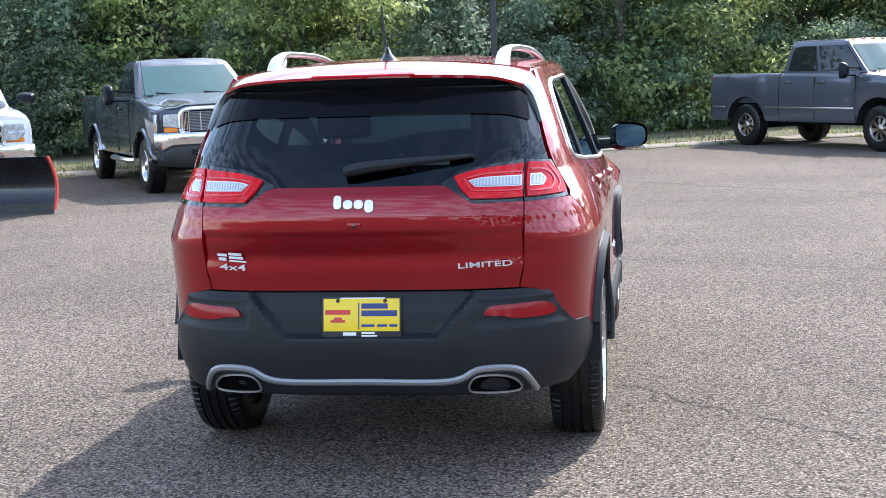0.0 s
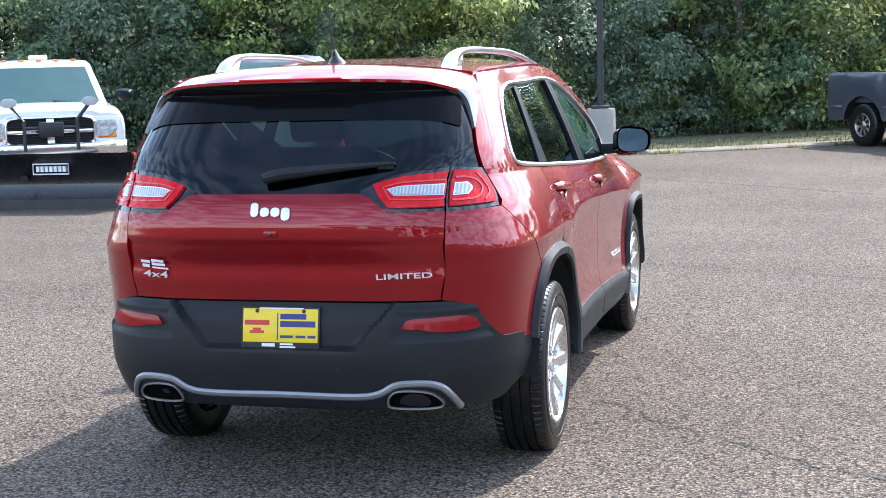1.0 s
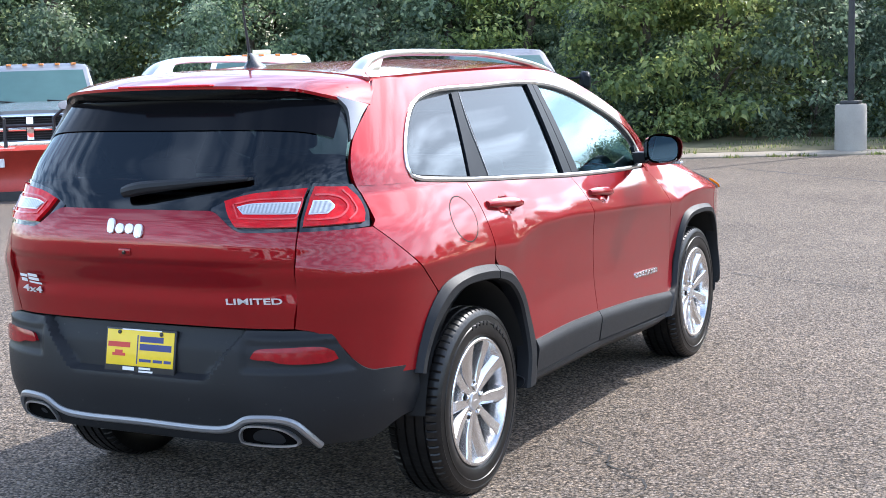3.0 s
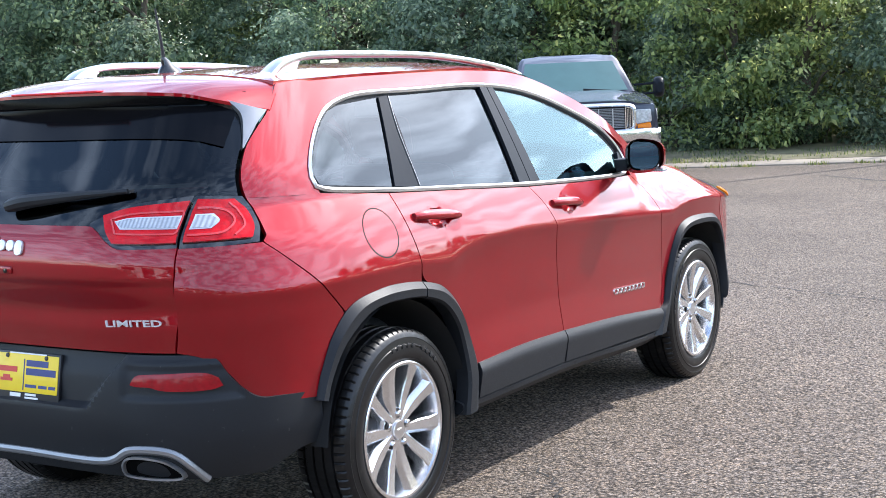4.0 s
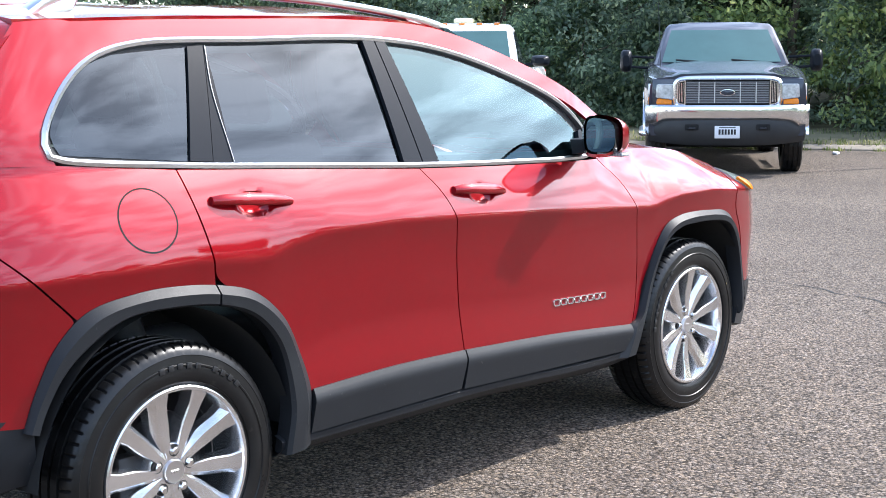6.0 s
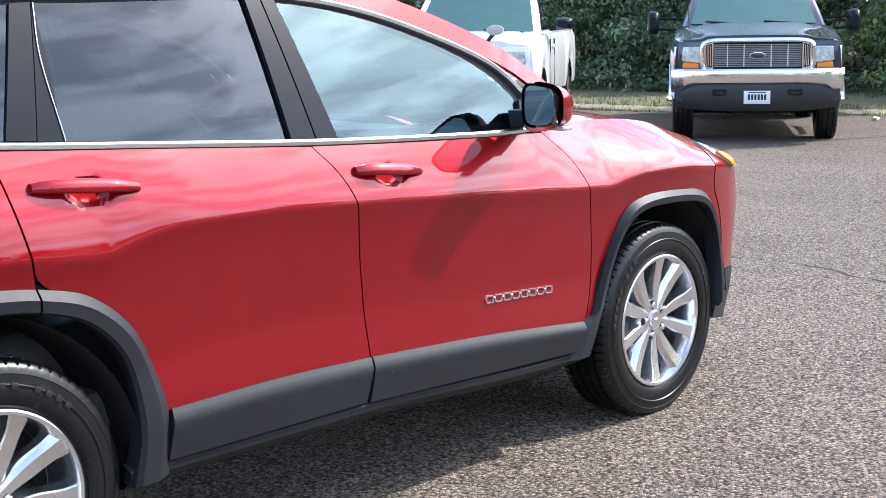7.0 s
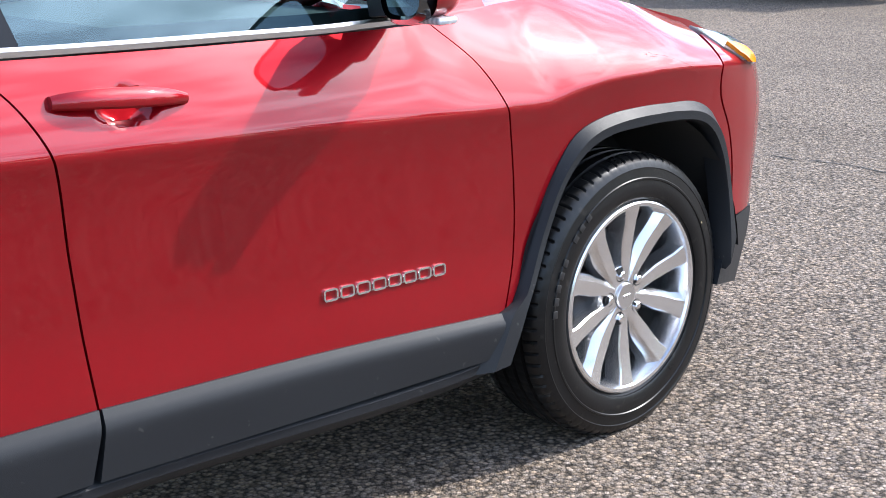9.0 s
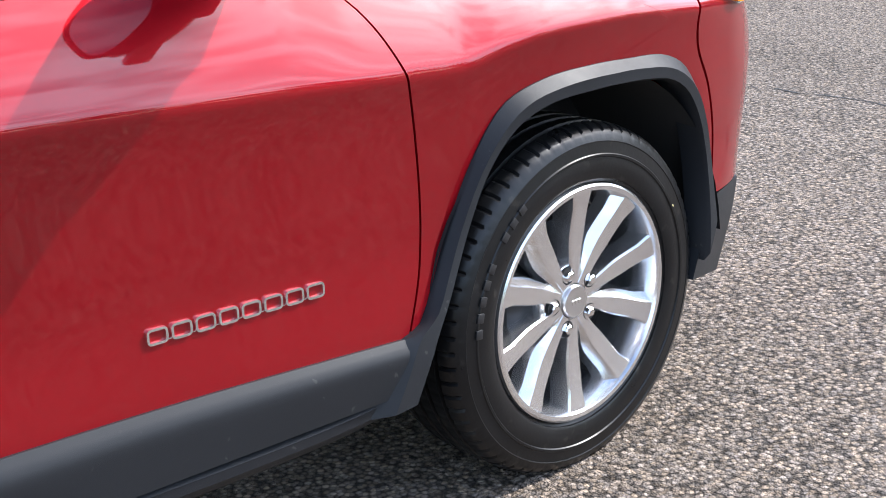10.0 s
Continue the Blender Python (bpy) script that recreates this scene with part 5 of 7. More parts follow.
for sg in (1, -1):
    turn = (lambda b: flip_x(b)) if sg < 0 else (lambda b: b)
    mh = part("door_mirror", turn(mirror_housing()), GLOSS_BLACK, suv, "door mirror in a black housing with a red cap")
    part("mirror_cap", turn(mirror_cap()), RED, mh)
    part("mirror_glass", turn(mirror_face()), MIRROR, mh)
    part("mirror_arm", turn(mirror_arm()), BLACK_PLASTIC, mh)
    bm = bmesh.new()
    box(bm, 0.94, 1.05, 1.895, 1.945, 1.094, 1.110, 0.007)
    part("turn_signal", turn(bm), LENS_CLEAR, mh)
    part("mirror_sail", turn(mirror_sail()), PILLAR_BLACK, suv)
    for hy, hz, hl in HANDLES:
        bm = bmesh.new()
        pts, nor, rad = [], [], []
        for t in lin(-1, 1, 24):
            y, z = hy + hl * t, hz + 0.008 - 0.012 * t
            s = body.s_of_y(y, z)
            pts.append(body.at(s, z, 0.003 + 0.021 * (1 - abs(t) ** 3.2)))
            nor.append(body.normal(s, z))
            rad.append(0.0115 + 0.008 * (1 - t * t) + 0.003 * sstep(-0.3, -0.9, t))
        rings = []
        for i, p in enumerate(pts):
            tn = (pts[min(i + 1, 24)] - pts[max(i - 1, 0)]).normalized()
            w = nor[i].cross(tn)
            rings.append([bm.verts.new(p + w * rad[i] * math.cos(a) + nor[i] * 0.011 * math.sin(a)) for a in lin(0, 2 * math.pi, 12)[:-1]])
        for a, b in zip(rings, rings[1:]):
            for k in range(12):
                bm.faces.new((a[k], a[(k + 1) % 12], b[(k + 1) % 12], b[k]))
        bm.faces.new(rings[0][::-1])
        bm.faces.new(rings[-1])
        part("door_handle", turn(bm), RED, suv)
    if sg > 0:
        c = [(body.s_of_y(-0.045 + 0.098 * math.cos(a), 1.035 + 0.085 * math.sin(a)), 1.035 + 0.085 * math.sin(a)) for a in lin(0, 2 * math.pi, 60)[:-1]]
        bm = bmesh.new()
        trim(bm, body, c, [(-0.0024, -0.004), (-0.0024, 0.0004), (0.0024, 0.0004), (0.0024, -0.004)], True)
        part("fuel_flap_gap", bm, LINER, suv)


# ---- inside the cabin
def cushion(bm, x0, x1, y0, y1, z0, z1, lean=0.0, r=0.05):
    n0 = len(bm.verts)
    box(bm, x0, x1, y0, y1, z0, z1, r, 3)
    bm.verts.ensure_lookup_table()
    for v in bm.verts[n0:]:
        v.co.y -= (v.co.z - z0) * lean


for cx in (-0.37, 0.37):
    bm = bmesh.new()
    cushion(bm, cx - 0.25, cx + 0.25, 0.95, 1.48, 0.52, 0.68)
    seat = part("front_seat", bm, LEATHER, suv, "black leather front seat")
    bm = bmesh.new()
    cushion(bm, cx - 0.25, cx + 0.25, 0.92, 1.05, 0.62, 1.22, 0.35)
    part("backrest", bm, LEATHER, seat)
    bm = bmesh.new()
    cushion(bm, cx - 0.13, cx + 0.13, 0.66, 0.75, 1.25, 1.42, 0.2, 0.035)
    part("headrest", bm, LEATHER, seat)
bm = bmesh.new()
cushion(bm, -0.62, 0.62, 0.10, 0.62, 0.52, 0.68)
rear_seat = part("rear_seat", bm, LEATHER, suv, "black leather rear bench")
bm = bmesh.new()
cushion(bm, -0.62, 0.62, 0.05, 0.17, 0.62, 1.12, 0.35)
part("backrest", bm, LEATHER, rear_seat)
for cx in (-0.38, 0.38):
    bm = bmesh.new()
    cushion(bm, cx - 0.12, cx + 0.12, -0.20, -0.12, 1.14, 1.27, 0.2, 0.03)
    part("headrest", bm, LEATHER, rear_seat)
bm = bmesh.new()
prism(bm, [(1.72, 0.55), (1.70, 0.92), (1.80, 1.03), (2.10, 1.05), (2.40, 1.03), (2.40, 0.55)], "x", -0.72, 0.72, 0.03)
part("dashboard", bm, INTERIOR, suv)
bm = bmesh.new()
ring = [(-0.37 + 0.185 * math.cos(a), 1.55 - 0.07 * math.sin(a), 0.98 + 0.17 * math.sin(a)) for a in lin(0, 2 * math.pi, 32)]
tube(bm, ring, 0.016, 8)
tube(bm, [(-0.55, 1.56, 0.97), (-0.37, 1.60, 0.96), (-0.19, 1.56, 0.97)], 0.022, 8)
tube(bm, [(-0.37, 1.59, 0.96), (-0.37, 1.80, 0.88)], 0.03, 8)
part("steering_wheel", bm, INTERIOR, suv)
bm = bmesh.new()
box(bm, -0.74, 0.74, -0.62, 1.9, 0.42, 0.53, 0.02)
box(bm, -0.11, 0.11, 1.0, 1.75, 0.5, 0.78, 0.03)
part("cabin_floor", bm, INTERIOR, suv)
HEADLINER = mat("grey_headliner", (0.25, 0.245, 0.235), 0.9, 0, 0, 0.1, 20)
bm = bmesh.new()
sheet(bm, lambda u, y: (u * 0.58, y, roof_z(u * 0.58, y) - 0.06), lin(-1, 1, 12), lin(-0.5, 1.45, 12))
part("headliner", bm, HEADLINER, suv)

# true proportions: the body stands a little wider, taller and longer behind than the plan above
tail_out = spl([(-1.0, -1.022), (-0.5, -0.525), (-0.1, -0.115), (0.17, 0.140), (0.5, 0.495), (1.23, 1.205), (2.2, 2.205), (2.7, 2.713), (3.6, 3.640)])
for ob in suv.children_recursive:
    wheel_of = ob if ob.name.startswith("wheel") and ob.parent == suv else ob.parent if ob.parent.name.startswith("wheel") else None
    for v in ob.data.vertices:
        if wheel_of:
            hub_y, at_y = (0.0, 0.0) if v.co.y < 1.35 else (2.70, 2.713)
            side = math.copysign(1.0, v.co.x)
            v.co = (v.co.x + 0.008 * side, at_y + (v.co.y - hub_y) * 1.028, 0.3525 + (v.co.z - 0.347) * 1.028)
        else:
            v.co = (v.co.x * 1.032, tail_out(v.co.y), v.co.z * 1.030 - 0.0165 * max(v.co.z - 0.85, 0) - 0.03 * max(v.co.z - 0.95, 0))
    ob.data.update()

# ---------------------------------------------------------------- the lot and what lies round it
def asphalt_mat():
    m = mat("worn_chip_asphalt", (0.2, 0.19, 0.185), 0.9, spec=0.2)
    nt = m.node_tree
    b = nt.nodes["Principled BSDF"]
    N, L = nt.nodes.new, nt.links.new
    co = N("ShaderNodeTexCoord")
    v1, v2, big, mid = N("ShaderNodeTexVoronoi"), N("ShaderNodeTexVoronoi"), N("ShaderNodeTexNoise"), N("ShaderNodeTexNoise")
    v1.inputs["Scale"].default_value, v2.inputs["Scale"].default_value = 84, 190
    big.inputs["Scale"].default_value, big.inputs["Detail"].default_value = 0.35, 6
    mid.inputs["Scale"].default_value, mid.inputs["Detail"].default_value = 9, 5
    for n in (v1, v2, big, mid):
        L(co.outputs["Object"], n.inputs["Vector"])
    r1 = N("ShaderNodeValToRGB")
    r1.color_ramp.elements[0].color, r1.color_ramp.elements[0].position = (0.070, 0.060, 0.050, 1), 0.0
    r1.color_ramp.elements[1].color, r1.color_ramp.elements[1].position = (0.375, 0.308, 0.243, 1), 1.0
    e = r1.color_ramp.elements.new(0.18)
    e.color = (0.140, 0.115, 0.092, 1)
    e = r1.color_ramp.elements.new(0.7)
    e.color = (0.222, 0.182, 0.146, 1)
    sep = N("ShaderNodeSeparateColor")
    L(v1.outputs["Color"], sep.inputs["Color"])
    L(sep.outputs["Red"], r1.inputs["Fac"])
    gap = N("ShaderNodeMapRange")
    gap.inputs["From Min"].default_value, gap.inputs["From Max"].default_value = 0.38, 0.78
    gap.inputs["To Min"].default_value, gap.inputs["To Max"].default_value = 1.0, 0.20
    L(v1.outputs["Distance"], gap.inputs["Value"])
    hue = N("ShaderNodeValToRGB")
    hue.color_ramp.elements[0].color, hue.color_ramp.elements[1].color = (1.06, 0.99, 0.90, 1), (0.97, 1.0, 1.08, 1)
    L(sep.outputs["Green"], hue.inputs["Fac"])
    m0 = N("ShaderNodeMix")
    m0.data_type, m0.blend_type = "RGBA", "MULTIPLY"
    m0.inputs["Factor"].default_value = 1.0
    L(r1.outputs["Color"], m0.inputs["A"])
    L(hue.outputs["Color"], m0.inputs["B"])
    m1 = N("ShaderNodeMix")
    m1.data_type, m1.blend_type = "RGBA", "MULTIPLY"
    m1.inputs["Factor"].default_value = 1.0
    L(m0.outputs["Result"], m1.inputs["A"])
    L(gap.outputs["Result"], m1.inputs["B"])
    pat = N("ShaderNodeMapRange")
    pat.inputs["From Min"].default_value, pat.inputs["From Max"].default_value = 0.3, 0.7
    pat.inputs["To Min"].default_value, pat.inputs["To Max"].default_value = 0.82, 1.2
    L(big.outputs["Fac"], pat.inputs["Value"])
    m2 = N("ShaderNodeMix")
    m2.data_type, m2.blend_type = "RGBA", "MULTIPLY"
    m2.inputs["Factor"].default_value = 1.0
    L(m1.outputs["Result"], m2.inputs["A"])
    L(pat.outputs["Result"], m2.inputs["B"])
    L(m2.outputs["Result"], b.inputs["Base Color"])
    bp = N("ShaderNodeBump")
    bp.inputs["Strength"].default_value, bp.inputs["Distance"].default_value = 0.8, 0.006
    bp.invert = True
    add = N("ShaderNodeMath")
    add.operation = "ADD"
    L(v1.outputs["Distance"], add.inputs[0])
    L(v2.outputs["Distance"], add.inputs[1])
    L(add.outputs[0], bp.inputs["Height"])
    L(bp.outputs["Normal"], b.inputs["Normal"])
    return m


ASPHALT = asphalt_mat()
GRASS_SOIL = mat("grassy_soil", (0.12, 0.108, 0.055), 0.95, 0, 0, 0.5, 1.4, 0.6, 30)
CONCRETE = mat("weathered_concrete", (0.34, 0.315, 0.275), 0.85, 0, 0, 0.18, 3, 0.4, 60)
KERB_MAT = mat("sandy_kerb_concrete", (0.30, 0.25, 0.19), 0.9, 0, 0, 0.25, 2.2, 0.5, 45)
CRACK = mat("dark_crack_fill", (0.022, 0.021, 0.02), 0.9, 0, 0, 0.3, 20)
# kerb line: the far edge of the lot, a wide bend (x, y)
KERB = smooth_line([(60, -30), (45, 6), (25, 21.8), (13.0, 24.5), (5.5, 23.5), (2.7, 22.1), (0.3, 20.5), (-2.6, 19.2), (-5.3, 18.1), (-8.9, 16.9), (-12.6, 16.5), (-17.6, 14.6), (-27, 9), (-37, -20)], 140)


def ground_z(x, y):
    """The lot falls very slightly towards the trees."""
    return -0.065 * sstep(3, 12, y)


def kerb_off(d):
    out = []
    for i, p in enumerate(KERB):
        a, b = Vector(KERB[min(i + 1, len(KERB) - 1)]), Vector(KERB[max(i - 1, 0)])
        t = (a - b).normalized()
        out.append((p[0] - t.y * d, p[1] + t.x * d))
    return out


bm = bmesh.new()
R = 900
vs = [bm.verts.new((R * math.cos(a), R * math.sin(a), -0.12)) for a in lin(0, 2 * math.pi, 48)[:-1]]
bm.faces.new(vs)
tagged(part("ground", bm, GRASS_SOIL), "flat ground reaching the horizon", "ground", kind="structure")
bm = bmesh.new()
ring = kerb_off(0.0) + [(-45, -60), (75, -60)]
ring = poly_line(ring + ring[:1], 220)[:-1]
rows = []
for x, y in ring + ring[:1]:
    rows.append([(4 + (x - 4) * t, -8 + (y + 8) * t, ground_z(4 + (x - 4) * t, -8 + (y + 8) * t)) for t in lin(0.001, 1, 36)])
mesh_grid(bm, rows)
lot = tagged(part("pavement", bm, ASPHALT), "worn grey asphalt lot with exposed pale aggregate", "pavement", kind="structure")
bm = bmesh.new()
a, b, c = kerb_off(0.004), kerb_off(-0.03), kerb_off(-0.36)
rows = []
for i in range(len(a)):
    g = ground_z(*a[i])
    rows.append([(*a[i], g - 0.02), (*a[i], g + 0.02 + 0.02 * noise.noise((i * 0.9, 0, 0))), (*b[i], g + 0.045), (*c[i], g + 0.07), (*c[i], g - 0.02)])
mesh_grid(bm, rows)
tagged(part("kerb", bm, KERB_MAT), "low worn concrete kerb round the lot", "kerb", kind="structure")
# verge rising gently behind the kerb
bm = bmesh.new()
offs = [(-0.365, 0.076), (-0.8, 0.10), (-2.0, 0.09), (-6, 0.09), (-16, 0.3), (-40, 1.8)]
cols = [kerb_off(d) for d, _ in offs]
mesh_grid(bm, [[(*cols[k][i], offs[k][1] + ground_z(*cols[k][i])) for k in range(len(offs))] for i in range(len(KERB))])
tagged(part("verge", bm, GRASS_SOIL), "rough grass verge behind the kerb", "grass", kind="structure")


def crack(pts, width, seed):
    rnd = random.Random(seed)
    line = poly_line(pts, 60)
    bm, rows = bmesh.new(), []
    for i, (x, y) in enumerate(line):
        j = 0.03
        w = width * (0.4 + 0.9 * rnd.random())
        px, py = x + rnd.uniform(-j, j), y + rnd.uniform(-j, j)
        rows.append([(px - w, py - w * 0.6, ground_z(px, py) + 0.0025), (px + w, py + w * 0.6, ground_z(px, py) + 0.0025)])
    mesh_grid(bm, rows)
    return bm


for k, (pts, w) in enumerate([([(0.95, 0.85), (1.22, 0.53), (1.5, 0.25), (1.85, -0.05), (2.5, -0.5)], 0.005), ([(-2.7, 16.5), (0.75, 13.7), (2.35, 12.3), (4.0, 11.2), (7, 9.5)], 0.03),
                              ([(-1.56, 5.5), (-0.9, 5.9), (-0.27, 5.92), (0.97, 5.45), (2.03, 5.0), (3.4, 4.5)], 0.010), ([(-8.4, 17.5), (-4.9, 17.6), (-2.4, 18.7), (2.6, 20.9)], 0.02)]):
    tagged(part("pavement_crack", crack(pts, w, k), CRACK), "dark crack in the asphalt", "crack", "cracks in the lot", "structure")


def grass(name, spots, seed, tall, width):
    """Tufts of bent blades, one object for the whole strip."""
    rng = np.random.default_rng(seed)
    P = np.array(spots)
    n = len(P)
    h = tall * (0.4 + 0.9 * rng.random(n))
    a, lean = rng.random(n) * 6.283, rng.random(n) * 0.5
    d = np.stack([np.cos(a), np.sin(a)], 1)
    sd = np.stack([-d[:, 1], d[:, 0]], 1) * width
    base, mid, tip = P.copy(), P.copy(), P.copy()
    mid[:, :2] += d * (h * lean * 0.35)[:, None]
    mid[:, 2] += h * 0.6
    tip[:, :2] += d * (h * lean)[:, None]
    tip[:, 2] += h
    off = np.concatenate([sd, np.zeros((n, 1))], 1)
    V = np.stack([base - off, base + off, mid + off * 0.7, mid - off * 0.7, tip], 1).reshape(-1, 3)
    F = []
    for k in range(n):
        o = 5 * k
        F += [(o, o + 1, o + 2, o + 3), (o + 3, o + 2, o + 4)]
    me = bpy.data.meshes.new(name)
    me.from_pydata(V.tolist(), [], F)
    return me

# ---------------------------------------------------------------- the wood behind the kerb
def leaf_mat(name, color, warm):
    m = bpy.data.materials.new(name)
    m.use_nodes = True
    nt = m.node_tree
    N, L = nt.nodes.new, nt.links.new
    b = nt.nodes["Principled BSDF"]
    b.inputs["Roughness"].default_value = 0.5
    geo, oi = N("ShaderNodeNewGeometry"), N("ShaderNodeObjectInfo")
    ramp = N("ShaderNodeValToRGB")
    ramp.color_ramp.elements[0].color = (color[0] * 0.5, color[1] * 0.55, color[2] * 0.55, 1)
    ramp.color_ramp.elements[1].color = (*warm, 1)
    e = ramp.color_ramp.elements.new(0.6)
    e.color = (*color, 1)
    L(geo.outputs["Random Per Island"], ramp.inputs["Fac"])
    hs = N("ShaderNodeHueSaturation")
    mr = N("ShaderNodeMapRange")
    mr.inputs["To Min"].default_value, mr.inputs["To Max"].default_value = 0.7, 1.3
    L(oi.outputs["Random"], mr.inputs["Value"])
    L(mr.outputs["Result"], hs.inputs["Value"])
    L(ramp.outputs["Color"], hs.inputs["Color"])
    L(hs.outputs["Color"], b.inputs["Base Color"])
    tr, mix = N("ShaderNodeBsdfTranslucent"), N("ShaderNodeMixShader")
    gain = N("ShaderNodeHueSaturation")
    gain.inputs["Hue"].default_value, gain.inputs["Value"].default_value = 0.485, 1.5
    L(hs.outputs["Color"], gain.inputs["Color"])
    L(gain.outputs["Color"], tr.inputs["Color"])
    mix.inputs[0].default_value = 0.58
    L(b.outputs[0], mix.inputs[1])
    L(tr.outputs[0], mix.inputs[2])
    L(mix.outputs[0], nt.nodes["Material Output"].inputs["Surface"])
    return m


LEAF = leaf_mat("green_leaves", (0.137, 0.20, 0.118), (0.32, 0.385, 0.195))
LEAF_PALE = leaf_mat("yellow_green_leaves", (0.22, 0.285, 0.11), (0.45, 0.48, 0.18))
LEAF_GREY = leaf_mat("grey_green_leaves", (0.165, 0.225, 0.15), (0.36, 0.42, 0.27))
BARK = mat("rough_bark", (0.09, 0.07, 0.052), 0.95, 0, 0, 0.4, 6, 0.9, 25)


def leaves(name, seed, height, spread, clumps, per, size, low=0.0, thin=0.35):
    """A crown of many leaves on the shells of uneven boughs, gaps between them."""
    rng = np.random.default_rng(seed)
    hgt = low + (height - low) * rng.random(clumps) ** 0.9
    rel = (hgt - low) / (height - low)
    env = spread * np.clip(1.05 - rel ** 2.0, 0.12, 1) * (0.8 + 0.2 * np.minimum(rel * 6, 1))
    ang, rad = rng.random(clumps) * 2 * math.pi, env * (0.35 + 0.65 * rng.random(clumps) ** 0.6)
    cen = np.stack([rad * np.cos(ang), rad * np.sin(ang), hgt], 1)
    cs = thin * (0.45 + 0.9 * rng.random(clumps))
    g = rng.normal(size=(clumps * per, 3))
    g /= np.linalg.norm(g, axis=1)[:, None]
    r = rng.random(clumps * per) ** 0.4
    g[:, 2] = np.where(g[:, 2] < 0, g[:, 2] * 0.55, g[:, 2])
    reach = np.repeat(cs, per) * r * (1 + 0.35 * np.sin(g[:, 0] * 5 + np.repeat(ang, per)) * np.cos(g[:, 1] * 4))
    P = np.repeat(cen, per, 0) + g * reach[:, None] * np.array([1.15, 1.15, 0.75])
    P[:, 2] = np.maximum(P[:, 2], 0.05)
    n = len(P)
    up = np.array([0, 0, 1.0])
    nor = g * 0.7 + up * 0.5 + rng.normal(size=(n, 3)) * 0.45
    nor /= np.linalg.norm(nor, axis=1)[:, None]
    d = np.cross(nor, rng.normal(size=(n, 3)))
    d /= np.linalg.norm(d, axis=1)[:, None]
    s = np.cross(nor, d)
    ln, wd = size * (0.6 + 0.8 * rng.random(n))[:, None], size * 0.34 * (0.7 + 0.6 * rng.random(n))[:, None]
    V = np.stack([P, P + d * ln * 0.45 + s * wd, P + d * ln - up * ln * 0.25, P + d * ln * 0.45 - s * wd], 1).reshape(-1, 3)
    me = bpy.data.meshes.new(name)
    me.vertices.add(4 * n)
    me.vertices.foreach_set("co", V.ravel())
    me.loops.add(4 * n)
    me.loops.foreach_set("vertex_index", np.arange(4 * n, dtype=np.int32))
    me.polygons.add(n)
    me.polygons.foreach_set("loop_start", np.arange(0, 4 * n, 4, dtype=np.int32))
    me.update(calc_edges=True)
    me.validate()
    return me


def trunk(seed, height, radius, spread):
    rnd = random.Random(seed)
    bm = bmesh.new()
    pts, p = [], Vector((0, 0, -0.1))
    for i in range(9):
        pts.append(p.copy())
        p += Vector((rnd.uniform(-0.12, 0.12), rnd.uniform(-0.12, 0.12), height / 8))
    tube(bm, pts, [radius * (1 - 0.1 * i) for i in range(9)], 8)
    for k in range(9):
        i = rnd.randint(1, 7)
        a, base = rnd.uniform(0, 6.28), pts[i]
        l = spread * rnd.uniform(0.5, 0.85)
        bough = [base + Vector((math.cos(a) * l * t, math.sin(a) * l * t, l * 0.55 * t ** 0.8 + 0.08 * math.sin(5 * t + k))) for t in lin(0, 1, 5)]
        tube(bm, bough, [radius * 0.42 * (1 - 0.85 * t) for t in lin(0, 1, 5)], 5)
    return bm


KINDS = []
for k, (h, sp, cl, per, sz, low, th, lm) in enumerate([(6.2, 2.5, 78, 170, 0.125, 0.3, 0.66, LEAF), (5.6, 2.3, 74, 170, 0.11, 0.3, 0.60, LEAF_GREY), (5.4, 2.0, 74, 170, 0.115, 0.15, 0.54, LEAF_PALE), (6.8, 2.7, 82, 170, 0.13, 0.8, 0.70, LEAF), (8.2, 3.2, 60, 80, 0.30, 0.5, 1.0, LEAF)]):
    tree = thing("tree", "leafy broadleaf tree at the edge of the wood", "tree", "trees behind the lot", pose(0, 0, 0))
    part("trunk", trunk(40 + k, h * 0.9, 0.13, sp), BARK, tree)
    cm = leaves("crown", 70 + k, h, sp, cl, per, sz, low, th)
    cm.materials.append(lm)
    crown = new("crown", cm)
    crown.parent = tree
    KINDS.append(tree)
BUSHES = []
for k, (h, sp, cl, per, sz, th, lm) in enumerate([(2.2, 1.3, 40, 110, 0.10, 0.42, LEAF), (1.4, 1.1, 30, 110, 0.09, 0.36, LEAF_PALE), (2.8, 1.4, 46, 110, 0.10, 0.46, LEAF_GREY)]):
    bush = thing("bush", "dense leafy undergrowth bush", "bush", "undergrowth along the verge", pose(0, 0, 0))
    part("stem", trunk(60 + k, h * 0.7, 0.03, sp), BARK, bush)
    cm = leaves("foliage", 90 + k, h, sp, cl, per, sz, 0.03, th)
    cm.materials.append(lm)
    fo = new("foliage", cm)
    fo.parent = bush
    BUSHES.append(bush)


def place(kinds, spots):
    used = set()
    for k, x, y, z, rz, s in spots:
        m = pose(x, y, z + (ground_z(x, y) - 0.12 if z else 0), 0, 0, rz)
        if k in used:
            ob = copy_thing(kinds[k], m)
            ob.scale = (s, s, s)
        else:
            used.add(k)
            kinds[k].matrix_basis = m
            kinds[k].scale = (s, s, s)


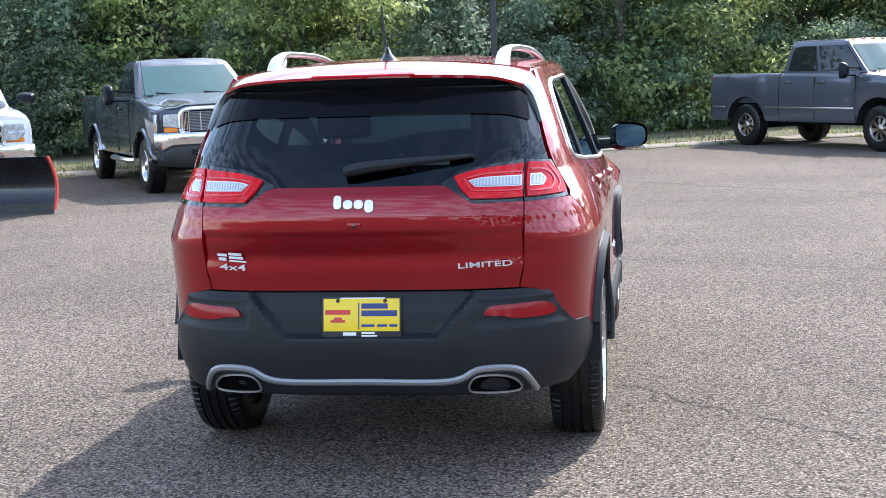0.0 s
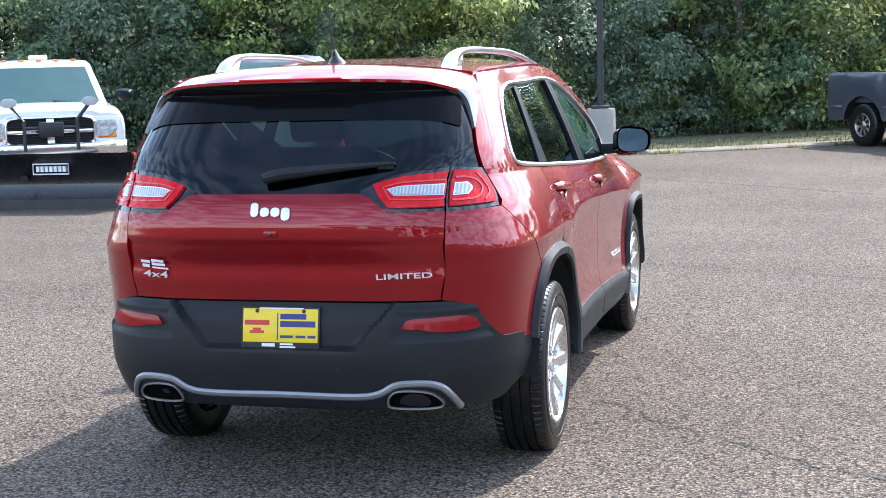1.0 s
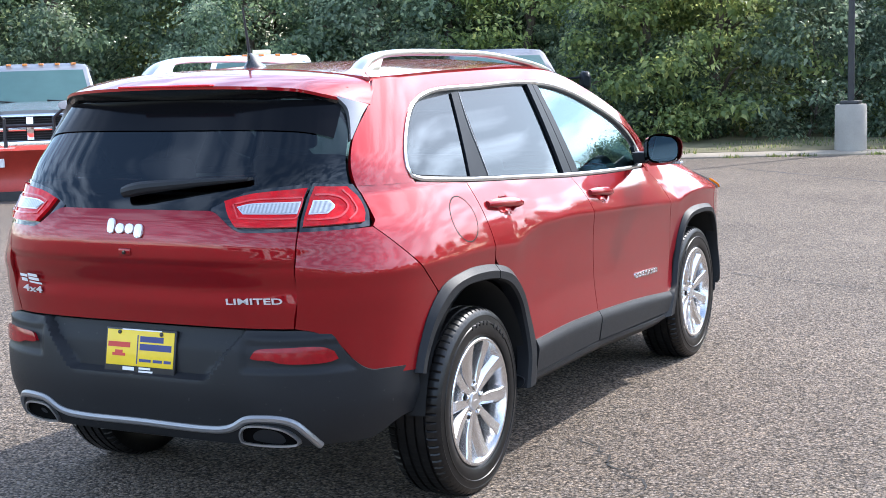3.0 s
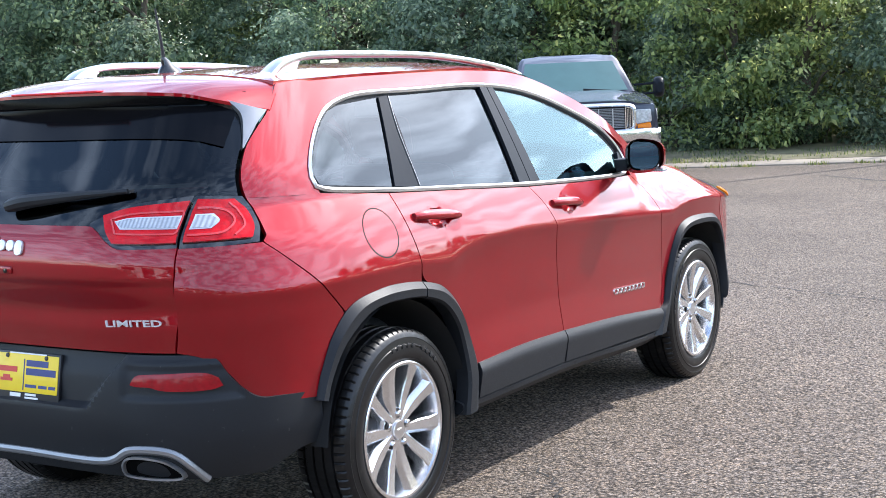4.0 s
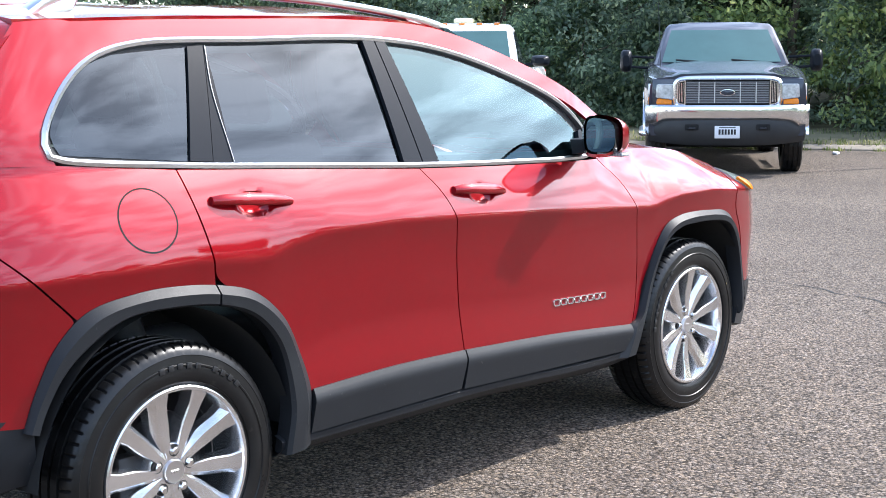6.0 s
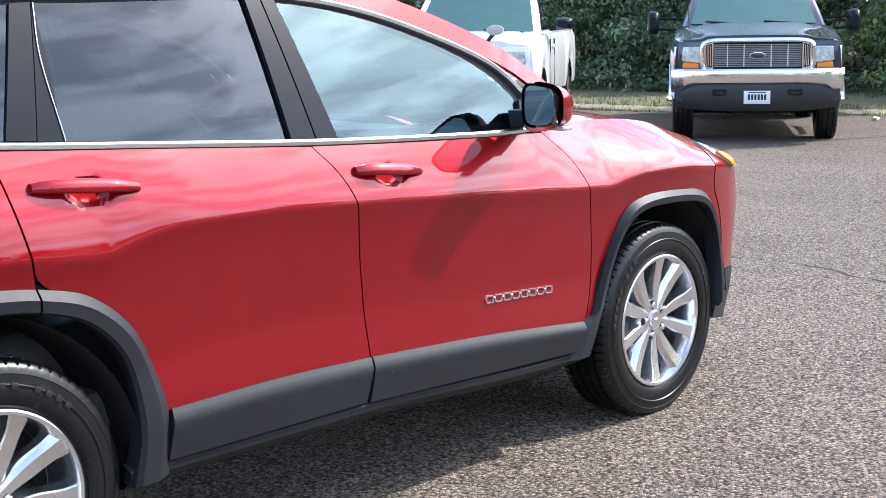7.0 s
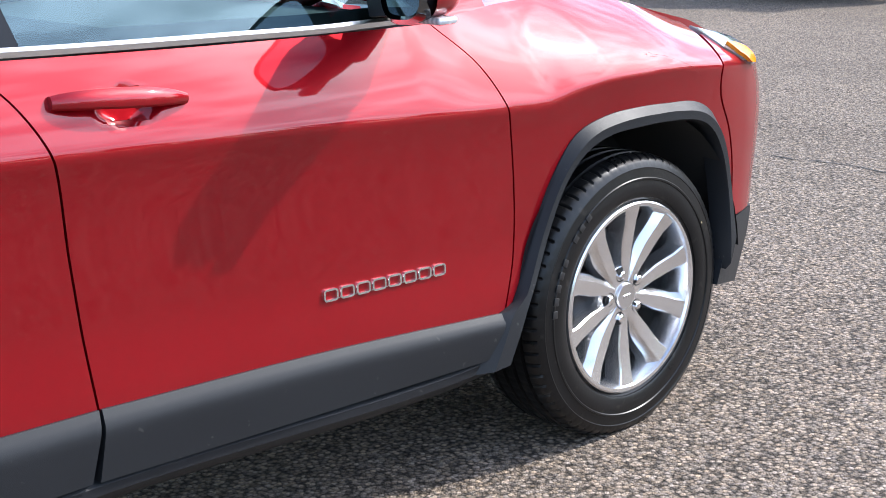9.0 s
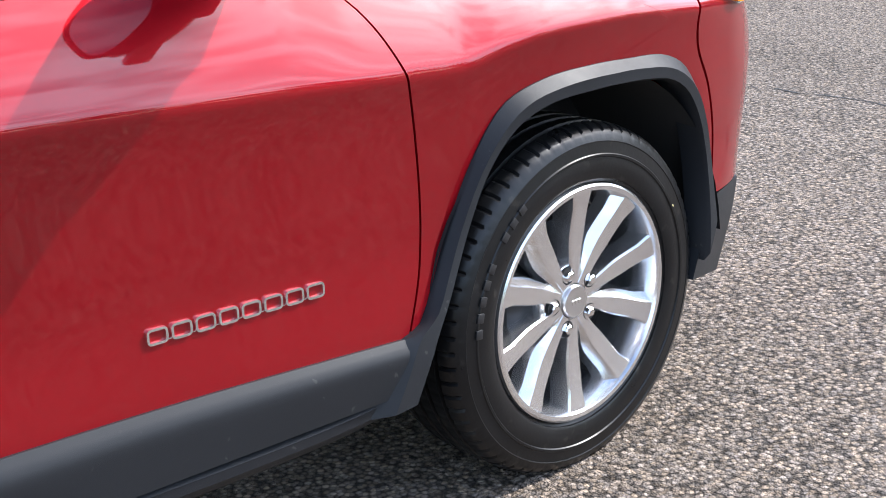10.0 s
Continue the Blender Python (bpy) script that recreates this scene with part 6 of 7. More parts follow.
rnd = random.Random(5)
spots, bushes = [], []
for row, (dist, step) in enumerate([(-7.0, 2.3), (-9.8, 2.5), (-13.2, 2.5)]):
    line = [p for p in kerb_off(dist) if -27 < p[0] < 16 and p[1] > 2]
    line = poly_line(line, max(int(sum(math.dist(a, b) for a, b in zip(line, line[1:])) / step), 2))
    for x, y in line:
        spots.append((rnd.choice([0, 1, 2, 3, 0, 1]), x + rnd.uniform(-0.7, 0.7), y + rnd.uniform(-0.7, 0.7), 0.2, rnd.uniform(0, 360), rnd.uniform(0.85, 1.15) + (0.0, -0.04, 0.18)[row]))
line = [p for p in kerb_off(-4.6) if -24 < p[0] < 16 and p[1] > 4]
for x, y in poly_line(line, 44):
    if rnd.random() < 0.8:
        bushes.append((rnd.choice([0, 1, 2, 0]), x + rnd.uniform(-0.4, 0.4), y + rnd.uniform(-0.4, 0.4), 0.2, rnd.uniform(0, 360), rnd.uniform(0.7, 1.25)))
spots += [(2, -5.2, 23.3, 0.2, 40, 1.18), (2, -6.2, 22.6, 0.2, 200, 0.98), (2, 2.1, 27.6, 0.2, 120, 1.18), (2, 0.6, 26.6, 0.2, 300, 1.22)]
line = [p for p in kerb_off(-17.5) if -30 < p[0] < 16 and p[1] > 2]
for x, y in poly_line(line, 16):
    spots.append((4, x + rnd.uniform(-0.6, 0.6), y + rnd.uniform(-0.6, 0.6), 0.2, rnd.uniform(0, 360), rnd.uniform(0.85, 1.05)))
# trees across the lot, mirrored in the paint and windows
for k in range(33):
    a = radians(-75 + 138 * k / 32)
    d = rnd.uniform(44, 52)
    spots.append((4, d * math.cos(a), d * math.sin(a) - 4, 0, rnd.uniform(0, 360), rnd.uniform(0.85, 1.25)))
place(KINDS, spots)
place(BUSHES, bushes)

# rough grass and weeds: along the verge and in the joint of the kerb
GRASS = leaf_mat("dry_green_grass", (0.10, 0.135, 0.045), (0.27, 0.25, 0.11))
blades = []
for d in (-0.25, -0.5, -0.8, -1.1, -1.5, -1.9, -2.3, -2.8, -3.4, -4.0):
    line = [q for q in kerb_off(d) if -20 < q[0] < 14 and q[1] > 8]
    for x, y in poly_line(line, 1500):
        if noise.noise((x * 0.8, y * 0.8, d)) > -0.25 - 0.15 * d:
            blades.append((x + rnd.uniform(-0.15, 0.15), y + rnd.uniform(-0.15, 0.15), ground_z(x, y) + 0.07))
gm = grass("verge_grass", blades, 3, 0.08, 0.009)
gm.materials.append(GRASS)
tagged(new("verge_grass", gm), "uneven tufts of dry and green grass", "grass", kind="stuff")
weeds = []
for x, y in poly_line([q for q in kerb_off(0.05) if -12 < q[0] < 9 and q[1] > 8], 90):
    if rnd.random() < 0.33:
        for k in range(55):
            wx, wy = x + rnd.gauss(0, 0.11), y + rnd.gauss(0, 0.05)
            weeds.append((wx, wy, ground_z(wx, wy)))
wm = grass("kerb_weeds", weeds, 4, 0.06, 0.009)
wm.materials.append(GRASS)
tagged(new("kerb_weeds", wm), "small dry weeds growing along the kerb", "weeds", kind="stuff")

# ---------------------------------------------------------------- parked pickups, y forward from the front axle
CHARCOAL = paint("charcoal_blue_paint", (0.038, 0.044, 0.060), 0.55)
GREY_PAINT = paint("slate_grey_paint", (0.075, 0.082, 0.105), 0.5)
SILVER_PAINT = paint("silver_grey_paint", (0.22, 0.23, 0.24), 0.6)
WHITE_PAINT = paint("white_paint", (0.80, 0.80, 0.79), 0.0)
PANE = mat("dark_vehicle_glass", (0.012, 0.016, 0.018), 0.03, 0, 0.0, 0.1, 4)
PANE_FRONT = mat("windscreen_glass", (0.065, 0.125, 0.122), 0.04, 0, 0.0, 0.1, 4, spec=0.3)
PLOW_BLACK = mat("scuffed_black_poly", (0.014, 0.014, 0.016), 0.28, 0, 0.3, 0.3, 2, 0.1, 40, 0.1)
PLOW_RED = mat("faded_red_plow_paint", (0.42, 0.045, 0.03), 0.5, 0, 0.2, 0.25, 3, 0.2, 40, 0.1)
BRONZE = mat("bronze_alloy", (0.34, 0.30, 0.27), 0.3, 1.0, 0, 0.1, 9)
LAMP_BRIGHT = mat("clear_headlamp", (0.50, 0.50, 0.49), 0.22, 0.25, 0.4, 0.5, 24, 0.3, 60)
VALANCE = mat("faded_black_valance", (0.022, 0.022, 0.023), 0.55, 0, 0, 0.25, 6, 0.2, 200)
WHITE_PLATE = mat("white_plate", (0.7, 0.7, 0.72), 0.5, 0, 0, 0.05, 30)
MARKER = mat("amber_marker", (0.75, 0.22, 0.02), 0.2, 0, 0.5, 0.1, 30)
BEACON = mat("pale_beacon", (0.75, 0.68, 0.45), 0.25, 0, 0.6, 0.1, 20)


def truck_wheel(parent, x, y, R, rim, out, rim_mat):
    bm = bmesh.new()
    w = 0.26
    prof = [(-0.03, rim - 0.005), (-0.008, rim + 0.01), (0.0, rim + 0.06), (-0.012, R - 0.03), (-0.03, R - 0.006)]
    for k in range(3):
        c = -0.07 - k * 0.06
        prof += [(c + 0.009, R), (c + 0.005, R - 0.012), (c - 0.005, R - 0.012), (c - 0.009, R)]
    prof += [(-w + 0.03, R - 0.006), (-w + 0.012, R - 0.03), (-w, rim + 0.06), (-w + 0.02, rim)]
    rings = lathe(bm, prof, 72)
    for i, ring in enumerate(rings):
        if i % 3 == 0:
            for j, (d, r) in enumerate(prof):
                if r > R - 0.04:
                    ring[j].co.y *= 0.972
                    ring[j].co.z *= 0.972
    for v in bm.verts:
        v.co.z = max(v.co.z, -R + 0.008)
    at = Matrix.Translation((x, y, R - 0.008))
    fl = (lambda b: flip_x(b)) if out < 0 else (lambda b: b)
    fl(bm).transform(at)
    rb = bmesh.new()
    lathe(rb, [(-0.012, rim + 0.008), (-0.006, rim), (-0.02, rim - 0.015), (-0.07, rim - 0.03), (-0.18, rim - 0.03)], 40)
    fl(rb).transform(at)
    wheel = part("wheel", rb, rim_mat, parent)
    part("tyre", bm, RUBBER, wheel)
    for k in range(16):
        a = 2 * math.pi * (k // 2) / 8 + (0.10, 0.30)[k % 2]
        sb = bmesh.new()
        er, et = Vector((0, math.cos(a), math.sin(a))), Vector((0, -math.sin(a), math.cos(a)))
        rows = []
        for t in lin(0, 1, 4):
            c, hw, d = er * (0.05 + (rim - 0.07) * t), 0.012 + 0.008 * t, -0.035 - 0.02 * t
            rows.append([c + et * hw + Vector((d - 0.04, 0, 0)), c + et * hw + Vector((d, 0, 0)), c - et * hw + Vector((d, 0, 0)), c - et * hw + Vector((d - 0.04, 0, 0))])
        mesh_grid(sb, rows)
        fl(sb).transform(at)
        part("spoke", sb, rim_mat, wheel)
    hb = bmesh.new()
    lathe(hb, [(-0.08, 0.085), (-0.035, 0.08), (-0.015, 0.05), (-0.012, 0.001)], 24)
    fl(hb).transform(at)
    part("hub", hb, rim_mat, wheel)
    db = bmesh.new()
    lathe(db, [(-0.115, rim - 0.028), (-0.115, 0.06)], 24)
    fl(db).transform(at)
    part("brake_disc", db, DARK_METAL, wheel)


def pickup(label, m, coat, wb=3.6, R=0.40, hw=0.99, bed=True, cab_back=-2.15, style="oval", group="pickups in the lot", rim_mat=POLISHED, tow=True, arch_trim=False, roof=1.93, belt=1.30, hood_front=1.17, ws=-0.80, run=0.66, gap=0.09, panes=((0.07, 0.38), (0.46, 0.95)), step=True):
    t = thing("pickup_truck", label, "truck", group, m)
    front, rear = 0.80, -wb - 1.02
    arch = R + gap
    zb = 0.50

    def low(y):
        z = zb
        for wy in (0.0, -wb):
            d = abs(y - wy)
            if d < arch:
                z = max(z, R + math.sqrt(arch * arch - d * d) * 0.98)
        return z

    def half(y):
        h = hw - 0.04 * sstep(front - 0.5, front, y) ** 2
        for wy in (0.0, -wb):
            h += 0.025 * sstep(0.68, 0.35, abs(y - wy))
        return h

    hood_z = lambda y: belt - 0.02 - (belt - 0.02 - hood_front) * sstep(ws + 0.05, front + 0.25, y) ** 1.2

    def hull(y0, y1, top, crown, n, close):
        """One pressed shell between two stations, arches cut from below."""
        bm, rows = bmesh.new(), []
        for y in lin(y0, y1, n):
            h, z0, z1 = half(y), low(y), top(y)
            k = min(z0 + 0.10, z1 - 0.12)
            sec = [(h - 0.02, z0), (h, k), (h + 0.006, (k + z1) / 2), (h - 0.012, z1 - 0.09), (h - 0.05, z1 - 0.02), (h - 0.10, z1)]
            if crown is not None:
                sec += [(h - 0.22, z1 + crown * 0.25), (h * 0.70, z1 + crown * 0.35), (h * 0.60, z1 + crown * 1.05), (h * 0.3, z1 + crown * 1.25), (0.001, z1 + crown * 1.3)]
            else:
                sec += [(h - 0.12, z1), (h - 0.13, 0.85), (0.001, 0.85)]
            rows.append([(x, y, z) for x, z in sec] + [(-x, y, z) for x, z in sec[::-1]])
        vs = mesh_grid(bm, rows)
        for r in ((vs[0], vs[-1]) if close else ()):
            bm.faces.new(r)
        return bm

    part("front_body", hull(ws, front, hood_z, 0.045, 44, True), coat, t)
    part("cab_body", hull(cab_back, ws - 0.008, lambda y: belt, 0.0, 36, True), coat, t)
    if bed:
        part("bed", hull(rear, cab_back - 0.02, lambda y: belt + 0.01, None, 48, True), coat, t)
    # cab top: pillars and roof as one frame, panes set into it
    def cab_pt(u, v, sx):
        """u from back to front, v from belt to roof."""
        yb, yt = cab_back + 0.01 + (ws + 0.10 - cab_back) * u, cab_back + 0.12 + (ws + 0.04 - run - cab_back - 0.12) * u
        y = yb + (yt - yb) * v
        x = (hw - 0.10) - 0.14 * v - 0.02 * v * v - 0.04 * sstep(0.95, 1.0, u)
        return Vector((sx * x, y, belt - 0.01 + (roof - 0.07 - belt) * v))

    bm = bmesh.new()
    rows = []
    for u in [k / 15 for k in range(15)] + [0.955, 0.98, 1.0]:
        side = [cab_pt(u, v, 1) for v in lin(0, 1, 8)]
        lag = sstep(0.5, 1.0, u)
        top = [Vector((side[-1].x - 0.05, side[-1].y - 0.065 * lag, roof - 0.03)), Vector((side[-1].x * 0.6, side[-1].y - 0.105 * lag, roof - 0.004)), Vector((0.001, side[-1].y - 0.115 * lag, roof))]
        r = side + top
        rows.append([tuple(p) for p in r] + [(-p.x, p.y, p.z) for p in r[::-1]])
    vs = mesh_grid(bm, rows)
    bm.faces.new(vs[0])
    bm.faces.new(vs[-1])
    part("cab", bm, coat, t)

    def pane(name, u0, u1, sx, radii):
        corners = [(u0, 0.09), (u1, 0.09), (u1, 0.90), (u0, 0.90)]
        for grow, off, mt in ((0.022, 0.003, SEAL), (0.0, 0.007, PANE)):
            bm = bmesh.new()
            pts = rounded([(u + math.copysign(grow * 0.5, u - (u0 + u1) / 2), v + math.copysign(grow, v - 0.5)) for u, v in corners], radii)
            f = bm.faces.new([bm.verts.new(cab_pt(p.x, p.y, sx) + Vector((sx * off, 0, 0))) for p in pts])
            for v in bmesh.ops.extrude_face_region(bm, geom=[f])["geom"]:
                if isinstance(v, bmesh.types.BMVert):
                    v.co.x -= sx * 0.02
            if mt is SEAL:
                seal = part("window_seal", bm, mt, t)
            else:
                part(name, bm, mt, seal)

    span = ws - cab_back
    for sx in (1, -1):
        pane("rear_window", *panes[0], sx, (0.03, 0.03, 0.03, 0.16))
        pane("door_window", *panes[1], sx, (0.03, 0.03, 0.05, 0.03))
        mid = cab_back + span * (panes[0][1] + panes[1][0]) / 2
        for yy in (mid, ws - 0.06):
            bm = bmesh.new()
            box(bm, sx * (half(yy) - 0.008), sx * (half(yy) + 0.0075), yy - 0.006, yy + 0.006, 0.55, belt - 0.08)
            part("door_gap", bm, SEAL, t)
        for yy in ((mid + 0.17, cab_back + 0.24) if span > 1.8 else (mid + 0.17,)):
            bm = bmesh.new()
            x0, x1 = sorted((sx * half(yy), sx * (half(yy) + 0.03)))
            box(bm, x0, x1, yy - 0.11, yy + 0.11, belt - 0.20, belt - 0.155, 0.012)
            part("door_handle", bm, coat, t)
    # windscreen over the front face
    a, b = cab_pt(1, 0.06, 1), cab_pt(1, 0.94, 1)
    bm = bmesh.new()
    rows = []
    for v in lin(0, 1, 6):
        p = a + (b - a) * v
        rows.append([(p.x * 0.93 * u, p.y + 0.010 + 0.05 * (1 - u * u), p.z) for u in lin(-1, 1, 12)])
    mesh_grid(bm, rows)
    part("windscreen", bm, PANE_FRONT, t)
    for sx in (-0.45, 0.28):
        bm = bmesh.new()
        tube(bm, [(sx - 0.2, a.y + 0.05, belt + 0.01), (sx + 0.32, a.y + 0.045, belt + 0.05)], 0.012, 6)
        part("wiper", bm, SEAL, t)
    # front: lamps, grille, bumper
    oval = style == "oval"
    gz1 = hood_front + (0.012 if oval else -0.01)
    gz0 = gz1 - (0.36 if oval else 0.37)
    gw, lamp_in, lamp_out = (0.638, 0.665, 0.965) if oval else (0.57, 0.61, 0.945)
    bm = bmesh.new()
    box(bm, -hw * 0.93, hw * 0.93, front - 0.06, front + 0.02, gz0 - 0.03, gz1 - 0.005, 0.03)
    part("front_panel", bm, coat, t)
    ring = [(gw * math.copysign(abs(math.cos(q)) ** 0.26, math.cos(q)), (gz0 + gz1) / 2 + (gz1 - gz0) / 2 * math.copysign(abs(math.sin(q)) ** 0.34, math.sin(q))) for q in lin(0, 2 * math.pi, 64)[:-1]]
    bm = bmesh.new()
    sweep(bm, [Vector((x, front + 0.05, z)) for x, z in ring], [(0, 1, 0)] * len(ring), [(-0.024, -0.05), (-0.024, 0.01), (-0.008, 0.03), (0.010, 0.026), (0.026, 0.005), (0.026, -0.05)], True)
    grille = part("grille", bm, CHROME, t, "chrome grille surround")
    bm = bmesh.new()
    bm.faces.new([bm.verts.new((x * 0.98, front + 0.025, (z - (gz0 + gz1) / 2) * 0.98 + (gz0 + gz1) / 2)) for x, z in ring])
    part("grille_back", bm, LINER, grille)
    if oval:
        n = 13
        for k in range(n):
            z = gz0 + 0.055 + (gz1 - gz0 - 0.11) * k / (n - 1)
            bm = bmesh.new()
            box(bm, -0.50, 0.50, front + 0.03, front + 0.055, z - 0.0065, z + 0.0065, 0.003, 1)
            part("grille_bar", bm, GREY_TRIM, grille)
        for sx in (-1, 1):
            bm = bmesh.new()
            loop = rounded([(sx * 0.515, gz0 + 0.03), (sx * 0.515, gz1 - 0.03), (sx * 0.605, gz1 - 0.05), (sx * 0.605, gz0 + 0.05)], (0.02,) * 4)
            sweep(bm, [Vector((p.x, front + 0.05, p.y)) for p in loop], [(0, 1, 0)] * len(loop), [(-0.009, -0.03), (-0.009, 0.01), (0.009, 0.01), (0.009, -0.03)], True)
            part("grille_pod", bm, CHROME, grille)
            for k in range(3):
                bm = bmesh.new()
                x = sx * (0.54 + 0.020 * k)
                box(bm, x - 0.005, x + 0.005, front + 0.03, front + 0.055, gz0 + 0.06, gz1 - 0.06, 0.002, 1)
                part("grille_bar", bm, CHROME, grille)
            for xx in (0.155, 0.345):
                bm = bmesh.new()
                box(bm, sx * xx - 0.006, sx * xx + 0.006, front + 0.03, front + 0.058, gz0 + 0.05, gz1 - 0.05, 0.002, 1)
                part("grille_strut", bm, SATIN, grille)
        for r, d, mt in ((0.094, 0.060, CHROME), (0.082, 0.066, CHARCOAL)):
            bm = bmesh.new()
            lathe(bm, [(front + 0.045, r), (front + d, r * 0.97), (front + d + 0.004, 0.001)], 28, "y", (0, 0, 0))
            for v in bm.verts:
                v.co.z = v.co.z * 0.42 + (gz0 + gz1) / 2
            part("grille_emblem", bm, mt, grille, "plain dark oval emblem")
    else:
        for k in range(9):
            z = gz0 + 0.05 + (gz1 - gz0 - 0.10) * k / 8
            bm = bmesh.new()
            box(bm, -gw * 0.94, gw * 0.94, front + 0.028, front + 0.04, z - 0.005, z + 0.005)
            part("grille_slat", bm, PLATE_BLACK, grille)
        for x0, x1, z0, z1 in ((-0.05, 0.05, gz0 + 0.02, gz1 - 0.01), (-gw * 0.96, -0.052, (gz0 + gz1) / 2 - 0.035, (gz0 + gz1) / 2 + 0.02), (0.052, gw * 0.96, (gz0 + gz1) / 2 - 0.035, (gz0 + gz1) / 2 + 0.02)):
            bm = bmesh.new()
            box(bm, x0, x1, front + 0.03, front + 0.068, z0, z1, 0.014)
            part("grille_bar", bm, CHROME, grille)
    lz0, lz1 = (gz0 + 0.035, gz1 - 0.075) if oval else (gz0 + 0.07, gz1 - 0.06)
    for sx in (1, -1):
        # lens wraps round the corner; amber along its lower edge, deeper outside
        def lamp_piece(name, mt, parent, x_in, x_out, za, zb_, off):
            bm = bmesh.new()
            rows = []
            for u in lin(0, 1, 10):
                x = x_in + (x_out - x_in) * u
                y = front + 0.045 + off - 0.13 * max(0.0, (x - 0.80) / 0.165) ** 2
                lo, hi = za(u), zb_(u)
                rows.append([(sx * x, y - 0.10, lo), (sx * x, y - 0.008, lo), (sx * x, y, lo + 0.012), (sx * x, y - 0.006, hi - 0.012), (sx * x, y - 0.016, hi), (sx * x, y - 0.10, hi)])
            vs = mesh_grid(bm, rows)
            for r in (vs[0], vs[-1]):
                bm.faces.new(r)
            return part(name, bm, mt, parent)

        if oval:
            edge_z = lambda u: lz0 + 0.055 + 0.035 * u
        else:
            edge_z = lambda u: lz0 + 0.02 + 0.085 * sstep(0.35, 0.95, u)
        lamp = lamp_piece("headlamp", LAMP_BRIGHT, t, lamp_in, lamp_out, lambda u: edge_z(u) + 0.004, lambda u: lz1, 0.0)
        lamp_piece("indicator", LENS_AMBER, lamp, lamp_in + 0.012, lamp_out, lambda u: lz0, edge_z, -0.004)
        for xx in (() if oval else (0.69, 0.82)):
            bm = bmesh.new()
            rr = 0.05
            lathe(bm, [(front + 0.036, rr), (front + 0.052, rr * 0.94), (front + 0.048, rr * 0.75), (front + 0.046, 0.001)], 20, "y", (sx * xx, 0, (lz0 + lz1) / 2 + 0.035))
            part("reflector_bowl", bm, LENS_CLEAR, lamp)
    bz = gz0 + 0.03
    chrome_low = lambda u: bz - 0.20 - 0.075 * sstep(0.74, 0.94, abs(u))
    bm = bmesh.new()
    rows = []
    for u in lin(-1, 1, 40):
        y = front + 0.17 - 0.20 * abs(u) ** 4.5
        x, lo = u * hw * 1.005, chrome_low(u)
        rows.append([(x, y - 0.12, bz), (x, y - 0.02, bz - 0.002), (x, y, bz - 0.022), (x, y + 0.01, bz - 0.08), (x, y - 0.004, lo + 0.04), (x, y - 0.05, lo), (x, y - 0.20, lo)])
    mesh_grid(bm, rows)
    bumper = part("front_bumper", bm, CHROME, t, "chrome front bumper")
    bm = bmesh.new()
    rows = []
    for u in lin(-1, 1, 32):
        y = front + 0.135 - 0.20 * abs(u) ** 4
        x, hi = u * hw * 0.965, chrome_low(u) + 0.03
        low_z = bz - 0.50 + 0.05 * abs(u) ** 3
        rows.append([(x, y, hi), (x, y + 0.014, hi - 0.05), (x, y + 0.012, (hi + low_z) / 2), (x, y - 0.02, low_z + 0.05), (x, y - 0.06, low_z), (x, y - 0.3, low_z)])
    mesh_grid(bm, rows)
    valance = part("valance", bm, VALANCE, bumper)
    for sx in (-0.43, 0.43):
        # black block, slightly proud, paints the shade of the tow-hook opening
        bm = bmesh.new()
        loop = rounded([(sx - 0.085, bz - 0.31), (sx + 0.085, bz - 0.31), (sx + 0.085, bz - 0.235), (sx - 0.085, bz - 0.235)], (0.02,) * 4)
        prism(bm, [(p.x, p.y) for p in loop], "y", front + 0.10, front + 0.151)
        part("hook_recess", bm, LINER, valance)
        bm = bmesh.new()
        tube(bm, [(sx - 0.045, front + 0.12, bz - 0.285), (sx - 0.03, front + 0.18, bz - 0.285), (sx + 0.03, front + 0.18, bz - 0.285), (sx + 0.045, front + 0.12, bz - 0.285)], 0.013, 6)
        part("tow_hook", bm, PLATE_BLACK, valance)
    # rear bumper, tail lamps, underside
    bm = bmesh.new()
    box(bm, -hw * 0.95, hw * 0.95, rear - 0.12, rear + 0.02, 0.55, 0.72, 0.03)
    part("rear_bumper", bm, DARK_METAL, t)
    for sx in (1, -1):
        bm = bmesh.new()
        x0, x1 = sorted((sx * (hw - 0.16), sx * (hw - 0.012)))
        box(bm, x0, x1, rear - 0.015, rear + 0.04, 0.90, belt - 0.05, 0.012)
        part("tail_lamp", bm, LENS_RED, t)
    bm = bmesh.new()
    box(bm, -0.42, 0.42, rear + 0.2, front - 0.1, 0.42, 0.60, 0.03)
    box(bm, -0.80, 0.80, -0.09, 0.09, R - 0.09, R + 0.07, 0.03)
    box(bm, -0.80, 0.80, -wb - 0.10, -wb + 0.10, R - 0.09, R + 0.08, 0.03)
    part("chassis", bm, LINER, t)
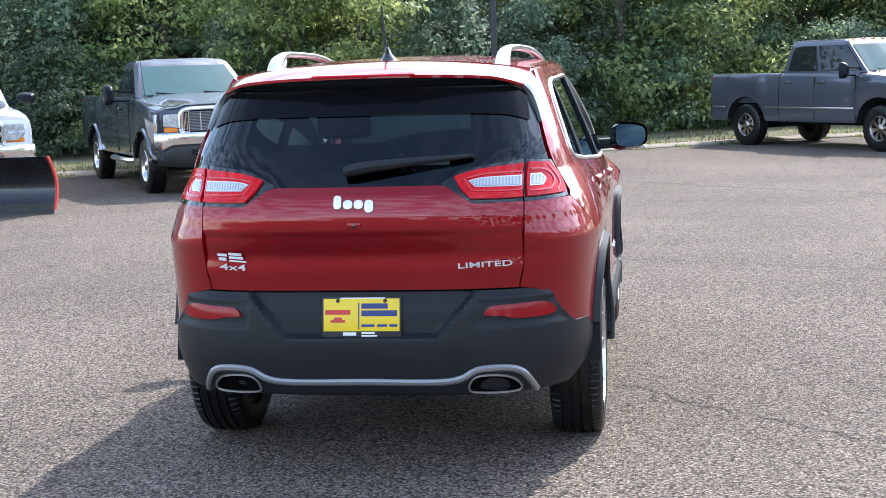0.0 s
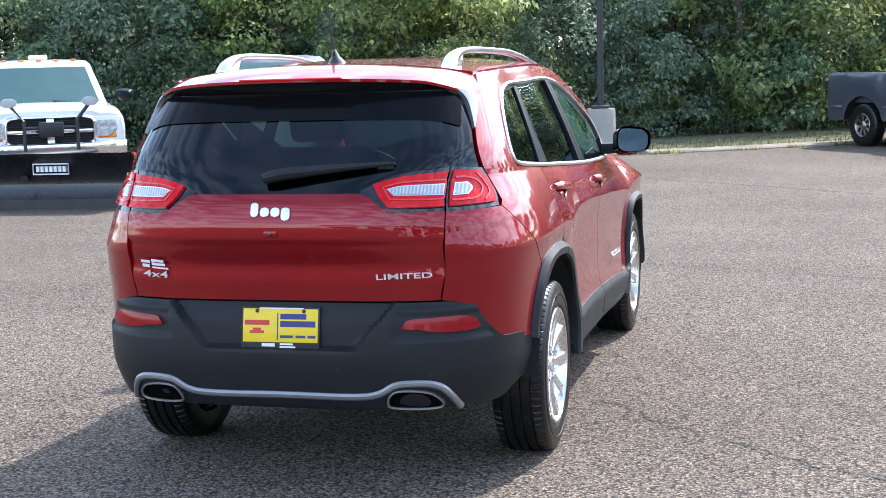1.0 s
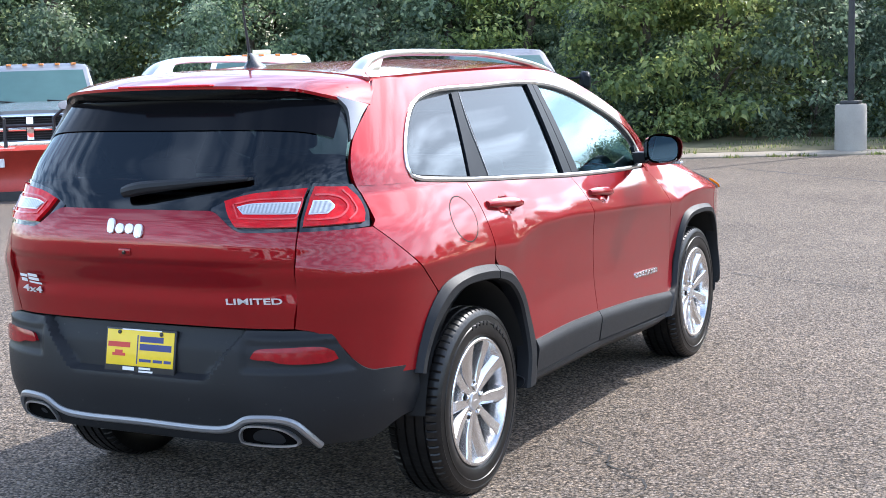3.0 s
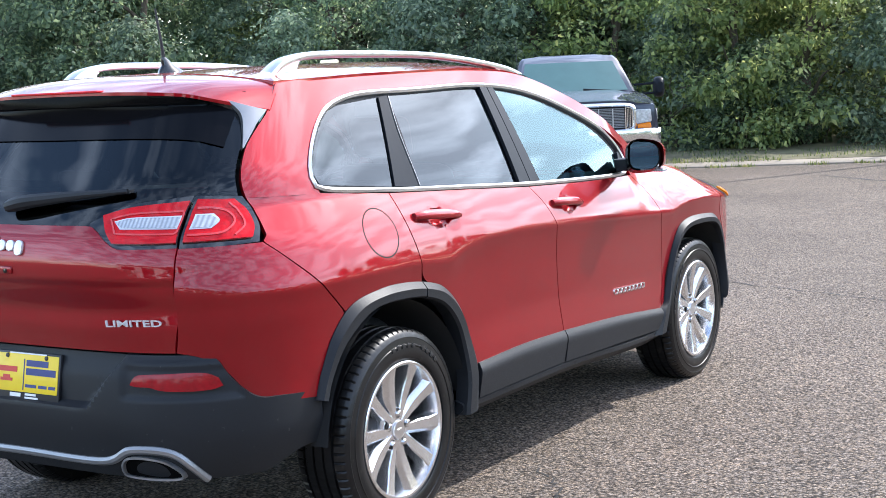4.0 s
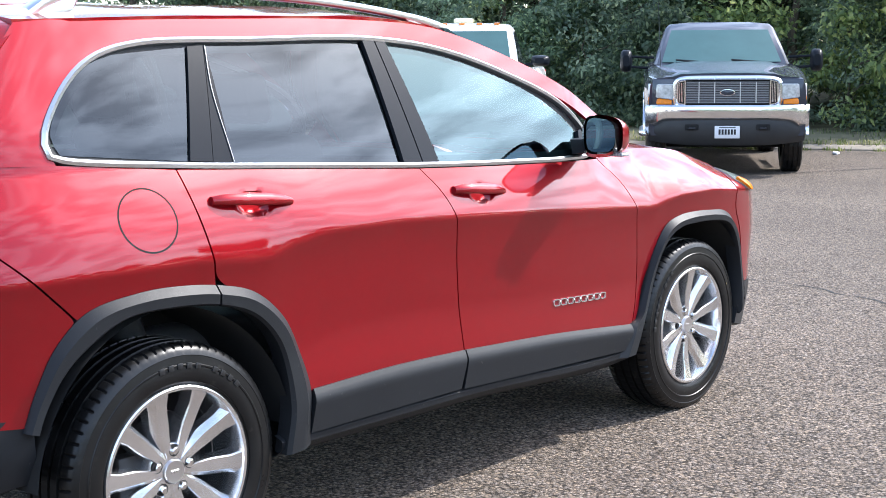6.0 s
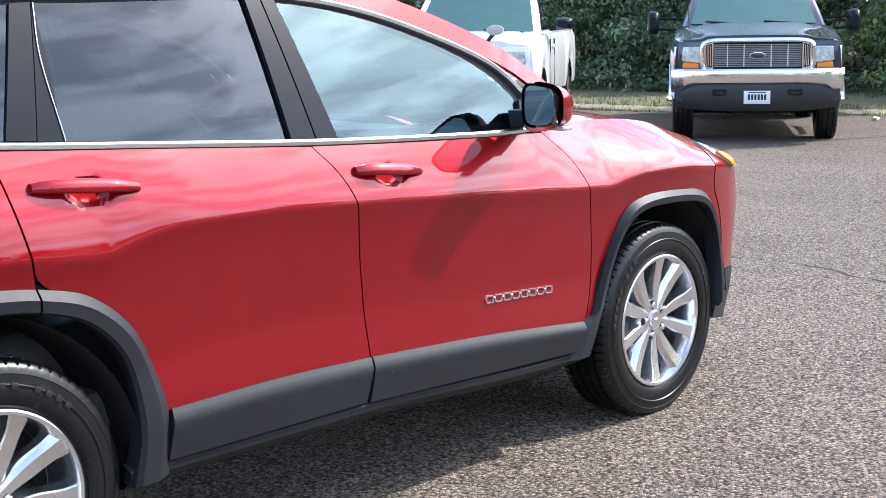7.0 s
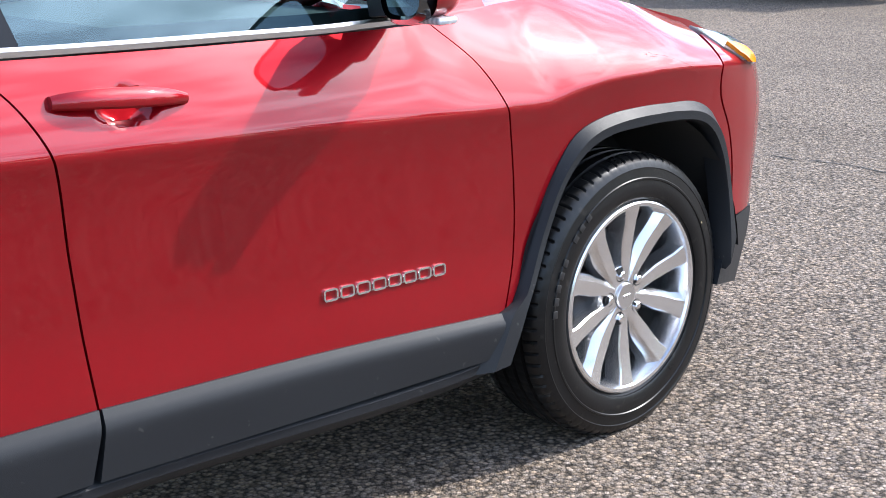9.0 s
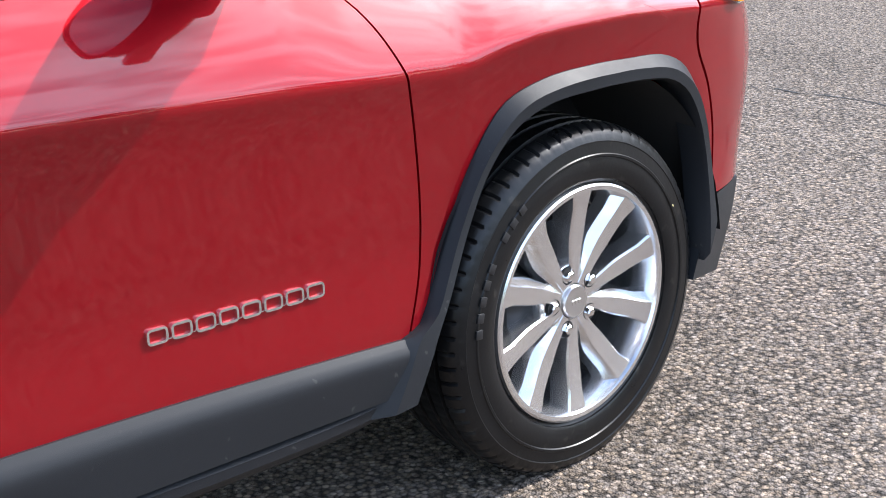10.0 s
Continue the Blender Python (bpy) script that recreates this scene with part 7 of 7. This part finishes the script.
    for wy in (0.0, -wb):
        bm = bmesh.new()
        rows = []
        for q in lin(0.05 * math.pi, 0.95 * math.pi, 14):
            yy, zz = wy + (arch - 0.005) * math.cos(q), R + (arch - 0.02) * math.sin(q)
            rows.append([(hw - 0.02, yy, zz), (0.5, yy, zz), (-0.5, yy, zz), (-hw + 0.02, yy, zz)])
        mesh_grid(bm, rows)
        part("arch_liner", bm, LINER, t)
        for sx in (1, -1):
            truck_wheel(t, sx * (hw - 0.005), wy, R, 0.22, sx, rim_mat)
            if arch_trim:
                bm = bmesh.new()
                line = [Vector((sx * (hw + 0.028), wy + (arch + 0.015) * math.cos(q), R + (arch + 0.005) * math.sin(q))) for q in lin(0.06 * math.pi, 0.94 * math.pi, 24)]
                sweep(bm, line, [(sx, 0, 0)] * 25, [(-0.02, -0.03), (-0.02, 0.008), (0.02, 0.008), (0.02, -0.03)])
                part("arch_moulding", bm, CHROME, t)
    for sx in (1, -1):
        if step:
            bm = bmesh.new()
            tube(bm, [(sx * (hw - 0.02), -0.55 - 0.1, 0.44), (sx * (hw + 0.05), -0.75, 0.44), (sx * (hw + 0.05), cab_back + 0.2, 0.44), (sx * (hw - 0.02), cab_back + 0.1, 0.44)], 0.04, 8)
            part("side_step", bm, SATIN if style == "oval" else DARK_METAL, t)
        # door mirrors
        bm = bmesh.new()
        mx, my = hw + (0.27 if tow else 0.17), ws - 0.13
        mw, mh = (0.085, 0.15) if tow else (0.13, 0.075)
        rings = []
        for k in lin(0, 1, 6):
            sc = 1 - 0.5 * k ** 2.5
            rings.append([bm.verts.new((sx * (mx + mw * sc * math.copysign(abs(math.cos(q)) ** 0.6, math.cos(q))), my + 0.14 * k, belt + (0.04 if tow else 0.12) + mh * sc * math.copysign(abs(math.sin(q)) ** 0.6, math.sin(q)))) for q in lin(0, 2 * math.pi, 20)[:-1]])
        for p, q in zip(rings, rings[1:]):
            for k in range(20):
                bm.faces.new((p[k], p[(k + 1) % 20], q[(k + 1) % 20], q[k]))
        bm.faces.new(rings[0][::-1])
        bm.faces.new(rings[-1])
        mirror = part("door_mirror", bm, PILLAR_BLACK, t)
        for dz in ((-0.04, 0.10) if tow else (0.08,)):
            bm = bmesh.new()
            tube(bm, [(sx * (hw - 0.10), ws - 0.11, belt + dz - 0.02), (sx * mx, my + 0.06, belt + dz)], 0.02, 6)
            part("mirror_arm", bm, PILLAR_BLACK, mirror)
    return t


def facing(x, y, fx, fy):
    return Matrix.Translation((x, y, ground_z(x, y))) @ pose(0, 0, 0, 0, 0, math.degrees(math.atan2(-fx, fy)))


def bar_plate(t, y, z):
    bm = bmesh.new()
    box(bm, -0.152, 0.152, y, y + 0.008, z - 0.076, z + 0.076, 0.004)
    p = part("number_plate", bm, WHITE_PLATE, t, "white number plate with plain bars")
    bm = bmesh.new()
    for k in range(6):
        box(bm, -0.105 + 0.037 * k, -0.080 + 0.037 * k, y + 0.006, y + 0.0095, z - 0.03, z + 0.035)
    box(bm, -0.10, 0.10, y + 0.006, y + 0.0095, z + 0.052, z + 0.062)
    part("plate_bars", bm, PLATE_BLACK, p)


dark_truck = pickup("dark blue-grey extended-cab pickup with chrome grille and tow mirrors", facing(-5.28, 13.76, 0.543, -0.84), CHARCOAL, style="oval", arch_trim=True, belt=1.37, hood_front=1.20, gap=0.11, panes=((0.07, 0.30), (0.38, 0.95)))
bar_plate(dark_truck, 0.945, 0.55)
white_truck = pickup("white heavy pickup carrying a black snow plow and roof beacon", facing(-8.31, 11.83, 0.541, -0.841), WHITE_PAINT, wb=3.57, style="cross", cab_back=-1.75, tow=False, roof=1.95)
silver_truck = pickup("silver-grey pickup with a red snow plow on its front", facing(-11.93, 11.19, 0.62, -0.785), SILVER_PAINT, wb=3.57, style="cross", tow=True, roof=1.92)
side_truck = pickup("lifted slate-grey crew-cab pickup with bronze wheels", facing(5.69, 19.32, 0.606, -0.795), GREY_PAINT, wb=3.57, R=0.42, style="cross", rim_mat=BRONZE, cab_back=-2.58, tow=True, roof=2.06, belt=1.43, hood_front=1.27, ws=-0.50, run=0.56, gap=0.15, panes=((0.06, 0.43), (0.49, 0.96)), step=False)
for sx in (1, -1):
    for y0, y1 in ((-4.56, -4.17), (-2.97, -0.60)):
        bm = bmesh.new()
        box(bm, sx * 1.0 - 0.012, sx * 1.0 + 0.012, y0, y1, 0.76, 0.785, 0.004)
        part("side_moulding", bm, SATIN, side_truck)
side_truck.scale = (0.95, 0.95, 0.95)


for t, z in ((dark_truck, 1.30), (white_truck, 1.24)):
    bm = bmesh.new()
    tube(bm, [(0.80, -0.50, z), (0.82, -0.56, z + 0.45), (0.84, -0.62, z + 0.88)], [0.006, 0.004, 0.003], 6)
    part("aerial", bm, PLATE_BLACK, t)


def roof_markers(t, roof, y=-1.52):
    for k in range(5):
        bm = bmesh.new()
        box(bm, -0.5 + 0.25 * k - 0.04, -0.5 + 0.25 * k + 0.04, y - 0.03, y + 0.03, roof - 0.03, roof + 0.018, 0.01)
        part("roof_marker", bm, MARKER, t)


roof_markers(white_truck, 1.935)
roof_markers(side_truck, 2.04, -1.12)
roof_markers(silver_truck, 1.905)
bm = bmesh.new()
box(bm, -0.14, 0.14, -1.85, -1.65, 1.945, 2.02, 0.025)
part("beacon", bm, BEACON, white_truck, "pale roof beacon")


def plow(t, y, half, tall, blade_mat, edge_mat, deco, swing=0.0):
    """A curved blade on a frame ahead of the bumper."""
    turn = Matrix.Translation((0, y, 0)) @ pose(0, 0, 0, 0, 0, swing) @ Matrix.Translation((0, -y, 0))
    bm = bmesh.new()
    sec = [(0.36 * (1 - math.cos(q)), 0.05 + tall * k) for k, q in zip(lin(0, 1, 14), lin(-0.95, 1.35, 14))]
    rows = [[(x, y + d, z) for d, z in sec] + [(x, y + d - 0.03, z) for d, z in sec[::-1]] for x in lin(-half, half, 12)]
    vs = mesh_grid(bm, rows)
    for r in (vs[0], vs[-1]):
        bm.faces.new(r)
    bm.transform(turn)
    blade = part("plow_blade", bm, blade_mat, t, "broad curved plow blade")
    for sx in (-1, 1):
        bm = bmesh.new()
        prism(bm, [(y + d + 0.004, z) for d, z in sec] + [(y + d - 0.07, z) for d, z in sec[::-1]], "x", sx * half - 0.012, sx * half + 0.012)
        bm.transform(turn)
        part("blade_edge", bm, edge_mat, blade)
    bm = bmesh.new()
    box(bm, -half, half, y + sec[0][0] - 0.02, y + sec[0][0] + 0.012, 0.01, 0.14)
    bm.transform(turn)
    part("cutting_edge", bm, DARK_METAL, blade)
    for sx in (-0.4, 0.4):
        bm = bmesh.new()
        tube(bm, [(sx, y - 0.02, 0.40), (sx * 0.8, 0.7, 0.50)], 0.05, 8)
        part("plow_arm", bm, PLATE_BLACK, blade)
    bm = bmesh.new()
    if deco == "outline":
        s = [(-0.24, 0), (0.24, 0), (0.24, 0.13), (-0.24, 0.13)]
        sweep(bm, [Vector((x, y + 0.155, 0.46 + z)) for x, z in s], [(0, 1, 0)] * 4, [(-0.008, -0.02), (-0.008, 0.006), (0.008, 0.006), (0.008, -0.02)], True)
        for k in range(7):
            box(bm, -0.205 + 0.06 * k, -0.165 + 0.06 * k, y + 0.10, y + 0.160, 0.49, 0.56)
        bm.transform(turn)
        part("blade_mark", bm, DECAL, blade, "pale outlined bar mark")
    else:
        box(bm, 0.3, 0.9, y + 0.10, y + 0.155, 0.48, 0.62)
        bm.transform(turn)
        part("blade_mark", bm, DECAL, blade, "worn white decal")


plow(white_truck, 1.60, 1.16, 0.68, PLOW_BLACK, PLOW_RED, "outline", -28)
plow(silver_truck, 1.5, 1.20, 0.66, PLOW_RED, PLOW_RED, "decal")
for t, zz in ((white_truck, 1.36), (silver_truck, 1.30)):
    bm = bmesh.new()
    for sx in (-1, 1):
        tube(bm, [(sx * 0.34, 1.0, 0.72), (sx * 0.34, 0.98, 1.12), (sx * 0.50, 0.98, zz - 0.04)], 0.025, 8)
    tube(bm, [(-0.36, 0.98, 1.02), (0.36, 0.98, 1.02)], 0.025, 8)
    frame_ob = part("plow_light_bar", bm, PLATE_BLACK, t)
    for sx in (-1, 1):
        bm = bmesh.new()
        lathe(bm, [(0.90, 0.03), (0.93, 0.075), (1.0, 0.085), (1.02, 0.08), (1.022, 0.001)], 20, "y", (sx * 0.52, 0, 0))
        for v in bm.verts:
            v.co.z = v.co.z * 0.75 + zz
            v.co.x = sx * 0.52 + (v.co.x - sx * 0.52) * 1.3
        part("plow_lamp", bm, LENS_CLEAR, frame_ob)
bm = bmesh.new()
box(bm, -0.16, 0.16, 0.98, 1.05, 0.90, 1.10, 0.02)
part("plow_control_box", bm, PLATE_BLACK, white_truck)

# low showroom across the lot, mirrored in the tailgate and bumper corners
WALL_WHITE = mat("white_stucco", (0.72, 0.71, 0.69), 0.8, 0, 0, 0.1, 1.2, 0.2, 30)
showroom = thing("showroom", "long low white showroom with dark windows", "building", m=pose(6.0, -36.0, 0.0))
bm = bmesh.new()
box(bm, -16, 16, -8, 0, -0.1, 4.6, 0.05)
part("wall", bm, WALL_WHITE, showroom)
bm = bmesh.new()
box(bm, -16.4, 16.4, -8.4, 0.5, 4.6, 5.2, 0.06)
part("roof", bm, DARK_METAL, showroom)
for k in range(4):
    x = -12.0 + 8.0 * k
    bm = bmesh.new()
    box(bm, x - 2.6, x + 2.6, -0.05, 0.03, 0.5, 3.3, 0.02)
    win = part("window", bm, PANE, showroom)
    bm = bmesh.new()
    box(bm, x - 2.7, x + 2.7, 0.0, 0.10, 0.40, 0.50, 0.01)
    part("sill", bm, CONCRETE, win)
    bm = bmesh.new()
    box(bm, x - 0.03, x + 0.03, 0.0, 0.06, 0.5, 3.3, 0.01)
    part("mullion", bm, SATIN, win)

POLE_DARK = mat("dark_bronze_pole", (0.05, 0.05, 0.05), 0.6, 0, 0, 0.2, 6, spec=0.2)
# lamp post on a concrete footing behind the kerb
post = thing("lamp_post", "dark steel lamp post on a pale concrete footing", "lamp post", m=pose(-1.75, 19.99, 0.0))
bm = bmesh.new()
lathe(bm, [(-0.1, 0.27), (0.74, 0.265), (0.78, 0.25), (0.78, 0.001)], 32, "z")
part("footing", bm, CONCRETE, post)
bm = bmesh.new()
box(bm, -0.16, 0.16, -0.16, 0.16, 0.78, 0.84, 0.015)
part("base_plate", bm, DARK_METAL, post)
bm = bmesh.new()
tube(bm, [(0, 0, 0.82), (0, 0, 3.5), (0, 0, 7.5)], [0.058, 0.054, 0.045], 16)
part("pole", bm, POLE_DARK, post)
bm = bmesh.new()
box(bm, -0.25, 0.25, -0.7, 0.1, 7.45, 7.65, 0.04)
part("lamp_head", bm, DARK_METAL, post)


# a scrap of paper by the kerb
bm = bmesh.new()
bmesh.ops.create_icosphere(bm, subdivisions=2, radius=0.055)
rnd = random.Random(8)
for v in bm.verts:
    v.co *= rnd.uniform(0.72, 1.15)
    v.co.z = max(v.co.z * 0.6, -0.022)
scrap = thing("paper_scrap", "crumpled white scrap of paper lying on the asphalt", "litter", m=Matrix.Translation((-5.3, 17.1, ground_z(-5.3, 17.1) + 0.021)))
part("paper", bm, WHITE_PLATE, scrap)
